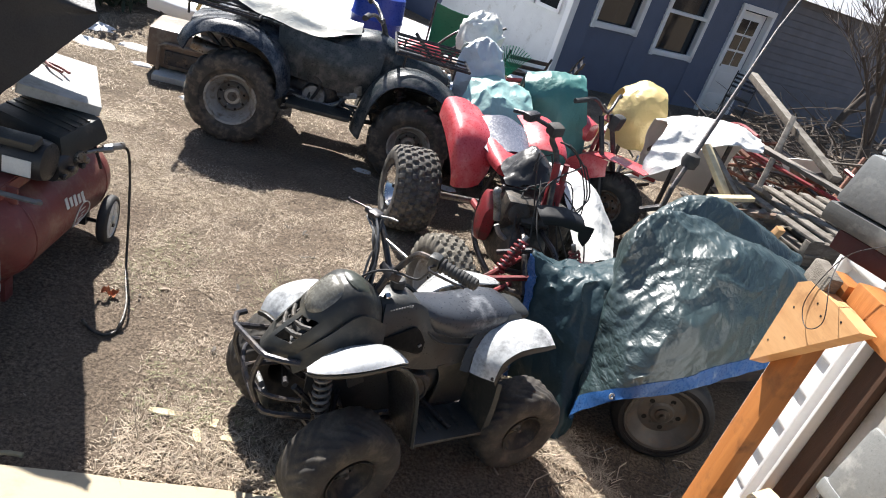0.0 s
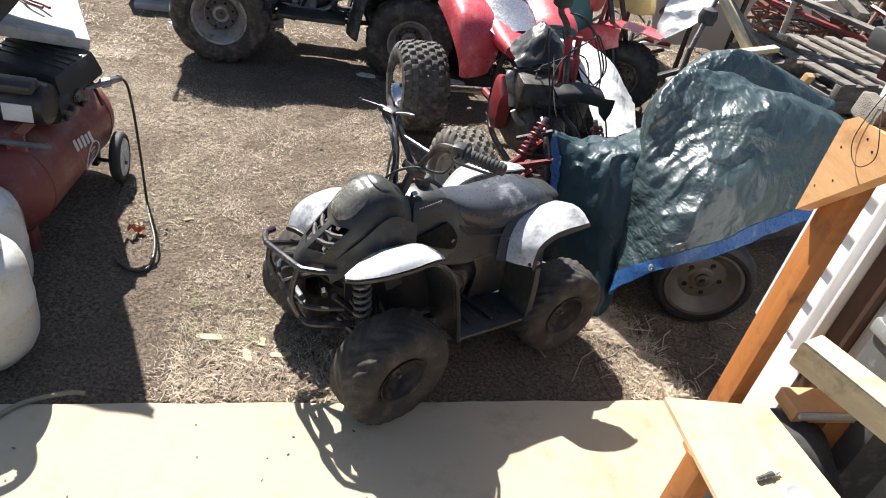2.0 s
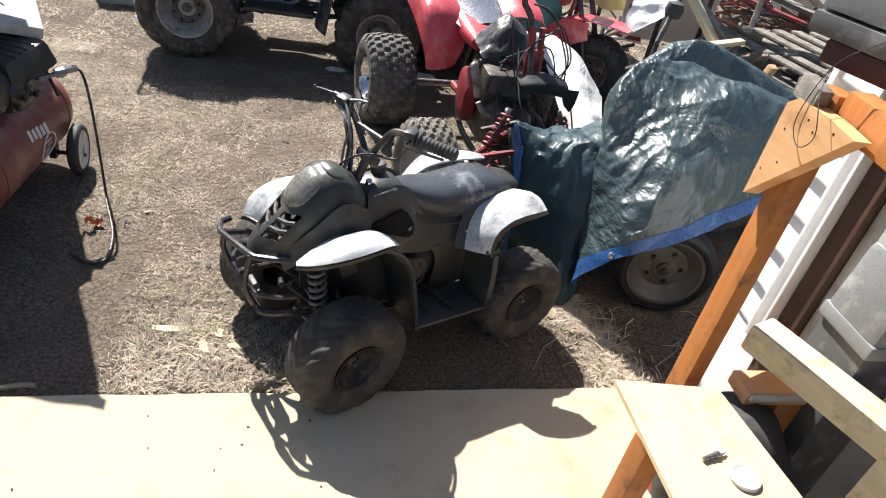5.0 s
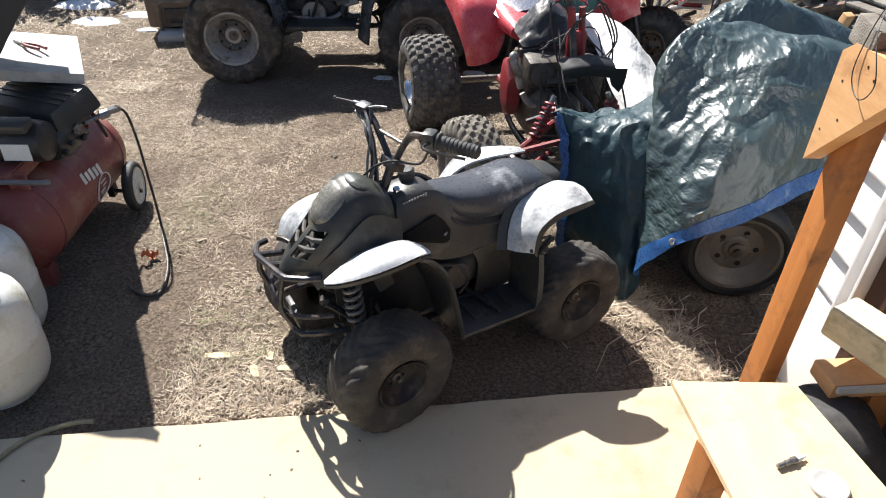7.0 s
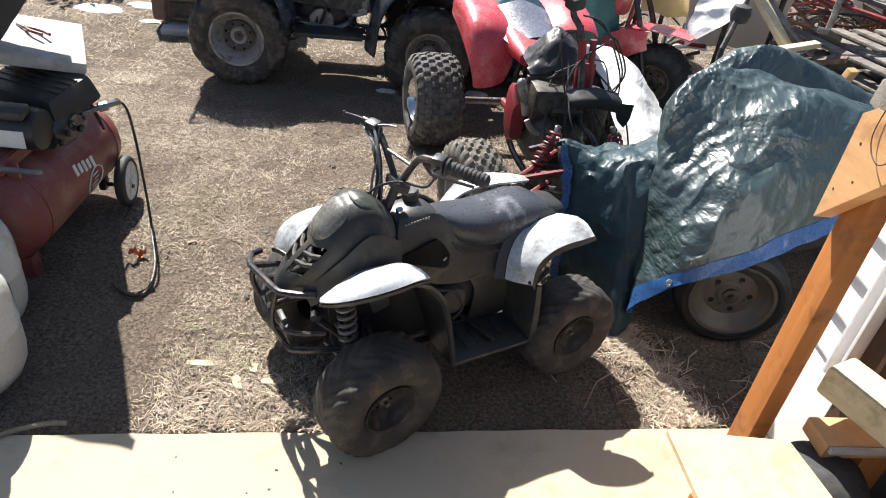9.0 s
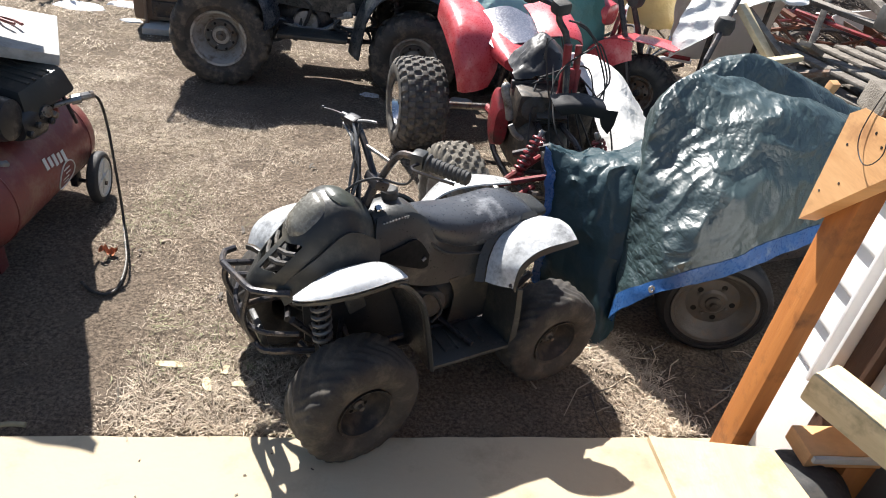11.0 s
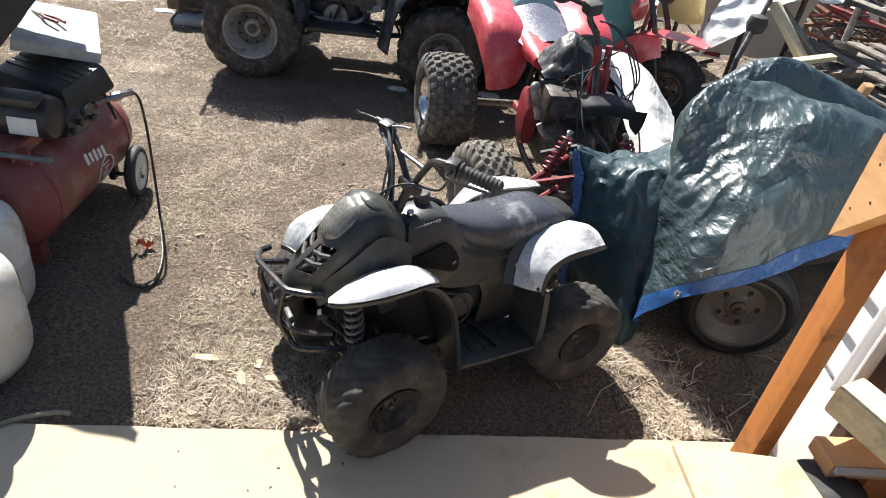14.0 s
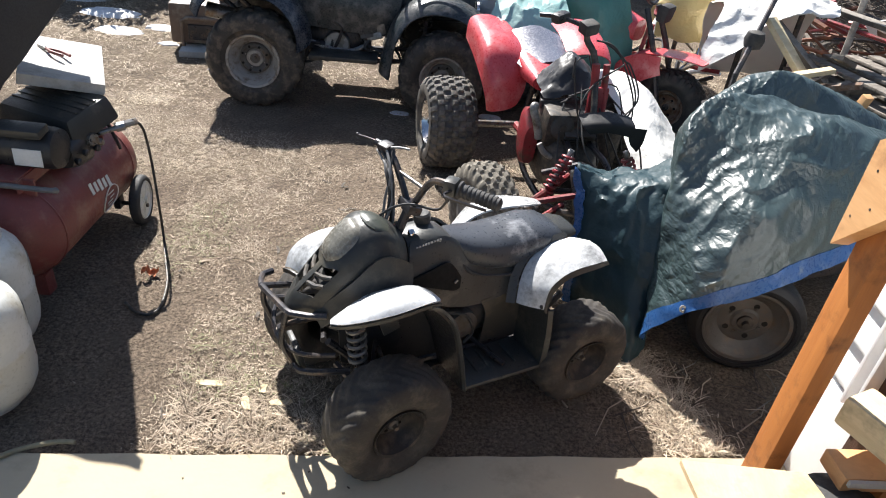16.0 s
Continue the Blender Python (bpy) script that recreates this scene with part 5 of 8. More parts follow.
def gas_bottle(x, y, turn):
    g = thing("gas_bottle", pose(x, y, 0.0, 0, 0, turn), "cream painted propane gas bottle standing on the lawn", "gas bottle", "gas bottles")
    bm = B()
    lathe(bm, [(0.085, 0.0), (0.1, 0.0), (0.1, 0.05), (0.103, 0.05)], 32)
    part("foot_ring", bm, "tank_cream", g)
    bm = B()
    lathe(bm, [(0.03, 0.018), (0.1, 0.024), (0.138, 0.045), (0.156, 0.085), (0.163, 0.13), (0.1645, 0.225), (0.1665, 0.23), (0.1665, 0.24), (0.1645, 0.245), (0.164, 0.33), (0.16, 0.37), (0.15, 0.4), (0.128, 0.43), (0.09, 0.45), (0.02, 0.456)], 48)
    part("body", bm, "tank_cream", g)
    # collar: a rolled steel guard with an opening for the valve and oblong hand holes
    top, low, seg = 0.552, 0.42, 72
    holes = ((0.3, 0.075), (0.7, 0.075))

    def wall(u, v):
        a = radians(40 + 280 * u)
        z = low + (top - low) * v
        dip = 0.05 * max(0.0, 1 - min(u, 1 - u) / 0.07) ** 1.5
        r = 0.108 + 0.004 * v
        return Vector((r * math.cos(a), r * math.sin(a), z - dip * v))
    bm = B()
    rows = (0.0, 0.2, 0.44, 0.5, 0.6, 0.7, 0.76, 0.9, 1.0)
    grid = [[bm.verts.new(wall(i / seg, v)) for v in rows] for i in range(seg + 1)]
    for i in range(seg):
        for j in range(len(rows) - 1):
            u, v = (i + 0.5) / seg, (rows[j] + rows[j + 1]) / 2
            if any(abs(u - c) < w * (1.0 if 0.5 < v < 0.7 else 0.82) and 0.44 < v < 0.76 for c, w in holes):
                continue
            bm.faces.new((grid[i][j], grid[i + 1][j], grid[i + 1][j + 1], grid[i][j + 1]))
    bmesh.ops.delete(bm, geom=[v for v in bm.verts if not v.link_faces], context="VERTS")
    bmesh.ops.solidify(bm, geom=bm.faces[:], thickness=0.004)
    bmesh.ops.recalc_face_normals(bm, faces=bm.faces)
    part("collar", bm, "tank_cream", g, "cream steel collar with hand holes")
    bm = B()
    lathe(bm, [(0.02, 0.448), (0.02, 0.475), (0.013, 0.48), (0.013, 0.505)], 14)
    tube(bm, [(0, 0, 0.475), (0.06, 0, 0.475)], 0.014)
    tube(bm, [(0.055, 0, 0.475), (0.085, 0, 0.475)], 0.02, 10)
    part("valve", bm, "steel", g, "steel valve")
    bm = B()
    lathe(bm, [(0.008, 0.5), (0.036, 0.504), (0.038, 0.516), (0.032, 0.53), (0.01, 0.533)], 16)
    part("valve_knob", bm, "label", g, "pale valve knob")
    bm = B()
    sheet(bm, lambda u, v: (0.1665 * math.cos(radians(-150 + 34 * u)), 0.1665 * math.sin(radians(-150 + 34 * u)), 0.27 + 0.07 * v), 8, 3, 0.001)
    bmesh.ops.recalc_face_normals(bm, faces=bm.faces)
    part("sticker", bm, "tank_cream_worn", g, "worn pale sticker")
    return g


gas_bottle(-1.235, 1.575, 183)
gas_bottle(-1.375, 1.855, 175)


def covered_grill():
    g = thing("covered_grill", pose(0, 0, 0), "gas grill under a slack dark grey cover", "grill")
    fn = net([[(-1.62, 2.43, 0.62), (-1.45, 2.405, 0.81), (-1.29, 2.38, 0.985), (-1.115, 2.356, 1.18)],
              [(-1.75, 2.45, 0.9), (-1.55, 2.42, 1.0), (-1.36, 2.39, 1.1), (-1.122, 2.36, 1.2)],
              [(-1.85, 2.47, 1.2), (-1.6, 2.44, 1.22), (-1.4, 2.41, 1.225), (-1.135, 2.375, 1.212)],
              [(-1.9, 2.7, 1.25), (-1.68, 2.68, 1.26), (-1.5, 2.66, 1.25), (-1.29, 2.7, 1.215)],
              [(-1.95, 2.95, 1.2), (-1.78, 2.95, 1.2), (-1.62, 2.95, 1.18), (-1.42, 2.97, 1.12)]])
    bm = B()
    sheet(bm, crumple(fn, 0.008, 0.2, 2.0, 0.3), 36, 40, 0.006)
    bmesh.ops.recalc_face_normals(bm, faces=bm.faces)
    part("cover", bm, "cloth_dark", g, "dark grey fabric cover")
    bm = B()
    tube(bm, [(-1.62, 2.42, 0.57), (-1.6, 2.42, 0.62)], 0.022, 10)
    part("cord_knob", bm, "alloy", g, "round cord toggle")
    bm = B()
    box(bm, (0.62, 0.55, 0.36), (-2.15, 2.45, 0.9), (0, 0, 25), 0.03)
    part("firebox", bm, "steel_black", g)
    bm = B()
    box(bm, (0.62, 0.3, 0.02), (-1.62, 2.62, 1.19), (0, 0, 4), 0.006)
    part("side_shelf", bm, "steel_black", g)
    for x, y in ((-2.42, 2.15), (-2.0, 2.2), (-2.3, 2.72), (-1.9, 2.75)):
        bm = B()
        box(bm, (0.035, 0.035, 0.74), (x, y, 0.365), (0, 0, 25), 0.004)
        part("leg", bm, "steel_black", g)
    return g


covered_grill()


# ---- porch post and things by it ----
def porch():
    p = thing("porch_post", pose(1.206, 1.193, -0.256) @ Matrix.Scale(1.14, 4), "orange stained timber porch post with gusset", "post")
    bm = B()
    box(bm, (0.045, 0.08, 1.42), (0.0225, 0.13, 0.71), (0, 0, 0), 0.004)
    part("post", bm, "cedar", p, "orange stained plank post")
    bm = B()
    pts = [(0.185, 1.12), (0.185, 1.36), (0.15, 1.385), (0.03, 1.39), (-0.06, 1.385)]
    f = [bm.verts.new((-0.042, y, z)) for y, z in pts]
    k = [bm.verts.new((-0.002, y, z)) for y, z in pts]
    bm.faces.new(f)
    bm.faces.new(k[::-1])
    for i in range(len(pts)):
        bm.faces.new((f[i], k[i], k[(i + 1) % 5], f[(i + 1) % 5]))
    bmesh.ops.recalc_face_normals(bm, faces=bm.faces)
    part("gusset", bm, "gusset_wood", p, "pale stained sawn gusset board", smooth=False)
    for y, z in ((0.165, 1.2), (0.12, 1.24), (0.15, 1.31), (0.06, 1.345), (0.09, 1.36), (0.0, 1.37)):
        bm = B()
        lathe(bm, [(0.003, 0), (0.003, 0.0008), (0.002, 0.001)], 8, pose(-0.042, y, z, 0, -90, 0))
        part("nail_head", bm, "steel_black", p)
    bm = B()
    box(bm, (0.034, 0.085, 0.055), (-0.024, 0.142, 1.402), (8, 0, 0), 0.006)
    part("blocking", bm, "old_wood", p, "grey weathered wood block")
    bm = B()
    box(bm, (0.06, 1.2, 0.085), (0.035, -0.52, 1.398), (0, 0, 0), 0.005)
    part("beam", bm, "cedar", p, "orange stained horizontal beam")
    bm = B()
    tube(bm, [(-0.03, 0.12, 1.47), (-0.07, 0.06, 1.43), (-0.08, 0.0, 1.36), (-0.06, 0.06, 1.31), (-0.05, 0.12, 1.35), (-0.04, 0.1, 1.48), (-0.02, 0.02, 1.56)], 0.0012, 5, True, 8)
    part("wire", bm, "steel_black", p, "loop of thin dark wire")

    s = thing("shed_wall", pose(1.53, 1.775, 0), "white clapboard wall with corner trim", "wall", "", "structure")
    bm = B()
    box(bm, (0.08, 0.44, 1.1), (0.06, -0.28, 0.95))
    part("sheathing", bm, "white_paint", s)
    for k in range(8):
        bm = B()
        z = 0.3 + 0.14 * k
        rows = [[(-0.02, -0.058, z), (-0.02, -0.288, z)], [(-0.026, -0.058, z + 0.012), (-0.026, -0.288, z + 0.012)], [(-0.018, -0.058, z + 0.06), (-0.018, -0.288, z + 0.06)], [(0.008, -0.058, z + 0.115), (0.008, -0.288, z + 0.115)], [(0.014, -0.058, z + 0.145), (0.014, -0.288, z + 0.145)]]
        sheet(bm, net(rows), 1, 12, 0.003)
        box(bm, (0.034, 0.228, 0.004), (-0.003, -0.173, z + 0.001))
        bmesh.ops.recalc_face_normals(bm, faces=bm.faces)
        part("clapboard", bm, "vinyl_white", s)
    bm = B()
    box(bm, (0.06, 0.03, 2.2), (-0.005, -0.042, 1.47), (0, 0, 0), 0.003)
    part("end_trim", bm, "white_paint", s)
    bm = B()
    box(bm, (0.06, 0.014, 1.0), (-0.035, -0.3, 0.945), (0, 0, 0), 0.003)
    box(bm, (0.012, 0.045, 1.0), (-0.014, -0.326, 0.945), (0, 0, 0), 0.002)
    box(bm, (0.06, 0.014, 1.0), (-0.035, -0.35, 0.945), (0, 0, 0), 0.003)
    part("corner_trim", bm, "white_paint", s, "white channelled corner trim")
    bm = B()
    box(bm, (0.06, 0.085, 1.44), (0.0, -0.402, 0.72), (0, 0, 0), 0.004)
    part("brown_jamb", bm, "brown_wood", s, "dark brown jamb")
    bm = B()
    box(bm, (0.03, 0.09, 1.44), (0.012, -0.492, 0.72), (0, 0, 0), 0.003)
    part("grey_board", bm, "paver", s, "grey weathered board")
    bm = B()
    box(bm, (0.05, 0.26, 0.42), (-0.002, -0.24, 0.21), (0, 0, 0), 0.006)
    part("base_board", bm, "white_paint", s, "white base board")
    bm = B()
    box(bm, (0.1, 3.0, 1.4), (0.85, -1.4, 0.7))
    part("back_panel", bm, "brown_wood", s, "dark plank wall behind")
    bm = B()
    box(bm, (0.7, 0.06, 1.1), (0.45, -0.07, 0.95))
    part("end_panel", bm, "white_paint", s, "white end wall")

    t = thing("plywood_shelf", pose(0.845, 1.1, 0.535, 0, 0, -3), "plywood offcut laid as a low shelf", "shelf")
    bm = B()
    vs = []
    for z in (0, 0.014):
        vs += [bm.verts.new(c) for c in ((0, 0, z), (0.31, 0.012, z), (0.48, -0.62, z), (0.1, -0.66, z))]
    for f in ((3, 2, 1, 0), (4, 5, 6, 7), (0, 1, 5, 4), (1, 2, 6, 5), (2, 3, 7, 6), (3, 0, 4, 7)):
        bm.faces.new([vs[i] for i in f])
    bmesh.ops.recalc_face_normals(bm, faces=bm.faces)
    part("panel", bm, "plywood", t, smooth=False)
    for x, y in ((0.068, -0.18), (0.38, -0.5)):
        bm = B()
        box(bm, (0.08, 0.06, 0.526), (x, y, -0.264), (0, 0, 20), 0.004)
        part("leg", bm, "cedar", t)

    r = thing("railing", pose(1.345, 1.295, 0.605, 0, 0, -63), "pale square timber rail beside the porch", "railing")
    bm = B()
    box(bm, (1.1, 0.112, 0.092), (0.55, 0.0, 0.0), (0, 0, 0), 0.012)
    part("rail", bm, "lumber", r, "raw pale lumber rail")
    bm = B()
    box(bm, (0.09, 0.09, 0.56), (0.5, 0.0, -0.325), (0, 0, 0), 0.008)
    part("rail_post", bm, "lumber", r)
    b = thing("timber_block", pose(1.425, 1.2, 0.0, 0, 0, 4), "short cedar beam end beneath the rail", "timber")
    bm = B()
    box(bm, (0.25, 0.1, 0.05), (0.0, 0, 0.463), (0, 0, 0), 0.005)
    part("block", bm, "gusset_wood", b)
    bm = B()
    box(bm, (0.26, 0.012, 0.02), (0.01, -0.058, 0.478), (0, 0, 0), 0.003)
    part("edge_strip", bm, "paver", b, "pale metal edge strip")
    bm = B()
    box(bm, (0.09, 0.09, 0.432), (0.05, 0, 0.216), (0, 0, 0), 0.005)
    part("stub", bm, "cedar", b)
    d = thing("parts_bag", pose(1.31, 1.1, 0.0), "crumpled black bag of parts below the rail", "bag")
    bm = B()
    lathe(bm, [(0.03, 0), (0.16, 0.0), (0.19, 0.1), (0.19, 0.22), (0.17, 0.32), (0.12, 0.41), (0.06, 0.44), (0.02, 0.445)], 40)
    for v in bm.verts:
        v.co += noise.noise_vector(v.co * 9) * 0.03
        v.co.z = max(v.co.z, 0)
    part("bag", bm, "rubber_black", d)

    k = thing("tool_box", pose(1.183, 1.512, 1.454, 0, 0, -65) @ Matrix.Scale(1.14, 4), "grey plastic tool box on the porch beam", "tool box")
    bm = B()
    box(bm, (0.56, 0.27, 0.05), (0.28, 0.135, 0.025), (0, 0, 0), 0.012)
    part("tray", bm, "dark_tote", k, "dark grey lower tray")
    bm = B()
    box(bm, (0.55, 0.26, 0.13), (0.28, 0.135, 0.118), (0, 0, 0), 0.014, 0.94)
    part("lid", bm, "grey_tote", k, "scuffed grey lid")
    bm = B()
    tube(bm, [(0.13, 0.008, 0.16), (0.135, -0.012, 0.14), (0.165, -0.016, 0.134), (0.195, -0.012, 0.14), (0.2, 0.008, 0.16)], 0.004, 6, True)
    part("latch", bm, "label", k, "pale wire latch")
    bm = B()
    box(bm, (0.5, 0.2, 0.012), (0.28, 0.135, 0.192), (0, 0, 0), 0.004)
    part("lid_panel", bm, "label", k, "white lid panel")
    m = thing("maroon_box", pose(1.217, 1.466, 1.391, 0, 0, -65) @ Matrix.Scale(1.14, 4), "maroon painted box beneath the tool box", "box")
    bm = B()
    box(bm, (0.5, 0.22, 0.052), (0.25, 0.12, 0.027), (0, 0, 0), 0.008)
    part("box", bm, "maroon", m)
    g = thing("grey_tote", pose(1.5, 1.3, 0.0, 0, 0, -85), "scuffed grey plastic storage tote by the wall", "tote")
    bm = B()
    box(bm, (0.21, 0.2, 0.27), (0.115, 0.1, 0.855), (0, 0, 0), 0.025, 0.9)
    part("tub", bm, "grey_tote", g)
    bm = B()
    box(bm, (0.218, 0.208, 0.05), (0.115, 0.1, 0.735), (0, 0, 0), 0.01)
    part("rim_band", bm, "grey_tote", g)
    bm = B()
    box(bm, (0.2, 0.18, 0.71), (0.115, 0.1, 0.355), (0, 0, 0), 0.02)
    part("crate", bm, "dark_tote", g, "dark crate under the tote")

    ld = thing("plastic_lid", pose(1.094, 0.793, 0.551, 0, 0, 20), "round translucent grey plastic lid on the plywood shelf", "lid")
    bm = B()
    lathe(bm, [(0.004, 0.006), (0.03, 0.006), (0.034, 0.009), (0.038, 0.009), (0.041, 0.006), (0.041, 0.0)], 28)
    part("disc", bm, "paver", ld)
    rp = thing("red_can", pose(1.19, 1.16, 0.018, 0, 0, 15), "small red fuel can under the plywood shelf", "can")
    bm = B()
    box(bm, (0.11, 0.08, 0.13), (0, 0, 0.065), (0, 0, 0), 0.014, 0.92)
    part("body", bm, "red", rp)
    bm = B()
    tube(bm, [(-0.04, 0, 0.128), (-0.035, 0, 0.155), (0.02, 0, 0.155), (0.03, 0, 0.128)], 0.007, 8, True, 4)
    part("handle", bm, "red", rp)
    bm = B()
    lathe(bm, [(0.014, 0.0), (0.016, 0.016), (0.01, 0.02)], 12, pose(0.04, 0, 0.126))
    part("cap", bm, "rubber_black", rp)

    sp = thing("spark_plug", pose(1.0, 0.84, 0.558, 0, 90, 20), "used spark plug lying on the plywood shelf", "spark plug")
    bm = B()
    lathe(bm, [(0.004, 0), (0.006, 0.002), (0.006, 0.018), (0.004, 0.02), (0.007, 0.022), (0.007, 0.04), (0.009, 0.041), (0.009, 0.052), (0.007, 0.053)], 12)
    part("body", bm, "steel", sp)
    bm = B()
    lathe(bm, [(0.006, 0.053), (0.0055, 0.07), (0.003, 0.071), (0.003, 0.08)], 12)
    part("insulator", bm, "white_paint", sp)


porch()


# ---- the large quad ----
def large_quad():
    q = thing("utility_quad", pose(-0.51, 4.87, 0, 0, 0, 4), "large dark utility quad bike with racks and muddy tyres", "quad bike")
    R, rr = 0.315, 0.168
    for x, s in ((-0.61, -1), (-0.61, 1), (0.66, -1), (0.66, 1)):
        W = 0.27 if x < 0 else 0.23
        Rw = R if x < 0 else 0.295
        wheel(q, (x, s * (0.48 - W / 2), Rw - 0.005), Rw, W, rr if x < 0 else 0.15, s, "lug", "rubber_mud", "rim_pale", 0.62, hub="rim_grey", count=8, pan="rim_grey")
    # mudguards
    for s in (-1, 1):
        bm = fender_mesh([(-1.0, 0.6), (-0.95, 0.7), (-0.84, 0.77), (-0.66, 0.795), (-0.48, 0.76), (-0.36, 0.67), (-0.29, 0.55), (-0.27, 0.42)], s * 0.16, s * 0.5, 0.06, 0.012, n=34)
        part("rear_mudguard", bm, "navy", q, "dark navy rear mudguard")
        bm = fender_mesh([(0.24, 0.28), (0.27, 0.44), (0.31, 0.58), (0.4, 0.71), (0.54, 0.77), (0.72, 0.76), (0.88, 0.69), (0.97, 0.6)], s * 0.16, s * 0.5, 0.06, 0.012, n=34)
        part("front_mudguard", bm, "green_black", q, "dark glossy front mudguard")
        bm = B()
        box(bm, (0.46, 0.2, 0.03), (-0.02, s * 0.32, 0.36), (0, 0, 0), 0.01)
        part("footboard", bm, "plastic", q)
        bm = B()
        spring(bm, (0.55, s * 0.24, 0.45), (0.5, s * 0.18, 0.72), 0.04, 6, 0.008)
        tube(bm, [(0.56, s * 0.25, 0.36), (0.49, s * 0.17, 0.78)], 0.018)
        part("shock_absorber", bm, "steel_black", q)
        bm = B()
        for dx in (-0.12, 0.12):
            tube(bm, [(0.61 + dx, s * 0.1, 0.36), (0.61, s * 0.32, 0.33)], 0.016, 6)
        part("control_arm", bm, "steel_black", q)
    # body
    bm = B()
    loft(bm, [(-0.36, 0.17, 0.6, 0.8), (-0.2, 0.19, 0.54, 0.8), (0.0, 0.2, 0.5, 0.84), (0.15, 0.2, 0.52, 0.92), (0.3, 0.18, 0.58, 0.94), (0.42, 0.16, 0.62, 0.9)], 22, 3)
    part("tank_cover", bm, "green_black", q, "dark green plastic body")
    bm = B()
    loft(bm, [(-0.98, 0.2, 0.64, 0.74), (-0.8, 0.24, 0.64, 0.79), (-0.5, 0.24, 0.62, 0.81), (-0.38, 0.2, 0.6, 0.8)], 22, 3)
    part("tail_body", bm, "navy", q, "navy plastic tail body")
    bm = B()
    loft(bm, [(-0.74, 0.11, 0.86, 0.95), (-0.64, 0.15, 0.84, 0.965), (-0.4, 0.16, 0.82, 0.93), (-0.15, 0.145, 0.8, 0.905), (0.02, 0.12, 0.82, 0.915), (0.08, 0.08, 0.84, 0.9)], 22, 3)
    part("seat", bm, "navy", q, "dark vinyl seat")
    bm = B()
    fn = net([[(-0.74, -0.24, 0.94), (-0.74, 0, 1.06), (-0.72, 0.3, 0.98)], [(-0.5, -0.24, 0.87), (-0.5, 0, 1.0), (-0.45, 0.3, 0.95)], [(-0.15, -0.23, 0.84), (-0.15, 0, 0.955), (-0.15, 0.28, 0.92)], [(0.06, -0.18, 0.89), (0.06, 0, 0.96), (0.08, 0.2, 0.92)], [(0.16, -0.12, 0.9), (0.16, 0, 0.96), (0.16, 0.14, 0.92)]])
    sheet(bm, crumple(fn, 0.012, 0.25, 3, 0.3), 30, 40, 0.003)
    bmesh.ops.recalc_face_normals(bm, faces=bm.faces)
    part("seat_sheet", bm, "seat_sheet", q, "bright cream sheet laid over the seat")
    bm = B()
    loft(bm, [(0.36, 0.15, 0.6, 0.88), (0.55, 0.15, 0.58, 0.87), (0.75, 0.14, 0.58, 0.82), (0.86, 0.1, 0.6, 0.76)], 20, 3)
    part("nose", bm, "green_black", q)
    for s in (-1, 1):
        bm = B()
        lathe(bm, [(0.05, 0), (0.055, 0.02), (0.03, 0.03)], 18, pose(0.87, s * 0.12, 0.7, 0, 90, 0))
        part("headlight", bm, "chrome", q)
    # racks
    for name, x0, x1, z, w in (("rear_rack", -1.08, -0.52, 0.87, 0.36), ("front_rack", 0.42, 0.95, 0.9, 0.34)):
        bm = B()
        tube(bm, [(x0, -w, z), (x1, -w, z), (x1, w, z), (x0, w, z), (x0, -w, z)], 0.012, 6)
        part(name, bm, "steel_black", q, "black tubular rack")
        for k in range(6):
            bm = B()
            y = -w + 2 * w * (k + 0.5) / 6
            tube(bm, [(x0, y, z + 0.004), (x1, y, z + 0.004)], 0.008, 6)
            part("rack_bar", bm, "steel_black", q)
        for x in (x0 + 0.08, x1 - 0.08):
            for s in (-1, 1):
                bm = B()
                tube(bm, [(x, s * w * 0.6, z), (x, s * w * 0.55, z - 0.12)], 0.009, 6)
                part("rack_stay", bm, "steel_black", q)
    # engine, frame, exhaust
    bm = B()
    loft(bm, [(-0.3, 0.13, 0.3, 0.5), (-0.12, 0.16, 0.28, 0.56), (0.05, 0.16, 0.28, 0.54), (0.15, 0.12, 0.3, 0.46)], 18, 3)
    part("engine", bm, "steel_black", q, "grimy dark engine block")
    bm = B()
    lathe(bm, [(0.09, 0.13), (0.09, 0.19), (0.08, 0.205), (0.03, 0.21)], 26, pose(-0.08, 0, 0.4) @ Matrix.Rotation(radians(90), 4, "X"))
    part("clutch_cover", bm, "alloy", q, "round dull alloy engine cover")
    for k in range(9):
        bm = B()
        box(bm, (0.17, 0.2, 0.008), (-0.1 + 0.01 * k, 0, 0.56 + 0.018 * k), (0, 10, 0), 0.003)
        part("cooling_fin", bm, "engine_grey", q)
    random.seed(31)
    for k in range(14):
        bm = B()
        x, z = random.uniform(-0.32, 0.3), random.uniform(0.38, 0.62)
        if k % 2:
            tube(bm, [(x, -0.2, z), (x + random.uniform(-0.15, 0.15), -0.24, z - random.uniform(0.05, 0.2)), (x + random.uniform(-0.2, 0.2), -0.2, 0.36)], 0.011, 6, True, 4)
            part("hose", bm, "rubber_black", q)
        else:
            box(bm, (random.uniform(0.05, 0.12), 0.05, random.uniform(0.04, 0.09)), (x, -0.2, z), (random.uniform(-20, 20), random.uniform(-20, 20), 0), 0.01)
            part("engine_bracket", bm, random.choice(("engine_grey", "steel_black", "alloy")), q)
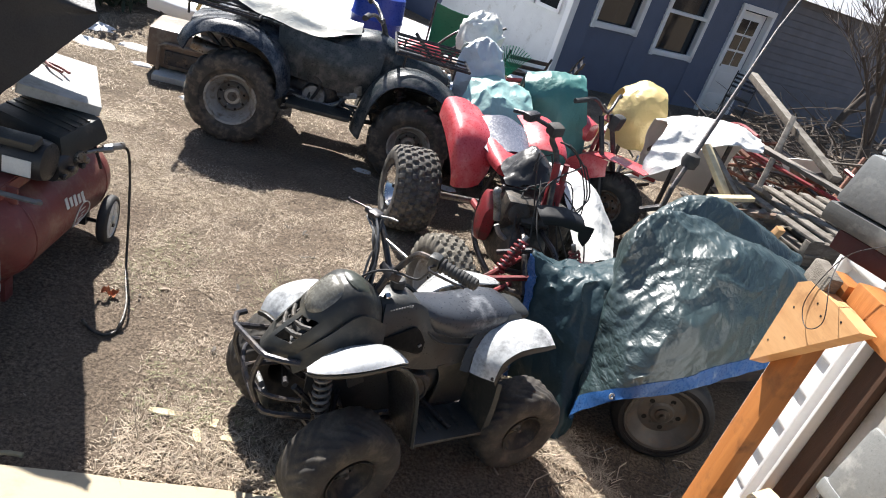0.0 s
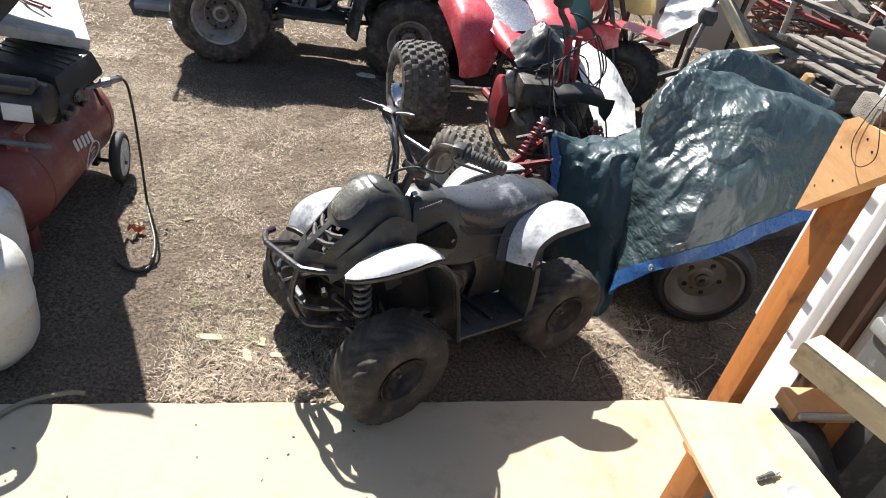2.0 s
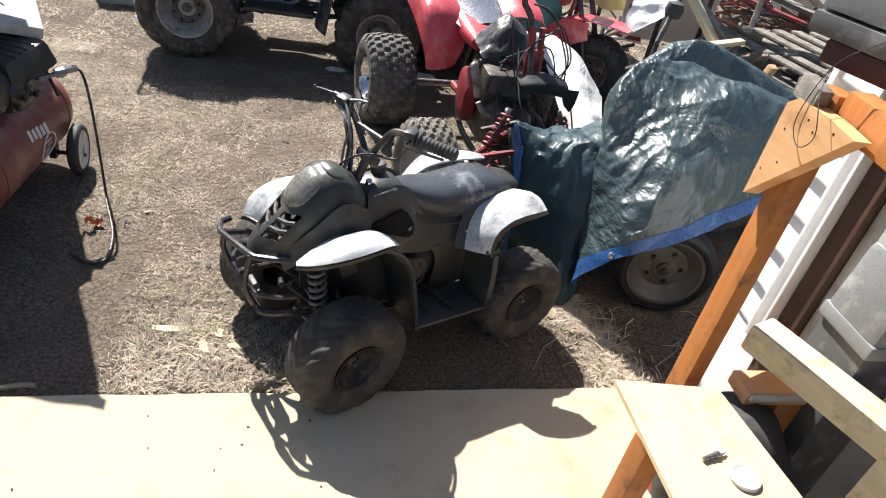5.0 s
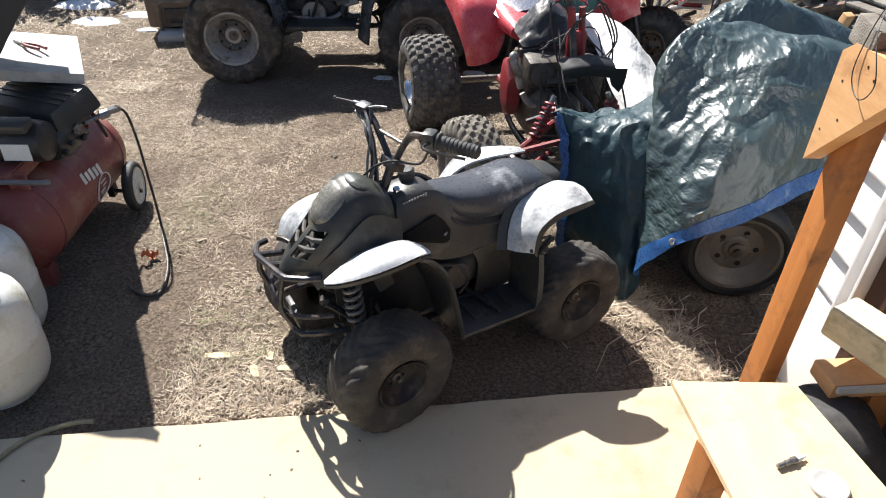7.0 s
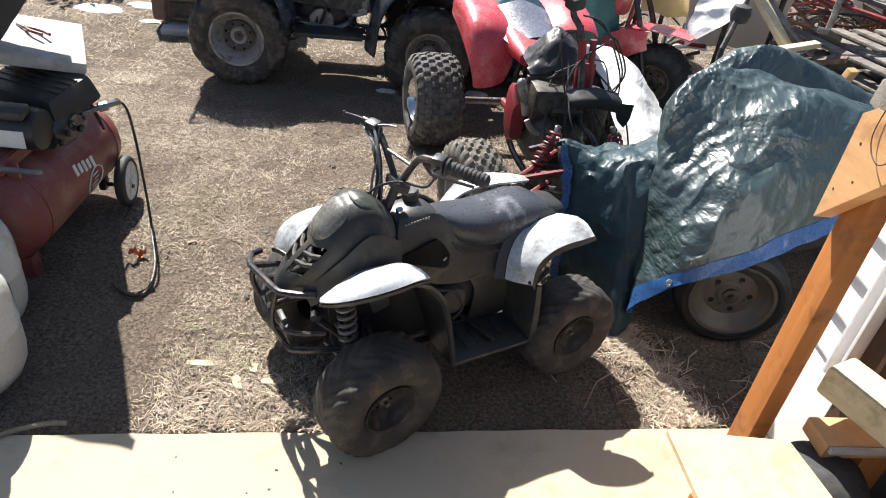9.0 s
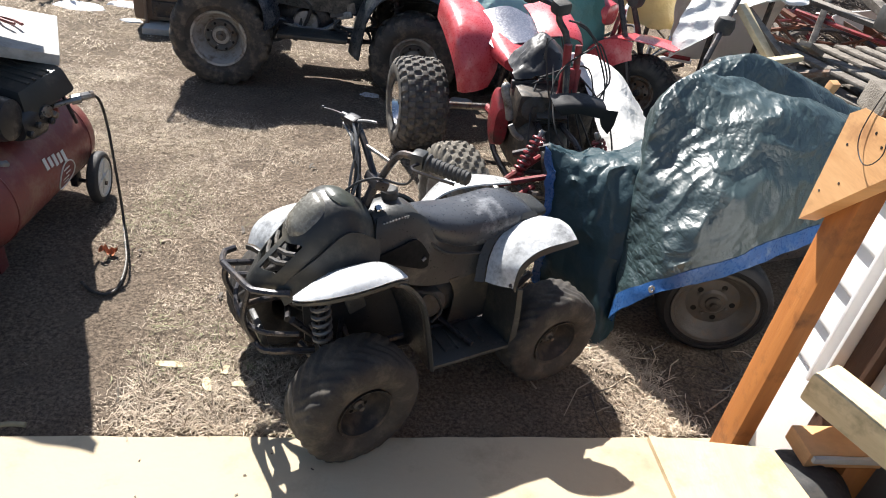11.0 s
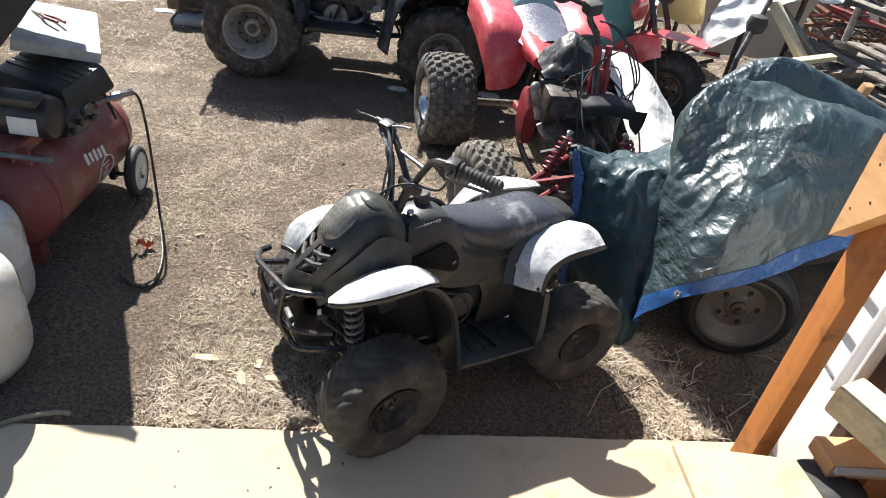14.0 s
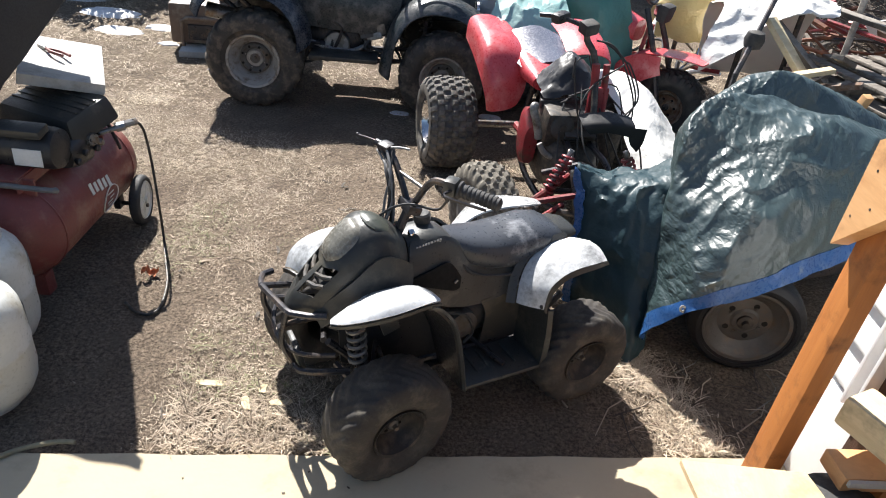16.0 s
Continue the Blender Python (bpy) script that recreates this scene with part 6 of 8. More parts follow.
    for s in (-1, 1):
        bm = B()
        sheet(bm, net([[(-0.36, s * 0.2, 0.52), (0.0, s * 0.235, 0.5), (0.3, s * 0.2, 0.48)], [(-0.38, s * 0.22, 0.68), (0.0, s * 0.25, 0.66), (0.34, s * 0.22, 0.64)], [(-0.4, s * 0.19, 0.84), (0.0, s * 0.21, 0.82), (0.36, s * 0.18, 0.84)]]), 12, 10, 0.01)
        bmesh.ops.recalc_face_normals(bm, faces=bm.faces)
        part("side_panel", bm, "green_black", q, "dark dusty side panel")
    bm = B()
    for s in (-1, 1):
        tube(bm, [(0.85, s * 0.12, 0.5), (0.6, s * 0.14, 0.34), (0.2, s * 0.15, 0.29), (-0.3, s * 0.15, 0.3), (-0.6, s * 0.13, 0.42), (-0.9, s * 0.12, 0.66)], 0.018, 8, True, 4)
        tube(bm, [(0.8, s * 0.1, 0.62), (0.1, s * 0.13, 0.58), (-0.8, s * 0.13, 0.7)], 0.016, 8)
    part("frame", bm, "steel_black", q)
    bm = B()
    tube(bm, [(0.05, -0.14, 0.52), (0.12, -0.2, 0.42), (-0.05, -0.22, 0.36), (-0.4, -0.2, 0.45), (-0.55, -0.2, 0.5)], 0.018, 8, True)
    tube(bm, [(-0.55, -0.2, 0.5), (-0.95, -0.2, 0.56)], 0.05, 14)
    part("exhaust", bm, "steel", q, "rusty steel exhaust")
    bm = B()
    tube(bm, [(-0.61, -0.34, R), (-0.61, 0.34, R)], 0.03, 10)
    tube(bm, [(0.61, -0.34, R), (0.61, 0.34, R)], 0.024, 10)
    part("axle", bm, "steel_black", q)
    # bars
    bm = B()
    tube(bm, [(0.16, -0.4, 1.08), (0.22, -0.22, 1.08), (0.28, -0.08, 1.02), (0.28, 0.08, 1.02), (0.22, 0.22, 1.08), (0.16, 0.4, 1.08)], 0.013, 8, True, 5)
    tube(bm, [(0.5, 0, 0.6), (0.28, 0, 1.03)], 0.02)
    part("handlebar", bm, "steel_black", q)
    for s in (-1, 1):
        bm = B()
        tube(bm, [(0.175, s * 0.3, 1.08), (0.155, s * 0.43, 1.08)], 0.02, 10)
        part("grip", bm, "rubber_black", q)
    return q


large_quad()


# ---- the stripped red quad ----
def red_quad():
    q = thing("red_sport_quad", pose(0.85, 3.36, 0, 0, 0, -80), "half-stripped red sport quad bike with knobbly tyres", "quad bike")
    wheel(q, (-0.54, -0.54, 0.262), 0.262, 0.29, 0.13, -1, "block", "rubber", "chrome", 0.3, steer=4)
    wheel(q, (-0.54, 0.54, 0.262), 0.262, 0.29, 0.13, 1, "block", "rubber_black", "chrome", 0.3)
    wheel(q, (0.56, -0.52, 0.25), 0.25, 0.18, 0.13, -1, "block", "rubber_tan", "rim_pale", 0.4, steer=14)
    wheel(q, (0.56, 0.5, 0.25), 0.25, 0.18, 0.13, 1, "block", "rubber_dusty", "rim_pale", 0.4, steer=14)
    bm = B()
    tube(bm, [(-0.54, -0.46, 0.262), (-0.54, 0.46, 0.262)], 0.022, 10)
    part("rear_axle", bm, "steel", q)
    # rear plastics: a flap over the wheel and the seat hump
    for s in (-1, 1):
        bm = B()
        fn = net([[(-0.8, s * 0.14, 0.86), (-0.78, s * 0.26, 0.9), (-0.76, s * 0.37, 0.88), (-0.74, s * 0.39, 0.77)],
                  [(-0.58, s * 0.13, 0.85), (-0.56, s * 0.25, 0.89), (-0.54, s * 0.365, 0.865), (-0.52, s * 0.38, 0.73)],
                  [(-0.38, s * 0.12, 0.8), (-0.35, s * 0.23, 0.83), (-0.33, s * 0.35, 0.81), (-0.32, s * 0.37, 0.67)],
                  [(-0.27, s * 0.12, 0.66), (-0.25, s * 0.2, 0.68), (-0.23, s * 0.31, 0.66), (-0.24, s * 0.35, 0.59)],
                  [(-0.26, s * 0.16, 0.54), (-0.24, s * 0.22, 0.52), (-0.23, s * 0.3, 0.51), (-0.25, s * 0.33, 0.51)]])
        sheet(bm, fn if s < 0 else (lambda u, v: fn(u * 0.72, v * 0.52)), 18, 18, 0.008)
        bmesh.ops.translate(bm, vec=(0, -0.045, -0.05), verts=bm.verts)
        bmesh.ops.recalc_face_normals(bm, faces=bm.faces)
        part("rear_mudguard", bm, "red", q, "sun-faded red rear mudguard")
    bm = B()
    loft(bm, [(-0.72, 0.12, 0.74, 0.85), (-0.6, 0.16, 0.72, 0.88), (-0.42, 0.17, 0.7, 0.83), (-0.22, 0.14, 0.68, 0.79), (-0.12, 0.11, 0.68, 0.76)], 20, 3)
    bmesh.ops.translate(bm, vec=(0, -0.065, -0.05), verts=bm.verts)
    part("seat", bm, "red", q, "red vinyl seat")
    bm = B()
    sheet(bm, net([[(-0.6, -0.25, 0.79), (-0.6, -0.07, 0.845), (-0.58, 0.08, 0.8)], [(-0.42, -0.26, 0.74), (-0.42, -0.07, 0.795), (-0.4, 0.09, 0.75)], [(-0.24, -0.2, 0.7), (-0.24, -0.05, 0.75), (-0.22, 0.08, 0.71)]]), 12, 14, 0.006)
    bmesh.ops.recalc_face_normals(bm, faces=bm.faces)
    part("seat_patch", bm, "seat_silver", q, "shiny grey patch on the seat")
    bm = B()
    fn = net([[(-0.22, -0.1, 0.7), (-0.22, 0.03, 0.79), (-0.22, 0.17, 0.72)], [(-0.1, -0.155, 0.69), (-0.1, 0.0, 0.835), (-0.1, 0.16, 0.71)], [(0.0, -0.165, 0.675), (0.0, 0.0, 0.805), (0.0, 0.145, 0.69)], [(0.065, -0.165, 0.655), (0.07, 0.0, 0.69), (0.065, 0.145, 0.665)]])
    sheet(bm, crumple(fn, 0.016, 0.1, 1.0, 0.4), 20, 20, 0.004)
    bmesh.ops.recalc_face_normals(bm, faces=bm.faces)
    part("tank_bag", bm, "tank_vinyl", q, "black glossy cover over the tank")
    bm = B()
    box(bm, (0.03, 0.33, 0.045), (0.06, -0.015, 0.635), (2, 0, 0), 0.008)
    part("tank_base", bm, "tank_vinyl", q, "black seat base strip")
    bm = B()
    box(bm, (0.2, 0.24, 0.19), (0.1, -0.05, 0.545), (0, 6, 0), 0.03)
    part("cylinder_block", bm, "grimy_black", q, "grimy black cylinder block")
    bm = B()
    box(bm, (0.2, 0.17, 0.3), (0.08, 0.17, 0.44), (0, 4, 0), 0.04)
    part("air_box", bm, "grimy_black", q, "grimy black air box")
    bm = B()
    lathe(bm, [(0.062, 0.0), (0.062, 0.02), (0.05, 0.03), (0.02, 0.032), (0.018, 0.04), (0.006, 0.042)], 20, pose(0.19, -0.09, 0.56, 0, 84, 0))
    part("cylinder_cover", bm, "engine_grey", q)
    for y0, y1, r in ((0.02, 0.055, 0.02), (0.075, 0.1, 0.017)):
        bm = B()
        tube(bm, [(0.19, y0, 0.885), (0.2, (y0 + y1) / 2, 0.74), (0.23, y1, 0.57)], r, 10, True, 5)
        part("front_frame", bm, "red_steel", q, "red painted front frame tube")
    bm = B()
    box(bm, (0.03, 0.1, 0.17), (0.205, 0.06, 0.69), (0, -6, 0), 0.01)
    part("frame_plate", bm, "red_steel", q)
    # frame
    bm = B()
    for s in (-1, 1):
        tube(bm, [(0.62, s * 0.09, 0.3), (0.3, s * 0.14, 0.18), (-0.2, s * 0.14, 0.18), (-0.34, s * 0.12, 0.4), (-0.3, s * 0.1, 0.66)], 0.017, 8, True, 4)
        tube(bm, [(0.62, s * 0.09, 0.3), (0.44, s * 0.09, 0.46), (0.2, s * 0.06, 0.5), (-0.3, s * 0.09, 0.6)], 0.015, 8, True, 4)
        tube(bm, [(-0.3, s * 0.1, 0.62), (-0.75, s * 0.12, 0.72)], 0.014, 8)
        tube(bm, [(0.44, s * 0.09, 0.46), (0.3, s * 0.13, 0.2)], 0.013, 8)
    part("frame", bm, "steel_black", q, "dark tubular steel frame")
    bm = B()
    for s in (-1, 1):
        tube(bm, [(-0.2, s * 0.1, 0.3), (-0.54, s * 0.1, 0.262)], 0.024, 8)
    part("swing_arm", bm, "red_steel", q)
    # engine
    bm = B()
    loft(bm, [(-0.26, 0.13, 0.22, 0.48), (-0.1, 0.16, 0.18, 0.54), (0.08, 0.17, 0.18, 0.55), (0.2, 0.15, 0.2, 0.5), (0.28, 0.1, 0.24, 0.42)], 18, 3)
    part("engine", bm, "grimy_black", q, "dark greasy engine")
    for k in range(8):
        bm = B()
        box(bm, (0.15, 0.16, 0.008), (0.1 + 0.012 * k, 0, 0.44 + 0.017 * k), (0, 20, 0), 0.002)
        part("cooling_fin", bm, "engine_grey", q)
    bm = B()
    loft(bm, [(-0.07, 0.035, 0.3, 0.56), (0.0, 0.045, 0.27, 0.58), (0.07, 0.035, 0.3, 0.5)], 16, 3)
    ob = part("chain_case", bm, "red_steel", q, "red painted side case")
    ob.location = (0.06, -0.215, 0.025)
    bm = B()
    tube(bm, [(0.17, -0.235, 0.655), (0.19, -0.25, 0.66), (0.2, -0.245, 0.63), (0.2, -0.224, 0.58), (0.2, -0.2, 0.5)], 0.02, 10, True, 6)
    part("exhaust_pipe", bm, "alloy", q, "dull pale exhaust pipe")
    bm = B()
    tube(bm, [(0.2, -0.19, 0.47), (0.21, -0.165, 0.43), (0.22, -0.125, 0.408), (0.22, -0.085, 0.41), (0.22, -0.055, 0.425)], 0.015, 10, True, 6)
    part("exhaust_bend", bm, "alloy", q, "dull pale exhaust bend")
    # exposed front suspension
    for s in (-1, 1):
        bm = B()
        spring(bm, (0.53, s * 0.245, 0.33), (0.5, s * 0.143, 0.545), 0.026, 9, 0.0075)
        part("coil_spring", bm, "red_steel", q, "red coil spring")
        bm = B()
        tube(bm, [(0.535, s * 0.265, 0.29), (0.495, s * 0.13, 0.575)], 0.013)
        part("shock_absorber", bm, "steel", q)
        bm = B()
        for dx in (-0.14, 0.1):
            tube(bm, [(0.56 + dx, s * 0.09, 0.24), (0.6, s * 0.34, 0.2)], 0.016, 8)
            tube(bm, [(0.56 + dx * 0.8, s * 0.1, 0.42), (0.6, s * 0.33, 0.35)], 0.015, 8)
        part("control_arm", bm, "red_steel", q, "red tubular control arm")
        bm = B()
        box(bm, (0.06, 0.05, 0.16), (0.59, s * 0.33, 0.26), (0, 0, 0), 0.01)
        part("knuckle", bm, "steel", q)
    # steering stub and cables
    bm = B()
    tube(bm, [(0.3, 0.03, 0.6), (0.15, 0.03, 0.88), (0.1, -0.015, 0.97), (0.1, -0.02, 1.02)], 0.017, 8, True, 4)
    part("steering_column", bm, "grimy_black", q)
    bm = B()
    box(bm, (0.07, 0.08, 0.06), (0.1, -0.02, 1.03), (8, 10, 20), 0.015)
    part("bar_clamp", bm, "rubber_black", q)
    bm = B()
    box(bm, (0.06, 0.09, 0.05), (0.02, -0.14, 1.05), (10, 0, 30), 0.02)
    tube(bm, [(0.09, -0.03, 1.03), (0.02, -0.14, 1.05), (-0.05, -0.22, 1.04)], 0.012, 8, True, 4)
    part("handlebar_stub", bm, "steel_black", q, "black bar stub with its switch box")
    for k in range(3):
        bm = B()
        d = 0.028 * k
        tube(bm, [(0.13, 0.02 + d, 0.98), (0.15, 0.11 + d, 0.96 - d), (0.15, 0.19 + d * 0.6, 0.86), (0.16, 0.27 + d * 0.4, 0.7), (0.2, 0.27 - d * 2, 0.57)], 0.0045, 6, True, 6)
        part("cable", bm, "rubber_black", q)
    random.seed(11)
    for k in range(12):
        bm = B()
        a = (random.uniform(0.0, 0.2), random.uniform(-0.1, 0.16), random.uniform(0.6, 0.95))
        b = (random.uniform(0.1, 0.5), random.uniform(-0.2, 0.4), random.uniform(0.25, 0.5))
        m1 = [(x + y) / 2 + random.uniform(-0.12, 0.12) for x, y in zip(a, b)]
        m1[2] += 0.05
        tube(bm, [a, m1, b], 0.0045, 6, True, 7)
        part("cable", bm, "rubber_black", q)
    inv = pose(0.85, 3.36, 0, 0, 0, -80).inverted()
    bm = B()
    sheet(bm, crumple(net([[(0.36, -0.08, 0.69), (0.36, 0.05, 0.705), (0.38, 0.17, 0.69)], [(0.45, -0.085, 0.672), (0.45, 0.04, 0.69), (0.45, 0.17, 0.672)], [(0.455, -0.05, 0.635), (0.455, 0.05, 0.65), (0.455, 0.165, 0.625)]]), 0.006, 0.12, 2.0, 0.3), 14, 14, 0.006)
    sheet(bm, net([[(0.44, 0.14, 0.672), (0.44, 0.235, 0.665)], [(0.455, 0.15, 0.62), (0.45, 0.225, 0.6)], [(0.455, 0.165, 0.59), (0.45, 0.205, 0.555)]]), 6, 6, 0.006)
    bmesh.ops.recalc_face_normals(bm, faces=bm.faces)
    part("front_tray", bm, "torn_and_shaded_black", q, "torn black plastic front tray")
    bm = B()
    for a, b in (((0.7, 2.9, 0.42), (0.86, 2.86, 0.5)), ((0.86, 2.86, 0.5), (1.0, 2.9, 0.44)), ((0.74, 2.84, 0.36), (0.98, 2.86, 0.36))):
        tube(bm, [inv @ Vector(a), inv @ Vector(b)], 0.016, 8)
    part("front_bracket", bm, "steel_black", q, "bent dark bracket")
    return q


red_quad()


def red_trike():
    q = thing("red_trike", pose(1.64, 4.7, 0, 0, 0, -38), "red three-wheeler with black front tyre among clutter", "three-wheeler")
    wheel(q, (0.19, 0, 0.245), 0.245, 0.2, 0.12, -1, "block", "rubber_black", "rim_rust", 0.4, steer=6)
    for s in (-1, 1):
        wheel(q, (-0.95, s * 0.38, 0.28), 0.28, 0.26, 0.12, s, "block", "rubber_black", "rim_rust", 0.4)
    bm = fender_mesh([(0.4, 0.61), (0.28, 0.615), (0.12, 0.605), (-0.05, 0.57), (-0.17, 0.47), (-0.2, 0.34)], -0.17, 0.15, 0.05, 0.008)
    part("front_mudguard", bm, "red", q, "red front mudguard")
    bm = B()
    sheet(bm, net([[(-0.2, -0.175, 0.32), (-0.19, -0.18, 0.47), (-0.06, -0.185, 0.575), (0.12, -0.18, 0.6)], [(-0.13, -0.19, 0.28), (-0.08, -0.195, 0.4), (0.0, -0.2, 0.49), (0.13, -0.19, 0.54)], [(-0.08, -0.195, 0.27), (-0.03, -0.2, 0.35), (0.05, -0.205, 0.43), (0.15, -0.195, 0.49)]]), 16, 10, 0.008)
    bmesh.ops.recalc_face_normals(bm, faces=bm.faces)
    part("mudguard_side", bm, "red", q, "deep red side of the mudguard")
    for s in (-1, 1):
        bm = B()
        tube(bm, [(0.15, s * 0.13, 0.29), (0.02, s * 0.11, 0.62), (-0.1, s * 0.09, 0.86)], 0.02, 8)
        part("fork_leg", bm, "steel_black", q)
        bm = B()
        tube(bm, [(-0.16, s * 0.3, 0.97), (-0.2, s * 0.42, 0.95)], 0.019, 8)
        part("grip", bm, "rubber_black", q)
    bm = B()
    tube(bm, [(-0.2, -0.42, 0.95), (-0.14, -0.22, 0.98), (-0.1, 0, 0.88), (-0.14, 0.22, 0.98), (-0.2, 0.42, 0.95)], 0.012, 8, True, 5)
    part("handlebar", bm, "steel_black", q)
    bm = B()
    box(bm, (0.08, 0.14, 0.12), (0.0, 0, 0.84), (0, 10, 0), 0.03)
    part("headlight", bm, "rubber_black", q)
    bm = B()
    loft(bm, [(-0.15, 0.09, 0.62, 0.76), (-0.3, 0.13, 0.6, 0.8), (-0.5, 0.12, 0.6, 0.76)], 18, 3)
    part("fuel_tank", bm, "red", q, "red fuel tank")
    bm = B()
    loft(bm, [(-0.48, 0.11, 0.62, 0.74), (-0.75, 0.14, 0.6, 0.74), (-1.1, 0.14, 0.62, 0.76)], 18, 3)
    part("seat", bm, "rubber_black", q)
    bm = B()
    loft(bm, [(-0.2, 0.1, 0.28, 0.5), (-0.45, 0.13, 0.26, 0.56), (-0.6, 0.1, 0.28, 0.48)], 16, 3)
    part("engine", bm, "steel_black", q)
    bm = B()
    for s in (-1, 1):
        tube(bm, [(-0.08, s * 0.03, 0.74), (-0.15, s * 0.1, 0.3), (-0.6, s * 0.12, 0.26), (-0.95, s * 0.1, 0.3)], 0.015, 8, True, 4)
    part("frame", bm, "red_steel", q)
    return q


red_trike()


# ---- the covered trailer ----
def covered_trailer():
    c = thing("covered_trailer", pose(0, 0, 0), "small trailer under a crumpled green tarp with blue hem", "trailer")
    fn = net([[(1.1, 2.12, 0.08), (1.06, 2.06, 0.16), (1.17, 1.97, 0.36), (1.4, 2.02, 0.43), (1.78, 2.2, 0.49), (2.3, 2.45, 0.52)],
              [(1.13, 2.28, 0.3), (1.1, 2.22, 0.4), (1.22, 2.06, 0.565), (1.42, 2.1, 0.645), (1.73, 2.29, 0.7), (2.25, 2.6, 0.66)],
              [(1.14, 2.42, 0.56), (1.11, 2.37, 0.7), (1.25, 2.33, 0.76), (1.46, 2.37, 0.88), (1.75, 2.5, 0.935), (2.3, 2.75, 0.75)],
              [(1.18, 2.58, 0.62), (1.14, 2.5, 0.87), (1.275, 2.6, 0.97), (1.5, 2.68, 0.965), (1.84, 2.81, 0.88), (2.35, 2.98, 0.74)],
              [(1.24, 2.72, 0.58), (1.2, 2.66, 0.79), (1.36, 2.74, 0.855), (1.58, 2.82, 0.86), (1.92, 2.92, 0.8), (2.38, 3.04, 0.68)],
              [(1.38, 2.94, 0.58), (1.34, 2.88, 0.8), (1.5, 2.95, 0.94), (1.71, 3.0, 0.98), (1.95, 3.06, 0.92), (2.42, 3.16, 0.76)],
              [(1.46, 3.1, 0.4), (1.42, 3.05, 0.56), (1.6, 3.2, 0.68), (1.8, 3.34, 0.76), (2.1, 3.42, 0.74), (2.5, 3.4, 0.6)],
              # hidden last row, dropped near the ground to keep light from beneath
              [(1.52, 3.22, 0.06), (1.5, 3.2, 0.1), (1.7, 3.4, 0.1), (1.95, 3.56, 0.12), (2.25, 3.66, 0.12), (2.66, 3.66, 0.1)]])
    cf = crease(crumple(fn, 0.018, 0.26, 4.0, 0.35))
    bm = B()
    sheet(bm, cf, 210, 210, 0.003)
    bmesh.ops.recalc_face_normals(bm, faces=bm.faces)
    part("tarp", bm, "tarp", c, "crumpled glossy green tarp")
    fl = net([[(0.84, 2.46, 0.01), (0.9, 2.38, 0.01), (0.96, 2.22, 0.01), (1.02, 2.06, 0.01), (1.12, 2.12, 0.03)],
              [(0.81, 2.48, 0.3), (0.87, 2.4, 0.3), (0.94, 2.32, 0.32), (1.01, 2.22, 0.32), (1.12, 2.2, 0.32)],
              [(0.78, 2.55, 0.6), (0.85, 2.49, 0.58), (0.93, 2.43, 0.59), (1.01, 2.38, 0.6), (1.12, 2.38, 0.62)],
              [(0.8, 2.64, 0.61), (0.9, 2.62, 0.58), (1.01, 2.58, 0.6), (1.1, 2.55, 0.63), (1.22, 2.6, 0.68)],
              [(0.86, 2.74, 0.48), (0.95, 2.76, 0.47), (1.06, 2.78, 0.49), (1.16, 2.78, 0.51), (1.28, 2.8, 0.56)],
              # unseen back row, taken down to shade the soil by the trailer
              [(0.9, 2.82, 0.02), (0.98, 2.84, 0.02), (1.08, 2.86, 0.02), (1.18, 2.86, 0.02), (1.3, 2.88, 0.02)]])
    bm = B()
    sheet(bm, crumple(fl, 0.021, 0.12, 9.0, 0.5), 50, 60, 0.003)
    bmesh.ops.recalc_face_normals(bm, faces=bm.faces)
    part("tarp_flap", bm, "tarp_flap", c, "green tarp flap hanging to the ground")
    # blue hem along the lower edge and up the flap's end
    def hem(u, v):
        p = cf(u, v * 0.055)
        return p + Vector((-0.25, -0.9, 0.25)).normalized() * 0.004
    bm = B()
    sheet(bm, hem, 110, 4, 0.004)
    bmesh.ops.recalc_face_normals(bm, faces=bm.faces)
    part("hem", bm, "blue_edge", c, "bright blue reinforced hem")
    cl = crumple(fl, 0.021, 0.12, 9.0, 0.5)
    bm = B()
    sheet(bm, lambda u, v: cl(u * 0.13, v * 0.42) + Vector((-0.012, -0.012, 0.004)), 5, 40, 0.004)
    bmesh.ops.recalc_face_normals(bm, faces=bm.faces)
    part("flap_hem", bm, "blue_edge", c, "blue hem of the flap")
    for u in (0.36,):
        p = cf(u, 0.03)
        bm = B()
        lathe(bm, [(0.006, 0.0), (0.006, 0.005), (0.014, 0.004), (0.014, 0.0)], 16, Matrix.Translation(p + Vector((-0.002, -0.012, 0.003))) @ pose(0, 0, 0, 68, 0, 12), close=True)
        part("grommet", bm, "alloy", c, "alloy grommet")
    # tyre and rim take darker colours for the shade under the tarp
    wheel(c, (1.487, 2.15, 0.226), 0.228, 0.15, 0.158, -1, "none", "torn_and_shaded_black", "rim_trailer_shaded", 0.6, hub="rim_dark", steer=-10, count=5)
    bm = B()
    tube(bm, [(1.475, 2.14, 0.247), (1.72, 3.2, 0.247)], 0.025, 8)
    part("axle", bm, "steel_black", c)
    bm = B()
    box(bm, (1.2, 0.9, 0.1), (1.85, 2.86, 0.36), (0, 0, 22), 0.01)
    part("bed", bm, "steel_black", c)
    return c


covered_trailer()


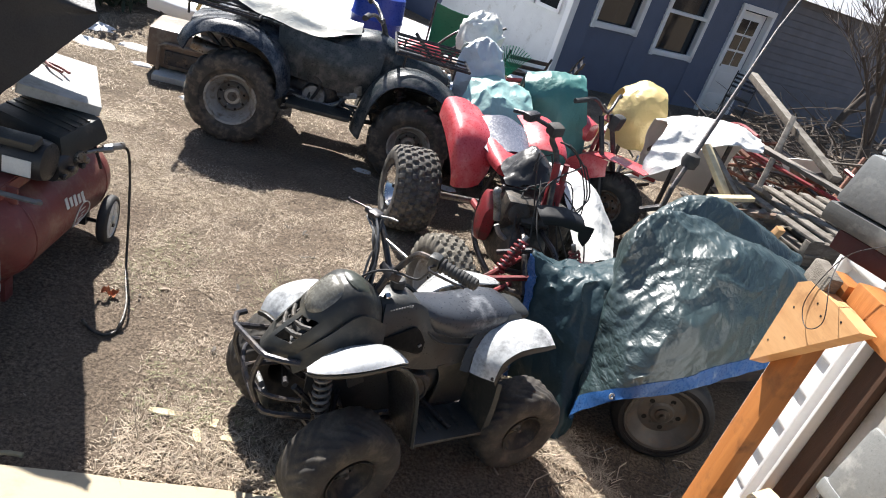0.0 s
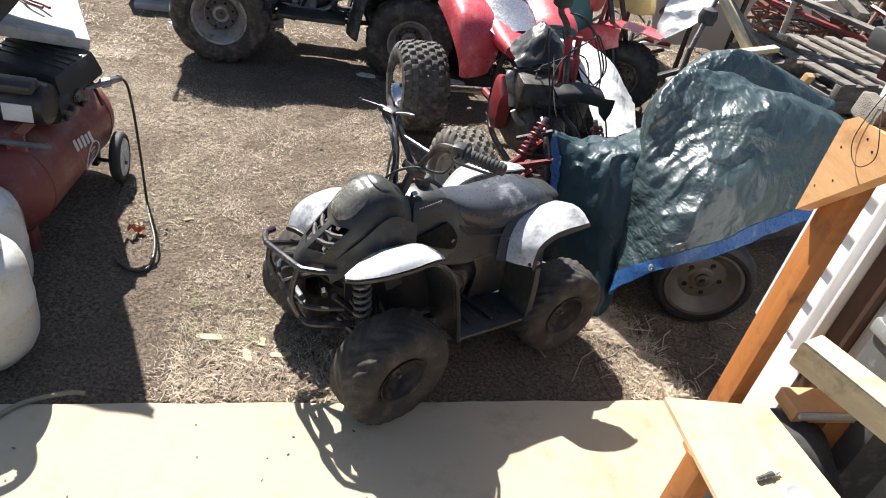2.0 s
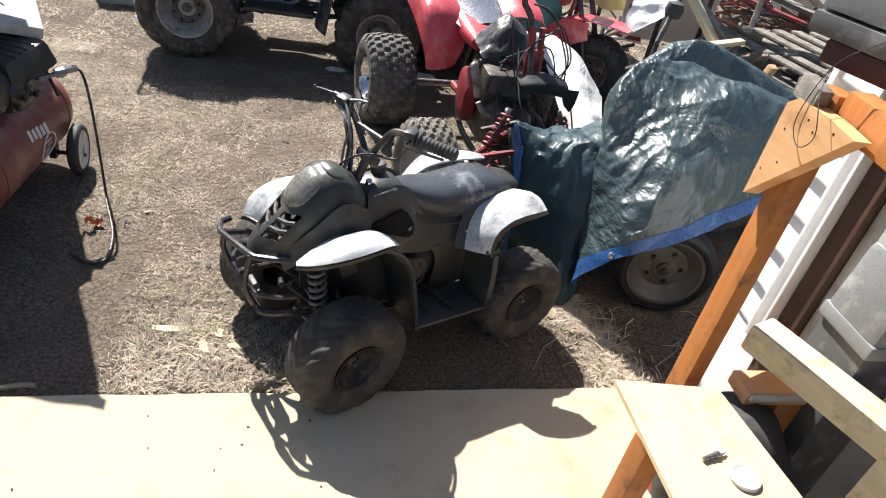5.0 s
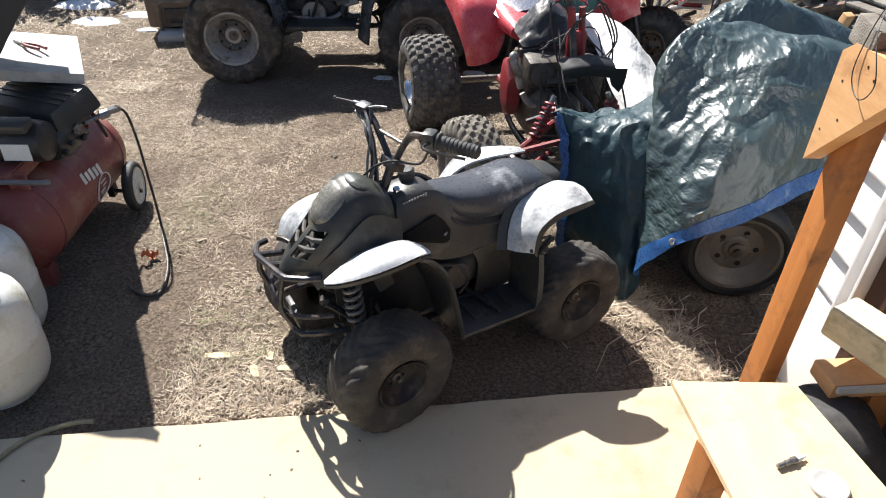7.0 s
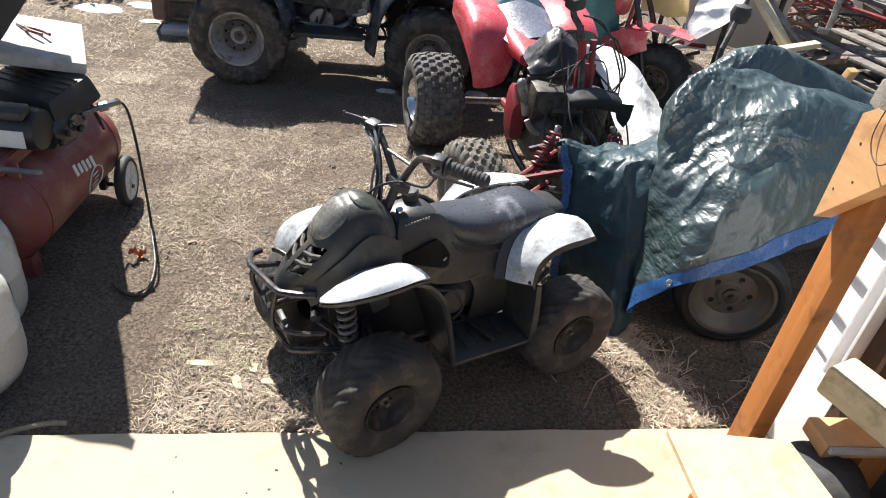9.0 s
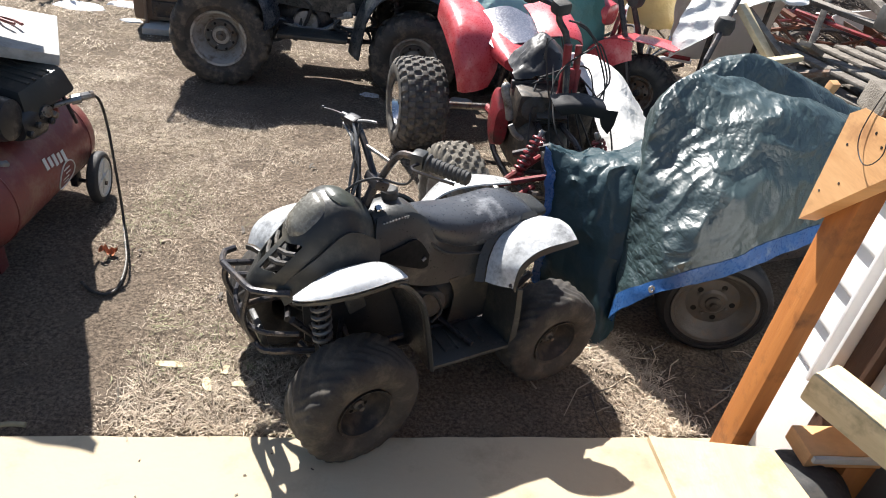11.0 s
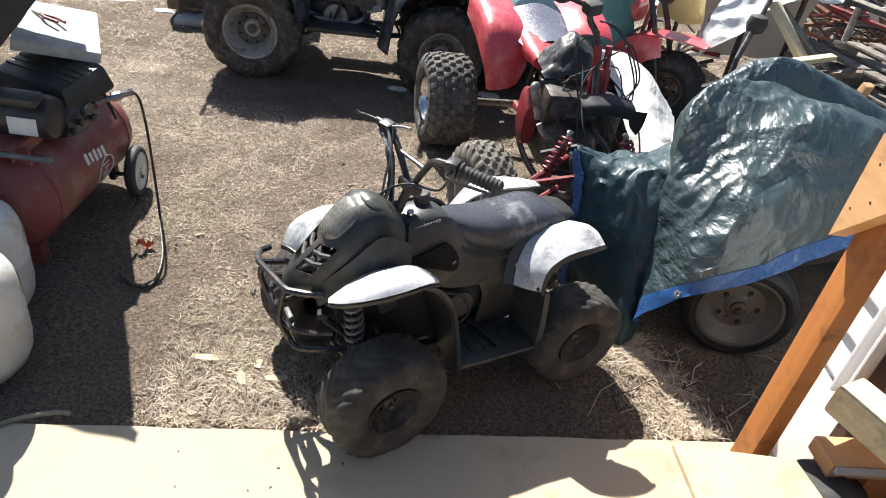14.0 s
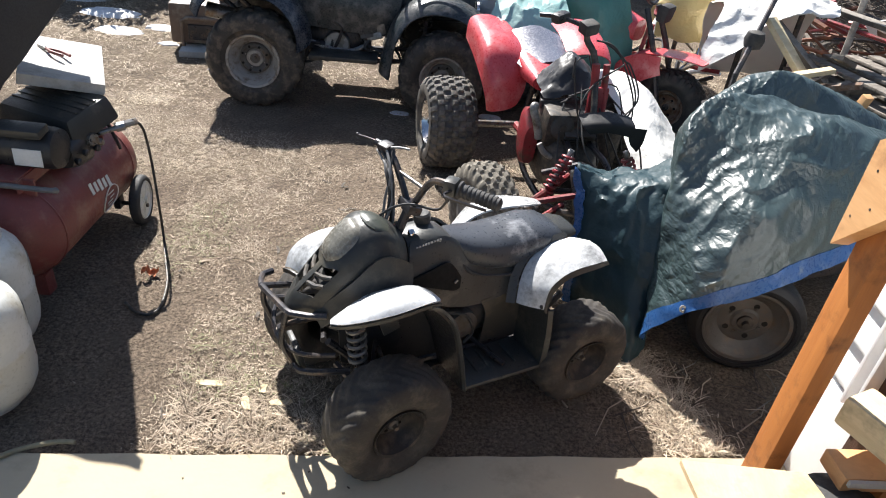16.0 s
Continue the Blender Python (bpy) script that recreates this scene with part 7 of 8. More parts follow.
# ---- clutter behind ----
def draped(name, rows, material, label, category, amp=0.03, size=0.15, seed=1.0, n=36, bulk=None, base=None):
    """A sheet hanging over a plain frame of poles, standing on the ground."""
    t = thing(name, pose(0, 0, 0), label, category)
    bm = B()
    sheet(bm, crumple(net(rows), amp * 0.6, size * 1.5, seed, 0.4), int(n * 1.5), int(n * 1.5), 0.004)
    bmesh.ops.recalc_face_normals(bm, faces=bm.faces)
    part("sheet", bm, material, t)
    for x, y, z in bulk or ():
        bm = B()
        tube(bm, [(x, y, -0.03), (x, y, z)], 0.02, 8)
        part("pole", bm, "steel_black", t)
    return t


draped("white_sheet", [[(1.24, 3.2, 0.3), (1.32, 3.16, 0.4), (1.44, 3.24, 0.4)], [(1.16, 3.6, 0.52), (1.34, 3.64, 0.56), (1.56, 3.76, 0.4)], [(1.08, 3.95, 0.6), (1.3, 3.98, 0.6), (1.58, 4.06, 0.36)], [(1.14, 4.3, 0.5), (1.36, 4.34, 0.46), (1.62, 4.4, 0.18)]],
       "white_sheet", "bright white plastic sheet slumped between the machines", "sheet", 0.03, 0.2, 3.0, bulk=((1.36, 3.5, 0.4), (1.3, 4.2, 0.44)))
draped("teal_cover", [[(1.1, 4.72, 0.02), (1.32, 4.62, 0.0), (1.52, 4.7, 0.02)], [(1.06, 4.74, 0.5), (1.3, 4.66, 0.5), (1.5, 4.74, 0.5)], [(0.92, 4.82, 0.86), (1.16, 4.76, 0.92), (1.36, 4.8, 0.96)], [(0.94, 5.1, 0.9), (1.16, 5.1, 0.96), (1.38, 5.1, 0.98)], [(0.9, 5.4, 0.3), (1.2, 5.4, 0.3), (1.4, 5.36, 0.3)]],
       "teal", "teal plastic cover draped over stacked parts", "cover", 0.035, 0.16, 5.0, bulk=((0.95, 5.1, 0.9), (1.3, 5.0, 0.96)))
draped("pale_green_sheet", [[(0.5, 4.4, 0.5), (0.72, 4.4, 0.5), (0.95, 4.45, 0.5)], [(0.46, 4.6, 0.72), (0.7, 4.6, 0.78), (0.98, 4.6, 0.76)], [(0.5, 4.85, 0.82), (0.72, 4.9, 0.86), (0.95, 4.9, 0.82)], [(0.5, 5.1, 0.5), (0.75, 5.15, 0.5), (1.0, 5.1, 0.5)]],
       "pale_teal", "pale green plastic sheet behind the red quad", "sheet", 0.04, 0.14, 7.0, bulk=((0.7, 4.8, 0.8),))
draped("milky_sheet", [[(0.36, 4.86, 0.62), (0.55, 4.8, 0.6), (0.78, 4.86, 0.66)], [(0.38, 4.92, 0.86), (0.56, 4.88, 0.92), (0.76, 4.9, 0.88)], [(0.42, 5.0, 1.0), (0.56, 5.0, 1.08), (0.72, 5.0, 1.02)], [(0.42, 5.3, 0.9), (0.58, 5.3, 0.94), (0.76, 5.3, 0.9)], [(0.4, 5.5, 0.4), (0.6, 5.5, 0.4), (0.8, 5.5, 0.4)]],
       "clear_sheet", "milky clear plastic sheet over a parts bin", "sheet", 0.05, 0.12, 11.0, bulk=((0.56, 5.1, 1.0),))
draped("yellow_sheet", [[(1.8, 5.62, 0.5), (2.06, 5.5, 0.46), (2.34, 5.46, 0.5)], [(1.84, 5.68, 0.72), (2.08, 5.58, 0.8), (2.33, 5.52, 0.78)], [(1.96, 5.78, 0.86), (2.14, 5.72, 0.98), (2.3, 5.66, 0.97)], [(2.0, 6.1, 0.8), (2.18, 6.1, 0.92), (2.36, 6.05, 0.9)], [(2.0, 6.3, 0.3), (2.2, 6.3, 0.3), (2.4, 6.3, 0.3)]],
       "yellow", "yellow plastic sheet over a stored machine", "sheet", 0.035, 0.16, 13.0, bulk=((2.16, 5.9, 0.9),))
draped("white_tarp", [[(1.84, 4.4, 0.54), (2.04, 4.34, 0.74), (2.3, 4.4, 0.94), (2.62, 4.46, 0.96)], [(1.9, 4.54, 0.76), (2.12, 4.46, 0.88), (2.4, 4.46, 0.98), (2.7, 4.52, 0.98)], [(2.0, 4.7, 0.92), (2.18, 4.72, 1.02), (2.44, 4.78, 1.06), (2.76, 4.76, 1.02)], [(2.1, 5.2, 0.8), (2.3, 5.2, 0.86), (2.55, 5.2, 0.88), (2.84, 5.1, 0.84)], [(2.2, 5.4, 0.3), (2.4, 5.4, 0.3), (2.7, 5.4, 0.3), (2.9, 5.3, 0.3)]],
       "white_sheet", "white tarp thrown over a scrap pile", "tarp", 0.045, 0.18, 17.0, 44, bulk=((2.3, 4.9, 0.9), (2.65, 4.9, 0.9)))


def plank(name, a, b, w, h, material, label, category="plank", group=""):
    a, b = Vector(a), Vector(b)
    t = thing(name, look((a + b) / 2, b), label, category, group)
    bm = B()
    box(bm, (w, h, (b - a).length), (0, 0, 0), (0, 0, 0), 0.004)
    part("board", bm, material, t)
    return t


def pallet(m, label):
    p = thing("pallet", m, label, "pallet", "stacked pallets")
    for k in range(6):
        bm = B()
        box(bm, (0.1, 0.98, 0.02), (-0.5 + 0.2 * k, 0, 0.12), (0, 0, 0), 0.003)
        part("deck_board", bm, "old_wood", p)
    for y in (-0.45, 0, 0.45):
        bm = B()
        box(bm, (1.12, 0.05, 0.09), (0, y, 0.063), (0, 0, 0), 0.003)
        part("stringer", bm, "old_wood", p)
    for x in (-0.5, 0, 0.5):
        bm = B()
        box(bm, (0.1, 0.98, 0.018), (x, 0, 0.009), (0, 0, 0), 0.003)
        part("bottom_board", bm, "old_wood", p)
    return p


for k, (x, y, tz, r) in enumerate(((3.3, 4.42, 0.0, 12), (3.26, 4.46, 0.135, 10), (3.32, 4.4, 0.27, 14), (3.24, 4.44, 0.405, 8), (3.3, 4.4, 0.54, 16))):
    pallet(pose(x, y, tz, 0, 0, r), "grey weathered wooden pallet in a stack")
random.seed(21)
for k in range(13):
    x, y = random.uniform(2.3, 2.75), random.uniform(4.0, 4.5)
    z = 0.04 + 0.045 * k
    a = random.uniform(-1.0, 1.2)
    d = Vector((math.cos(a), math.sin(a), random.uniform(-0.15, 0.25))) * random.uniform(0.22, 0.42)
    plank("plank", Vector((x, y, z)) - d, Vector((x, y, z + 0.03)) + d, 0.09, 0.035, "old_wood", "short grey weathered plank in a scrap heap", "plank", "scrap planks")
plank("plank", (2.18, 4.34, 0.95), (2.42, 4.06, 0.64), 0.1, 0.035, "lumber", "pale sawn plank end in a scrap heap", "plank", "scrap planks")
plank("plank", (2.26, 4.44, 0.92), (2.56, 4.14, 0.64), 0.09, 0.035, "old_wood", "grey plank end in a scrap heap", "plank", "scrap planks")
plank("plank", (2.66, 4.7, 1.0), (3.5, 4.3, 0.86), 0.16, 0.03, "old_wood", "long grey board lying over the pallets", "plank", "scrap planks")
plank("plank", (2.3, 3.6, 0.03), (2.36, 3.36, 0.82), 0.05, 0.04, "gusset_wood", "yellow timber stake behind the covered trailer", "plank", "scrap planks")
plank("beam", (3.55, 6.9, 1.24), (3.75, 5.1, 0.82), 0.1, 0.06, "old_wood", "grey beam leaning over the debris", "beam")
plank("beam", (3.3, 5.3, 0.1), (3.58, 5.85, 1.1), 0.05, 0.05, "old_wood", "grey prop leaning in the debris", "beam")


for c, d, w, h, mt in (((1.98, 4.02, 0.55), (0.16, -0.05, 0.1), 0.06, 0.03, "steel_black"), ((2.12, 3.98, 0.62), (0.14, 0.1, -0.08), 0.07, 0.025, "old_wood"), ((2.36, 4.02, 0.72), (0.17, 0.04, 0.03), 0.06, 0.03, "lumber"), ((2.5, 4.0, 0.66), (0.15, -0.1, 0.06), 0.08, 0.03, "rim_rust"), ((2.22, 3.92, 0.45), (0.2, 0.1, 0.1), 0.05, 0.04, "steel_black"), ((2.6, 4.1, 0.8), (0.12, 0.12, -0.05), 0.07, 0.03, "old_wood")):
    plank("scrap_bar", Vector(c) - Vector(d), Vector(c) + Vector(d), w, h, mt, "short bar of scrap lying in the heap", "scrap", "scrap bars")


def rod():
    t = thing("digging_rod", pose(0, 0, 0), "long dark rod leaning out of the scrap", "rod")
    bm = B()
    tube(bm, [(1.9, 3.95, 0.0), (1.93, 3.99, 0.68), (2.3, 4.56, 1.2), (2.7, 5.18, 1.76), (3.0, 5.6, 2.1)], (0.02, 0.012), 8)
    part("shaft", bm, "steel_black", t)
    bm = B()
    lathe(bm, [(0.01, -0.06), (0.05, -0.045), (0.062, 0), (0.05, 0.045), (0.01, 0.06)], 18, pose(2.05, 4.17, 0.85))
    part("knob", bm, "rubber_black", t)


rod()


def debris():
    """Scrap iron, sticks and broken parts heaped behind the pallets."""
    random.seed(31)
    for k in range(46):
        x, y = random.uniform(3.0, 4.5), random.uniform(5.2, 6.6)
        z = random.uniform(0.05, 0.75)
        a, e = random.uniform(0, 2 * math.pi), random.uniform(-0.3, 0.6)
        L = random.uniform(0.25, 0.6)
        d = Vector((math.cos(a), math.sin(a), e)) * L
        c = Vector((x, y, max(z, abs(d.z) + 0.02)))
        t = thing("scrap_bar", pose(0, 0, 0), random.choice(("rusty red scrap bar in a heap", "bent grey scrap pipe in a heap")), "scrap", "scrap heap")
        bm = B()
        tube(bm, [c - d, c + Vector((0, 0, random.uniform(-0.05, 0.08))), c + d], random.uniform(0.01, 0.028), 6, True, 4)
        part("bar", bm, random.choice(("rust", "red_steel", "rust", "steel_black", "old_wood")), t)
    for k in range(12):
        x, y = random.uniform(3.1, 4.4), random.uniform(5.3, 6.4)
        t = thing("scrap_sheet", pose(x, y, random.uniform(0.1, 0.6), random.uniform(0, 90), random.uniform(0, 60), random.uniform(0, 180)), "bent sheet scrap in a heap", "scrap", "scrap heap")
        bm = B()
        sheet(bm, lambda u, v: (0.36 * (u - 0.5), 0.26 * (v - 0.5), 0.06 * math.sin(3 * u + k) * v), 8, 6, 0.006)
        part("panel", bm, random.choice(("rust", "white_paint", "brown_metal", "steel")), t)
    # smaller stuff thrown between the covered machines and the house
    for k in range(64):
        x = random.uniform(0.35, 2.3)
        y = random.uniform(5.0, 6.3) - 0.15 * (x > 1.5)
        a, e, L = random.uniform(0, 2 * math.pi), random.uniform(-0.7, 0.9), random.uniform(0.1, 0.34)
        d = Vector((math.cos(a), math.sin(a), e)) * L
        c = Vector((x, y, max(random.uniform(0.05, 0.7), abs(d.z) + 0.02)))
        t = thing("scrap_pipe", pose(0, 0, 0), "bent thin pipe thrown among covered machines", "scrap", "loose pipes")
        bm = B()
        tube(bm, [c - d, c + Vector((random.uniform(-0.08, 0.08), 0, random.uniform(-0.05, 0.1))), c + d], random.uniform(0.008, 0.02), 6, True, 5)
        part("pipe", bm, random.choice(("steel_black", "steel_black", "red_steel", "chrome", "white_paint", "old_wood")), t)


debris()


# ---- left background ----
def brown_cabinet():
    c = thing("brown_cabinet", pose(-1.5, 5.42, 0, 0, 0, 8), "old brown metal cabinet with a bent tube frame", "cabinet")
    bm = B()
    box(bm, (1.05, 0.5, 0.32), (0.0, 0.25, 0.22), (0, 0, 0), 0.04)
    part("body", bm, "brown_metal", c)
    bm = B()
    box(bm, (0.82, 0.03, 0.12), (0.03, -0.004, 0.16), (0, 0, 0), 0.01)
    part("recess", bm, "steel_black", c)
    bm = B()
    tube(bm, [(-0.42, -0.03, 0.05), (-0.42, -0.03, 0.25), (-0.38, -0.03, 0.275), (0.4, -0.03, 0.275)], 0.014, 8)
    part("tube_frame", bm, "brown_metal", c)
    bm = B()
    box(bm, (0.95, 0.3, 0.05), (0.04, -0.02, 0.028), (0, 0, 0), 0.008)
    part("base_plate", bm, "paver", c)
    bm = B()
    box(bm, (0.7, 0.3, 0.1), (0.2, 0.25, 0.43), (0, 0, 0), 0.02)
    part("top_box", bm, "brown_metal", c)
    w = thing("white_bumper", pose(-1.95, 6.5, 0, 0, 0, 10), "white curved bumper section standing on brackets", "bumper")
    bm = B()
    sheet(bm, net([[(-0.5, 0.1, 0.22), (0, 0, 0.2), (0.5, 0.1, 0.22)], [(-0.5, 0.06, 0.34), (0, -0.05, 0.32), (0.5, 0.06, 0.34)], [(-0.48, 0.2, 0.4), (0, 0.1, 0.38), (0.48, 0.2, 0.4)]]), 20, 10, 0.02)
    bmesh.ops.recalc_face_normals(bm, faces=bm.faces)
    part("shell", bm, "white_paint", w)
    for x in (-0.35, 0.35):
        bm = B()
        box(bm, (0.06, 0.2, 0.3), (x, 0.16, 0.13), (0, 0, 0), 0.008)
        part("bracket", bm, "steel_black", w)
    y = thing("yellow_strap", pose(0, 0, 0), "yellow strap hung from a leaning pole", "strap")
    bm = B()
    tube(bm, [(-1.86, 6.05, 0.72), (-1.8, 6.03, 0.6), (-1.86, 6.02, 0.45), (-1.82, 6.04, 0.55)], 0.016, 6, True)
    part("loop", bm, "yellow", y)
    bm = B()
    tube(bm, [(-1.86, 6.08, 0.0), (-1.86, 6.06, 0.9)], 0.014, 6)
    part("pole", bm, "steel_black", y)


brown_cabinet()


def snow_patches():
    random.seed(41)
    for x, y, r in ((-2.6, 5.7, 0.22), (-2.3, 5.9, 0.16), (-2.9, 6.2, 0.3), (-1.5, 5.0, 0.12), (-2.1, 5.5, 0.1), (0.55, 4.62, 0.1), (-0.1, 4.5, 0.08), (-3.4, 6.6, 0.35), (-0.4, 8.4, 1.3), (-2.0, 9.4, 1.6), (0.6, 10.0, 1.5), (-1.0, 11.5, 2.2)):
        bm = B()
        c = bm.verts.new((0, 0, 0.05 * min(1, r * 2)))
        rings = [[bm.verts.new((r * k / 4 * math.cos(a) * (1 + 0.35 * noise.noise(Vector((3 * math.cos(a) + x, 3 * math.sin(a) + y, 0)))), 0.6 * r * k / 4 * math.sin(a) * (1 + 0.35 * noise.noise(Vector((3 * math.cos(a) + x, 3 * math.sin(a) + y, 4)))), 0.05 * min(1, r * 2) * (1 - (k / 4) ** 2) - (0.02 if k == 4 else 0))) for a in (2 * math.pi * i / 22 for i in range(22))] for k in (1, 2, 3, 4)]
        for i in range(22):
            bm.faces.new((c, rings[0][i], rings[0][(i + 1) % 22]))
        skin(bm, rings)
        bmesh.ops.recalc_face_normals(bm, faces=bm.faces)
        ob = part("snow_patch", bm, "snow")
        ob.location = (x, y, ground_height(x, y) + 0.005)
        tagged(ob, "old thawing snow patch on the lawn", "snow", "", "stuff")


snow_patches()


def machine_yard():
    """Mowers, chairs and bins standing behind the quads."""
    m = thing("red_tiller", pose(0.1, 6.8, 0, 0, 0, 20), "red garden tiller with black handles", "tiller")
    bm = B()
    loft(bm, [(-0.2, 0.14, 0.3, 0.52), (0.0, 0.17, 0.28, 0.62), (0.2, 0.15, 0.3, 0.6), (0.3, 0.1, 0.32, 0.5)], 18, 3)
    part("engine_cover", bm, "red", m)
    for s in (-1, 1):
        wheel(m, (0, s * 0.22, 0.17), 0.17, 0.1, 0.08, s, "lug", "rubber_black", "steel_black", 0.4)
        bm = B()
        tube(bm, [(0.1, s * 0.1, 0.4), (0.4, s * 0.16, 0.7), (0.8, s * 0.2, 0.95)], 0.014, 8, True)
        part("handle", bm, "steel_black", m)
    bm = B()
    for k in range(5):
        tube(bm, [(-0.1 + 0.08 * k, -0.17, 0.36), (-0.1 + 0.08 * k, -0.18, 0.56)], 0.008, 6)
    part("grille", bm, "steel_black", m)
    g = thing("green_chair", pose(0.5, 7.8, -0.04, 0, 0, 170), "green canvas garden chair on a steel frame", "chair")
    bm = B()
    sheet(bm, lambda u, v: (0.56 * (u - 0.5), 0.1 * v, 0.42 + 0.5 * v - 0.03 * math.sin(math.pi * u)), 10, 10, 0.008)
    part("backrest", bm, "green_plastic", g)
    bm = B()
    sheet(bm, lambda u, v: (0.54 * (u - 0.5), -0.48 * v, 0.42 - 0.03 * math.sin(math.pi * u)), 10, 8, 0.008)
    part("seat", bm, "green_plastic", g)
    for x in (-0.29, 0.29):
        for yy in (0.05, -0.46):
            bm = B()
            tube(bm, [(x, yy, 0), (x, yy + (0.1 if yy > 0 else 0), 0.95 if yy > 0 else 0.62)], 0.012, 6)
            part("leg", bm, "steel_black", g)
    # made-up barrel in the place of a heap of blue tarp
    b = thing("blue_tarp_heap", pose(-0.4, 7.6, -0.04), "blue tarp heap in the yard, drawn as a barrel", "barrel")
    bm = B()
    lathe(bm, [(0.24, 0), (0.28, 0.03), (0.285, 0.28), (0.295, 0.3), (0.285, 0.32), (0.285, 0.58), (0.295, 0.6), (0.285, 0.62), (0.27, 0.85), (0.22, 0.88)], 30)
    part("drum", bm, "blue_plastic", b)
    for x, y, a, lab in ((1.05, 6.3, 20, "dark folding chair among the clutter"), (1.6, 6.9, 80, "dark folding chair tipped among the clutter"), (6.25, 12.3, 150, "dark slat-back chair by the house door")):
        c = thing("folding_chair", pose(x, y, ground_height(x, y), 0, 0, a), lab, "chair", "yard chairs")
        for s in (-1, 1):
            bm = B()
            tube(bm, [(s * 0.22, 0.2, 0), (s * 0.22, -0.2, 0.9)], 0.012, 6)
            part("back_leg", bm, "steel_black", c)
            bm = B()
            tube(bm, [(s * 0.2, -0.25, 0), (s * 0.2, 0.2, 0.46)], 0.012, 6)
            part("front_leg", bm, "steel_black", c)
        bm = B()
        box(bm, (0.4, 0.38, 0.03), (0, 0.02, 0.45), (0, 0, 0), 0.008)
        part("seat", bm, "steel_black", c)
        for k in range(4):
            bm = B()
            box(bm, (0.42, 0.012, 0.04), (0, -0.1 - 0.03 * k, 0.62 + 0.075 * k), (24, 0, 0), 0.003)
            part("slat", bm, "steel_black", c)
    t = thing("white_bag", pose(0.62, 6.2, 0.0), "bulging white bag on a stacked crate", "bag")
    bm = B()
    sheet(bm, crumple(lambda u, v: Vector((0.2 * math.sin(math.pi * v) * math.cos(2 * math.pi * u), 0.18 * math.sin(math.pi * v) * math.sin(2 * math.pi * u), 0.86 - 0.26 * math.cos(math.pi * v))), 0.04, 0.1, 5, 0.5), 30, 20)
    part("bag", bm, "white_sheet", t)
    bm = B()
    box(bm, (0.42, 0.4, 0.62), (0, 0, 0.3), (0, 0, 0), 0.02)
    part("crate", bm, "brown_metal", t)
    d = thing("stacked_tyre", pose(1.35, 6.0, 0), "worn tyres in a stack", "tyre", "tyre stack")
    for k in range(3):
        ob = part("tyre", tyre_mesh(0.3, 0.18, 0.17, "none"), "rubber_black", d)
        ob.matrix_local = pose(0.02 * k, 0.01 * k, 0.09 + 0.18 * k, 90)
    g = thing("garden_rake", pose(0.9, 5.9, 0), "green wire leaf rake leaning upright", "rake")
    bm = B()
    tube(bm, [(0, 0, 0), (0.02, 0, 0.7)], 0.012, 6)
    part("handle", bm, "lumber", g)
    for k in range(13):
        bm = B()
        a = radians(-36 + 6 * k)
        tube(bm, [(0.02, 0, 0.68), (0.02 + 0.2 * math.sin(a), 0, 0.68 + 0.22 * math.cos(a)), (0.02 + 0.27 * math.sin(a), -0.03, 0.68 + 0.29 * math.cos(a))], 0.004, 5)
        part("tine", bm, "green_plastic", g)


machine_yard()


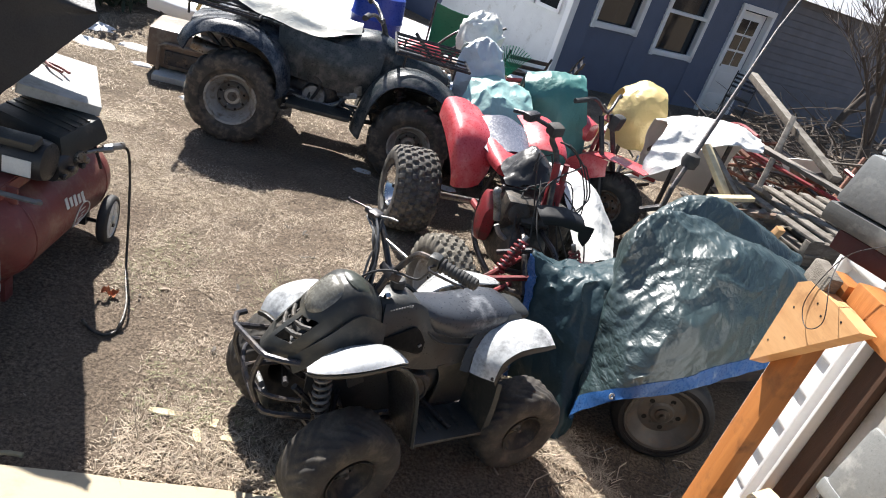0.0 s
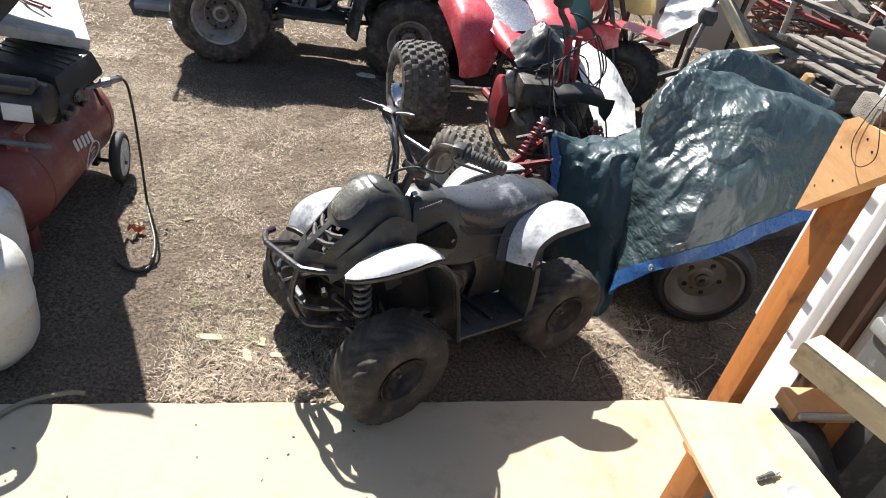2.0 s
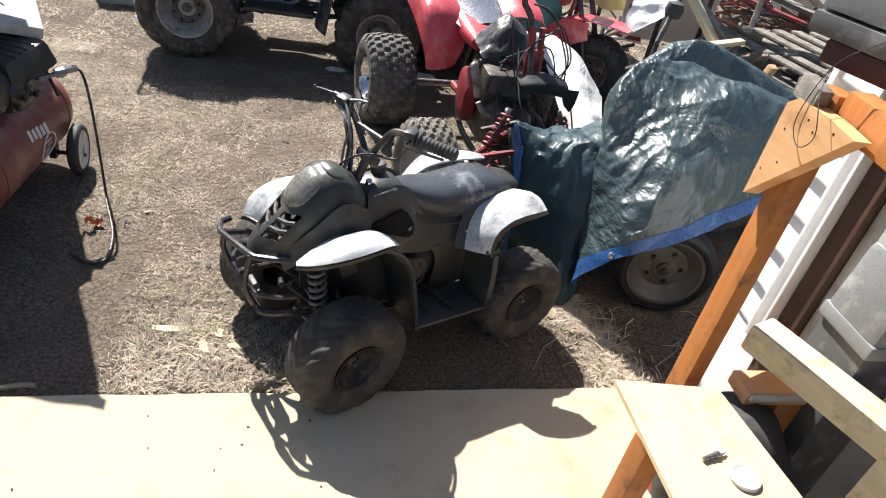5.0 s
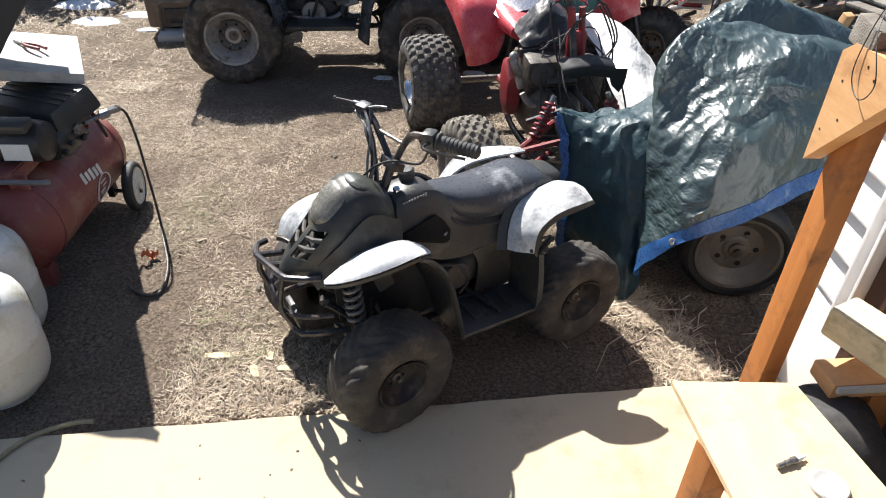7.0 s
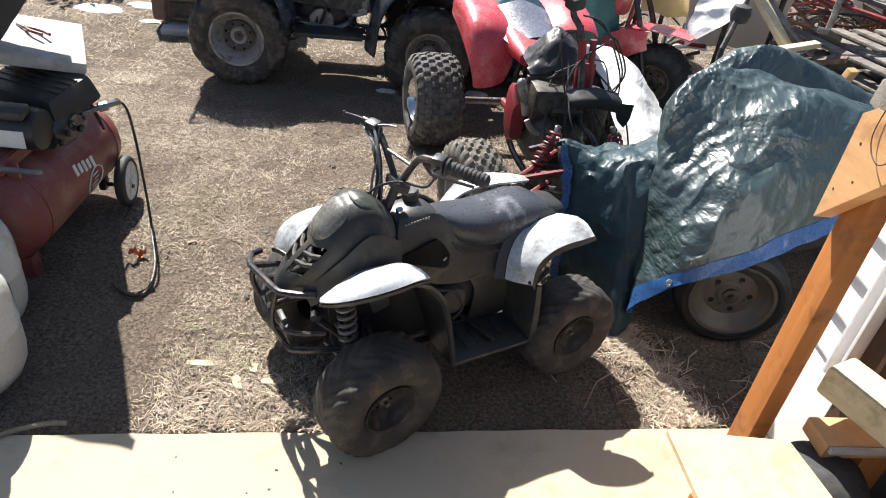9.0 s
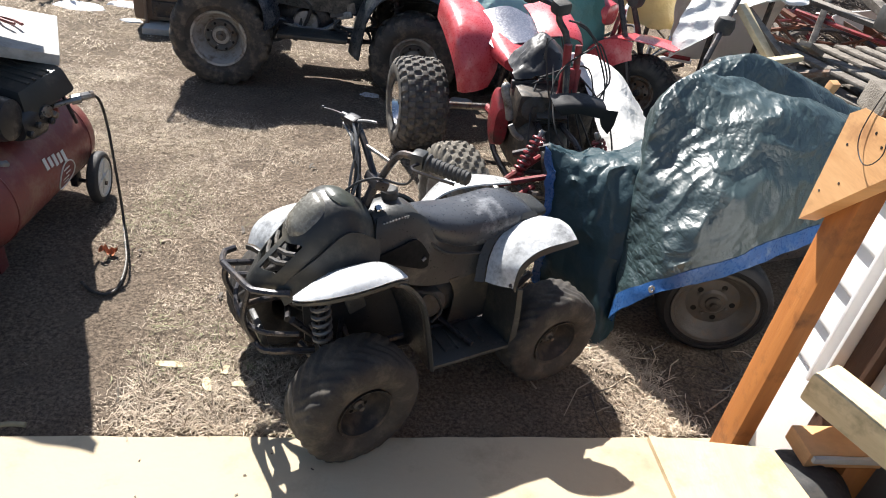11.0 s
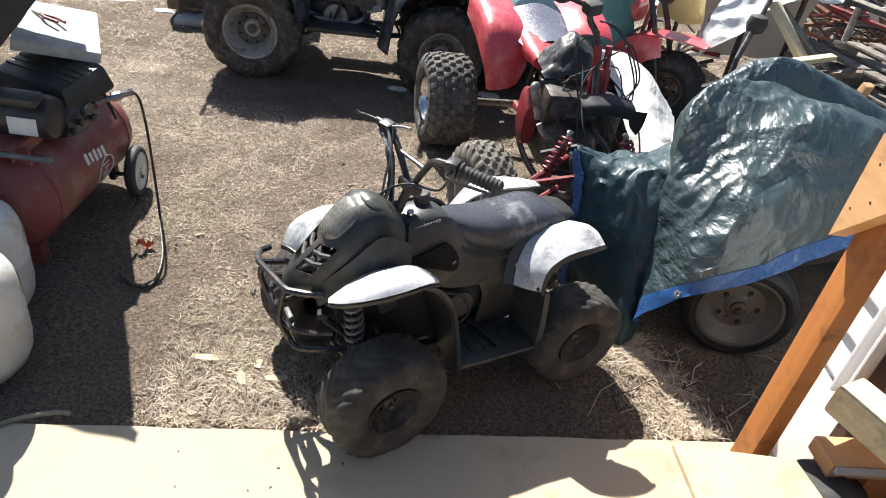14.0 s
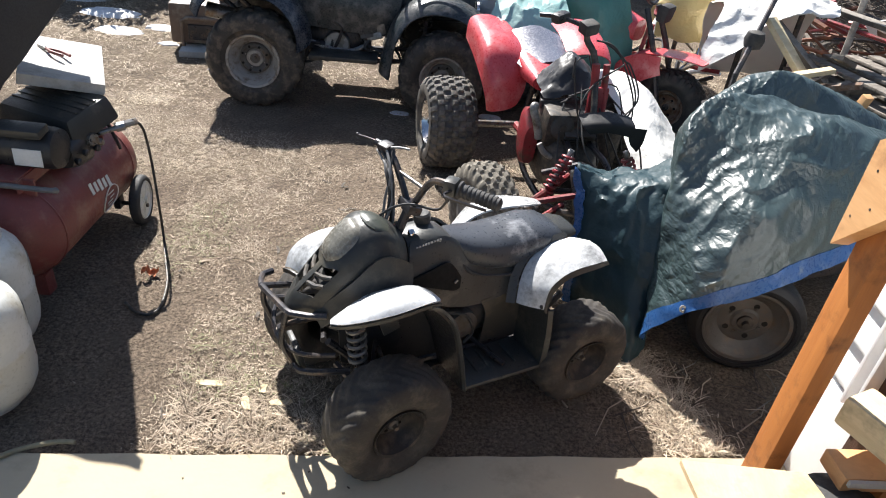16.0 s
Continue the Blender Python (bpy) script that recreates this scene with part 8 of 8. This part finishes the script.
# ---- house ----
def house():
    """Blue house with white trim; x runs along the blue wall from its near corner, y points into the house."""
    ang = math.degrees(math.atan2(0.53, 0.848))
    h = thing("house", pose(2.25, 10.46, -0.32, 0, 0, ang), "slate blue house with white windows and white siding bay", "house")
    L, H, T = 5.32, 2.75, 0.16
    # blue wall with openings cut through
    opens = [(0.56, 1.53, 1.24, 2.4), (2.15, 3.2, 1.02, 2.35), (4.08, 5.06, 0.0, 2.05)]
    xs = sorted({0.0, L, *[o[0] for o in opens], *[o[1] for o in opens]})
    bm = B()

    def blk(x0, x1, z0, z1):
        if x1 - x0 > 1e-4 and z1 - z0 > 1e-4:
            box(bm, (x1 - x0, T, z1 - z0), ((x0 + x1) / 2, T / 2, (z0 + z1) / 2))
    for x0, x1 in zip(xs, xs[1:]):
        o = [p for p in opens if p[0] <= x0 and x1 <= p[1]]
        if o:
            blk(x0, x1, 0, o[0][2])
            blk(x0, x1, o[0][3], H)
        else:
            blk(x0, x1, 0, H)
    part("wall", bm, "blue_siding", h, "slate blue clapboard wall", smooth=False)
    for k in range(27):
        for x0, x1 in zip([0] + [o[1] + 0.07 for o in opens], [o[0] - 0.07 for o in opens] + [L]):
            bm = B()
            z = 0.1 * k
            vs = [bm.verts.new(c) for c in ((x0, -0.016, z), (x1, -0.016, z), (x1, -0.002, z + 0.1), (x0, -0.002, z + 0.1), (x0, -0.001, z), (x1, -0.001, z))]
            bm.faces.new(vs[:4])
            bm.faces.new((vs[4], vs[5], vs[1], vs[0]))
            part("clapboard", bm, "blue_siding", h, smooth=False)
    for x0, x1, z0, z1 in opens[:2]:
        w = part("window", box(B(), (x1 - x0, 0.02, z1 - z0), ((x0 + x1) / 2, 0.1, (z0 + z1) / 2)), "glass", h, "dark double-hung window pane")
        for sx, sz, cx, cz in ((0.09, z1 - z0 + 0.18, x0 - 0.03, (z0 + z1) / 2), (0.09, z1 - z0 + 0.18, x1 + 0.03, (z0 + z1) / 2), (x1 - x0 + 0.1, 0.09, (x0 + x1) / 2, z0 - 0.03), (x1 - x0 + 0.1, 0.09, (x0 + x1) / 2, z1 + 0.03), (x1 - x0, 0.06, (x0 + x1) / 2, (z0 + z1) / 2)):
            bm = B()
            box(bm, (sx, 0.1, sz), (cx, 0.01, cz), (0, 0, 0), 0.006)
            part("frame", bm, "white_paint", w)
    x0, x1, z0, z1 = opens[2]
    d = part("door", box(B(), (x1 - x0 - 0.1, 0.05, z1 - 0.06), ((x0 + x1) / 2, 0.08, z1 / 2), (0, 0, 0), 0.006), "white_paint", h, "white house door with glazed top")
    for i in range(2):
        for j in range(3):
            bm = B()
            box(bm, (0.25, 0.012, 0.26), ((x0 + x1) / 2 - 0.145 + 0.29 * i, 0.052, 1.15 + 0.3 * j))
            part("pane", bm, "glass", d)
    for j in range(2):
        bm = B()
        box(bm, (0.55, 0.016, 0.3), ((x0 + x1) / 2, 0.053, 0.3 + 0.42 * j), (0, 0, 0), 0.006)
        part("panel", bm, "white_paint", d)
    bm = B()
    lathe(bm, [(0.012, 0), (0.012, 0.03), (0.028, 0.035), (0.028, 0.055), (0.01, 0.06)], 14, pose(x0 + 0.13, 0.055, 1.0, 90))
    part("door_knob", bm, "alloy", d)
    for cx, cz, sx, sz in ((x0 - 0.02, z1 / 2, 0.1, z1), (x1 + 0.02, z1 / 2, 0.1, z1), ((x0 + x1) / 2, z1 + 0.04, x1 - x0 + 0.14, 0.1)):
        bm = B()
        box(bm, (sx, 0.12, sz), (cx, 0.0, cz), (0, 0, 0), 0.006)
        part("door_trim", bm, "white_paint", h)
    # white siding bay on the near end
    bm = B()
    box(bm, (T, 3.2, H), (0.08, 1.76, H / 2))
    part("end_wall", bm, "white_paint", h, smooth=False)
    for k in range(18):
        bm = B()
        z = 0.15 * k
        vs = [bm.verts.new(c) for c in ((-0.04, 3.36, z), (-0.04, 0.0, z), (-0.003, 0.0, z + 0.15), (-0.003, 3.36, z + 0.15), (-0.001, 3.36, z), (-0.001, 0, z))]
        bm.faces.new(vs[:4])
        bm.faces.new((vs[4], vs[5], vs[1], vs[0]))
        part("clapboard", bm, "vinyl_white", h, smooth=False)
    for k in range(3):
        y = 0.45 + 0.62 * k
        w = part("window", box(B(), (0.03, 0.46, 1.0), (-0.03, y, 1.75)), "glass", h, "narrow window in the white bay")
        for sy, sz, cy, cz in ((0.06, 1.12, y - 0.25, 1.75), (0.06, 1.12, y + 0.25, 1.75), (0.56, 0.06, y, 1.22), (0.56, 0.06, y, 2.28)):
            bm = B()
            box(bm, (0.07, sy, sz), (-0.03, cy, cz), (0, 0, 0), 0.005)
            part("frame", bm, "white_paint", w)
    bm = B()
    box(bm, (0.12, 0.12, H), (-0.01, -0.01, H / 2), (0, 0, 0), 0.005)
    part("corner_board", bm, "white_paint", h)
    # other walls, floor slab and roof close the house
    bm = B()
    box(bm, (L, T, H), (L / 2, 6.4, H / 2))
    box(bm, (T, 6.2, H), (L - 0.08, 3.3, H / 2))
    box(bm, (T, 3.1, H), (0.08, 4.9, H / 2))
    part("back_wall", bm, "blue_siding", h, smooth=False)
    for s in (0, 1):
        bm = B()
        vs = []
        e0, e1 = (-0.4, 3.25) if s == 0 else (6.95, 3.25)
        for t in (0, 0.12):
            vs += [bm.verts.new(c) for c in ((-0.4, e0, H - 0.1 + t), (L + 0.4, e0, H - 0.1 + t), (L + 0.4, e1, H + 1.5 + t), (-0.4, e1, H + 1.5 + t))]
        for f in ((3, 2, 1, 0), (4, 5, 6, 7), (0, 1, 5, 4), (1, 2, 6, 5), (2, 3, 7, 6), (3, 0, 4, 7)):
            bm.faces.new([vs[i] for i in f])
        bmesh.ops.recalc_face_normals(bm, faces=bm.faces)
        part("roof", bm, "shingle", h, smooth=False)
    for x in (0.0, L - 0.16):
        bm = B()
        vs = [bm.verts.new(c) for c in ((x, 0, H), (x, 6.5, H), (x, 3.25, H + 1.45), (x + 0.16, 0, H), (x + 0.16, 6.5, H), (x + 0.16, 3.25, H + 1.45))]
        for f in ((0, 2, 1), (3, 4, 5), (0, 1, 4, 3), (1, 2, 5, 4), (2, 0, 3, 5)):
            bm.faces.new([vs[i] for i in f])
        part("gable", bm, "vinyl_white", h, smooth=False)
    bm = B()
    box(bm, (L, 6.4, 0.3), (L / 2, 3.25, -0.14))
    part("foundation", bm, "concrete", h)
    return h


house()


def neighbour():
    n = thing("grey_outbuilding", pose(6.9, 14.2, -0.4, 0, 0, 24), "shaded grey outbuilding beyond the brush pile", "building")
    bm = B()
    box(bm, (9, 4, 2.6), (4.5, 2, 1.3))
    part("wall", bm, "grey_siding", n, smooth=False)
    for k in range(18):
        bm = B()
        box(bm, (9, 0.02, 0.13), (4.5, -0.008, 0.08 + 0.145 * k), (-5, 0, 0))
        part("clapboard", bm, "grey_siding", n, smooth=False)
    bm = B()
    vs = []
    for x in (-0.3, 9.3):
        vs += [bm.verts.new(c) for c in ((x, -0.3, 2.6), (x, 4.3, 2.6), (x, 2, 3.8))]
    for f in ((0, 2, 1), (3, 4, 5), (0, 1, 4, 3), (1, 2, 5, 4), (2, 0, 3, 5)):
        bm.faces.new([vs[i] for i in f])
    part("roof", bm, "snow", n, "roof whitened by snow", smooth=False)


neighbour()


def fence():
    f = thing("board_fence", pose(-12.9, 14.4, -0.3, 0, 0, 2), "brown weathered board fence behind the yard", "fence", "", "structure")
    for k in range(86):
        bm = B()
        box(bm, (0.145, 0.022, 1.75), (0.155 * k, 0.004 * ((k * 7) % 5), 0.875), (0, 0.4 * ((k * 5) % 3 - 1), 0), 0.004)
        part("board", bm, "fence", f)
    for z in (0.4, 1.4):
        bm = B()
        box(bm, (13.3, 0.05, 0.09), (6.6, 0.05, z), (0, 0, 0), 0.004)
        part("rail", bm, "fence", f)


fence()


def bare_tree(x, y, z, seed, height):
    random.seed(seed)
    t = thing("bare_tree", pose(x, y, z), "leafless tree with forked trunk and fine branches", "tree")
    trunk, limbs, twigs = B(), [], B()

    def grow(p, d, L, r, level):
        n = 5
        pts = [p]
        for k in range(n):
            d = (d + Vector((random.uniform(-1, 1), random.uniform(-1, 1), random.uniform(-0.3, 0.6))) * 0.16).normalized()
            pts.append(pts[-1] + d * L / n)
        end = r * 0.6
        if level == 0:
            tube(trunk, pts, (r, end), 10)
        elif level == 1:
            bm = B()
            tube(bm, pts, (r, end), 7)
            limbs.append(bm)
        else:
            tube(twigs, pts, (r, end * 0.6), 4)
        if level < 4:
            for k in range((4, 5, 5, 4)[level]):
                i = random.choice((2, 3, 4, 5)) if level else random.choice((3, 4, 5))
                a = (d + Vector((random.uniform(-1, 1), random.uniform(-1, 1), random.uniform(-0.2, 0.7))) * 0.95).normalized()
                grow(pts[i], a, L * random.uniform(0.5, 0.8), max(0.005, end * random.uniform(0.4, 0.62)), level + 1)
    grow(Vector((0, 0, -0.1)), Vector((0.1, 0, 1)), height, 0.085, 0)
    part("trunk", trunk, "bark", t)
    for bm in limbs:
        part("limb", bm, "bark", t)
    part("crown", twigs, "bark", t, "bare twigs", kind="stuff")


bare_tree(5.6, 7.4, -0.1, 3, 1.6)
bare_tree(9.0, 10.5, -0.3, 8, 2.0)
bare_tree(7.6, 11.5, -0.3, 15, 1.8)


def brush_pile(x, y, rx, ry, h, count, seed):
    """Cut branches heaped on the ground, each resting on those beneath."""
    rng = random.Random(seed)
    bm = B()
    for k in range(count):
        a = rng.uniform(0, 2 * math.pi)
        q = math.sqrt(rng.random())
        c = Vector((x + rx * q * math.cos(a), y + ry * q * math.sin(a), 0))
        top = h * (1 - q * q)
        L, d = rng.uniform(0.4, 1.5), rng.uniform(0, 2 * math.pi)
        u = Vector((math.cos(d), math.sin(d), rng.uniform(-0.1, 0.5))) * L / 2
        z = ground_height(c.x, c.y) + 0.02 + rng.uniform(0, top) + abs(u.z)
        j = lambda: Vector((rng.uniform(-1, 1), rng.uniform(-1, 1), rng.uniform(-0.3, 0.5))) * L * 0.08
        p = Vector((c.x, c.y, z))
        tube(bm, [p - u, p - u * 0.3 + j(), p + u * 0.3 + j(), p + u + j()], (rng.uniform(0.006, 0.016), 0.003), 4)
    tagged(part("brush_pile", bm, "bark"), "heap of cut grey branches and twigs", "brush pile", "", "stuff")


brush_pile(4.7, 7.3, 1.3, 1.1, 0.7, 260, 5)
brush_pile(6.4, 9.2, 2.0, 1.5, 0.9, 260, 6)


def bush(x, y, r, seed):
    random.seed(seed)
    t = thing("evergreen_bush", pose(x, y, ground_height(x, y)), "dark ragged evergreen bush at the yard edge", "bush")
    bm = B()
    for k in range(5):
        tube(bm, [(0, 0, 0), (random.uniform(-r, r) * 0.5, random.uniform(-r, r) * 0.5, r * 1.1)], (0.03, 0.01), 6)
    part("trunk", bm, "bark", t)
    n = 2600
    vs, fs = [], []
    for k in range(n):
        a, e, q = random.uniform(0, 2 * math.pi), random.uniform(0, 1), random.uniform(0.45, 1.0)
        c = Vector((r * q * math.cos(a) * math.sqrt(1 - e * e * 0.8), r * q * math.sin(a) * math.sqrt(1 - e * e * 0.8), 0.1 + r * 1.5 * e * q))
        c *= 1 + 0.3 * noise.noise(c * 2.5)
        u = Vector((random.gauss(0, 1), random.gauss(0, 1), random.gauss(0, 1))).normalized() * 0.09
        w = u.orthogonal().normalized() * 0.025
        vs += [c - u, c + w, c + u, c - w]
        fs.append((4 * k, 4 * k + 1, 4 * k + 2, 4 * k + 3))
    me = bpy.data.meshes.new("crown")
    me.from_pydata(vs, [], fs)
    me.materials.append(M["foliage"])
    ob = new("crown", me)
    ob.parent = t
    tagged(ob, "", "", "", "stuff")


for k, (x, y, r) in enumerate(((-3.4, 7.2, 0.8), (-2.7, 8.4, 0.9), (-4.8, 8.0, 1.2), (-6.5, 9.5, 1.5))):
    bush(x, y, r, 60 + k)


def far_woods():
    """A line of leafless woodland that closes the yard."""
    random.seed(77)
    vs, fs = [], []
    for k in range(900):
        a = random.uniform(0, 2 * math.pi)
        d = random.uniform(38, 60)
        x, y = d * math.sin(a), d * math.cos(a)
        hgt, w = random.uniform(5, 11), random.uniform(0.1, 0.25)
        for j in range(7):
            z0 = hgt * j / 9 * 0.8
            u = Vector((random.uniform(-1, 1), random.uniform(-1, 1), random.uniform(0.6, 1.4))).normalized() * hgt * (0.5 if j == 0 else 0.28)
            s = Vector((math.cos(a), -math.sin(a), 0)) * (w if j == 0 else w * 0.4)
            p = Vector((x, y, z0 - 0.5))
            if j == 0:
                u = Vector((0, 0, hgt))
            b = len(vs)
            vs += [p - s, p + s, p + s * 0.3 + u, p - s * 0.3 + u]
            fs.append((b, b + 1, b + 2, b + 3))
    me = bpy.data.meshes.new("far_woods")
    me.from_pydata(vs, [], fs)
    me.materials.append(M["bark"])
    tagged(new("far_woods", me), "distant leafless woodland round the yard", "woods", "", "stuff")


far_woods()


# ---- ground litter ----
def blades(name, count, x0, x1, y0, y1, lo, hi, width, material, label, seed, lift=0.3, density=None):
    """Short dry blades, lying in loose tufts that share a direction."""
    rng = np.random.default_rng(seed)
    x, y = rng.uniform(x0, x1, count), rng.uniform(y0, y1, count)
    keep = y > 1.487 + 0.105 * x
    if density:
        keep &= rng.uniform(0, 1, count) < density(x, y)
    x, y = x[keep], y[keep]
    n = len(x)
    L = lo + (hi - lo) * rng.uniform(0, 1, n) ** 2
    a = 5 * field(x, y, 0.07, seed + 50) + rng.normal(0, 0.9, n)
    up = L * np.abs(rng.normal(0, lift, n)) + 0.002
    w = width * rng.uniform(0.5, 1.5, n)
    kink = rng.normal(0, 0.35, n)
    base = np.array([ground_height(float(p), float(q)) for p, q in zip(x, y)]) + rng.uniform(0.0, 0.012, n)
    sx, sy = -np.sin(a) * w, np.cos(a) * w
    mx, my = x + 0.55 * L * np.cos(a), y + 0.55 * L * np.sin(a)
    ex, ey = mx + 0.45 * L * np.cos(a + kink), my + 0.45 * L * np.sin(a + kink)
    pts = np.stack([np.stack(c, 1) for c in ((x - sx, y - sy, base), (x + sx, y + sy, base), (mx + sx, my + sy, base + up * 0.7), (mx - sx, my - sy, base + up * 0.7), (ex, ey, base + up * rng.uniform(0.4, 1.2, n)))], 1).reshape(-1, 3)
    fs = []
    for b in range(0, 5 * n, 5):
        fs += [(b, b + 1, b + 2, b + 3), (b + 3, b + 2, b + 4)]
    me = bpy.data.meshes.new(name)
    me.from_pydata(pts.tolist(), [], fs)
    me.materials.append(M[material])
    return tagged(new(name, me), label, "grass", "", "stuff")


def lawn(x, y):
    """Thin on worn paths and in the machines' shade, thick in the open."""
    bare_shade, path = worn_and_shaded(x, y)
    d = np.clip(0.55 - 0.45 * path + 0.4 * field(x, y, 0.6, 7) + 0.6 * field(x, y, 0.13, 8), 0.03, 1)
    return d * (1 - 0.999 * bare_shade)


blades("dead_grass", 330000, -2.2, 1.9, 1.3, 4.4, 0.006, 0.03, 0.0008, "straw", "matted dry straw and dead grass", 1, 0.25, lawn)
blades("dead_grass", 80000, -4.0, 3.4, 4.2, 7.2, 0.015, 0.05, 0.0019, "straw", "matted dry straw and dead grass", 2, 0.25, lawn)
# edge grass is left out where the quad's shadow lies
blades("slab_edge_grass", 16000, -0.9, 1.3, 1.4, 2.0, 0.03, 0.085, 0.0013, "straw", "longer pale dead grass along the slab edge", 3, 0.4, lambda x, y: np.clip(1.1 - (y - 1.48 - 0.105 * x) * 3 + 0.5 * field(x, y, 0.2, 9), 0, 1) * np.clip(0.0 + ((x < 0.0) & (x > -0.66)) + ((x > 1.08) & (x < 1.28)), 0, 1))
# straw follows the sunlit gap, so it reads brighter than its surroundings
blades("strip_grass", 16000, 0.85, 1.45, 1.55, 2.15, 0.02, 0.07, 0.0013, "straw", "pale straw lying in a strip of sun", 6, 0.3, lambda x, y: np.exp(-((x - 1.13 - 0.45 * (1.88 - y)) / 0.095) ** 2))
blades("green_grass", 9000, -1.2, 1.2, 1.35, 3.0, 0.02, 0.06, 0.0012, "grass_green", "half-green grass tufts", 4, 0.4, lambda x, y: np.clip(0.1 + 1.2 * field(x, y, 0.3, 12), 0, 0.9) * (1 - worn_and_shaded(x, y)[0]))


def splinter(L, w, seed):
    """A torn, slightly curled sliver of wood."""
    bm = B()
    sheet(bm, lambda u, v: ((u - 0.5) * L, (v - 0.5) * w * (0.35 + 0.65 * math.sin(math.pi * (0.12 + 0.8 * u))) + 0.15 * w * math.sin(seed + 5 * u), 0.004 + 0.006 * math.sin(seed * 2 + 3 * u)), 6, 2, 0.003)
    bmesh.ops.recalc_face_normals(bm, faces=bm.faces)
    return bm


def litter():
    random.seed(51)
    for k in range(20):
        x, y = random.uniform(-0.9, 0.3), random.uniform(1.6, 3.4)
        t = part("wood_chip", splinter(random.uniform(0.02, 0.06), random.uniform(0.008, 0.018), k), random.choice(("straw", "old_wood", "old_wood")))
        t.matrix_world = pose(x, y, ground_height(x, y) + 0.006, random.uniform(-8, 8), random.uniform(-8, 8), random.uniform(0, 180))
        tagged(t, "pale wood chip lying in dead grass", "wood chip", "wood chips")
    for x, y, L, a in ((-0.54, 1.745, 0.12, 5), (-0.4, 1.66, 0.07, 120), (-0.28, 1.68, 0.08, 30), (-0.36, 1.74, 0.05, 80)):
        t = part("wood_chip", splinter(L, 0.028, L * 90), "lumber")
        t.matrix_world = pose(x, y, ground_height(x, y) + 0.01, 4, 3, a)
        tagged(t, "pale split wood chip lying in dead grass", "wood chip", "wood chips")
    for k in range(26):
        x, y = random.uniform(0.75, 1.75), random.uniform(1.72, 2.1)
        a, L = random.uniform(0, 6.3), random.uniform(0.08, 0.3)
        g = ground_height(x, y)
        t = part("twig", tube(B(), [(0, 0, 0.006), (L * 0.5 * math.cos(a), L * 0.5 * math.sin(a), 0.012 + random.uniform(0, 0.02)), (L * math.cos(a + 0.2), L * math.sin(a + 0.2), 0.008)], (0.0035, 0.0015), 5), random.choice(("straw", "bark", "old_wood")))
        t.matrix_world = pose(x, y, g)
        tagged(t, "thin dry twig lying on bare soil", "twig", "twigs by the trailer")
    l = thing("dry_leaf", pose(-1.0, 2.33, 0.02, 20, 10, 30), "curled orange dry leaf on the lawn", "leaf")
    bm = B()
    sheet(bm, lambda u, v: (0.07 * (u - 0.5), 0.04 * (v - 0.5) * math.sin(math.pi * (0.1 + 0.8 * u)) * (1 + 0.5 * math.sin(19 * u)), 0.02 * abs(v - 0.5) * 2 + 0.015 * math.sin(7 * u)), 14, 6, 0.001)
    part("blade", bm, "leaf", l)
    for k in range(24):
        x, y = random.uniform(-1.0, 1.0), random.uniform(0.7, 1.38)
        t = part("grit", box(B(), (random.uniform(0.004, 0.012), random.uniform(0.002, 0.004), 0.003), (0, 0, 0), (0, 0, 0), 0.001), random.choice(("old_wood", "brown_wood", "straw")))
        t.matrix_world = pose(x, y, 0.021, 0, 0, random.uniform(0, 180))
        tagged(t, "small dark grit lying on the slab", "grit", "grit on the slab")


litter()
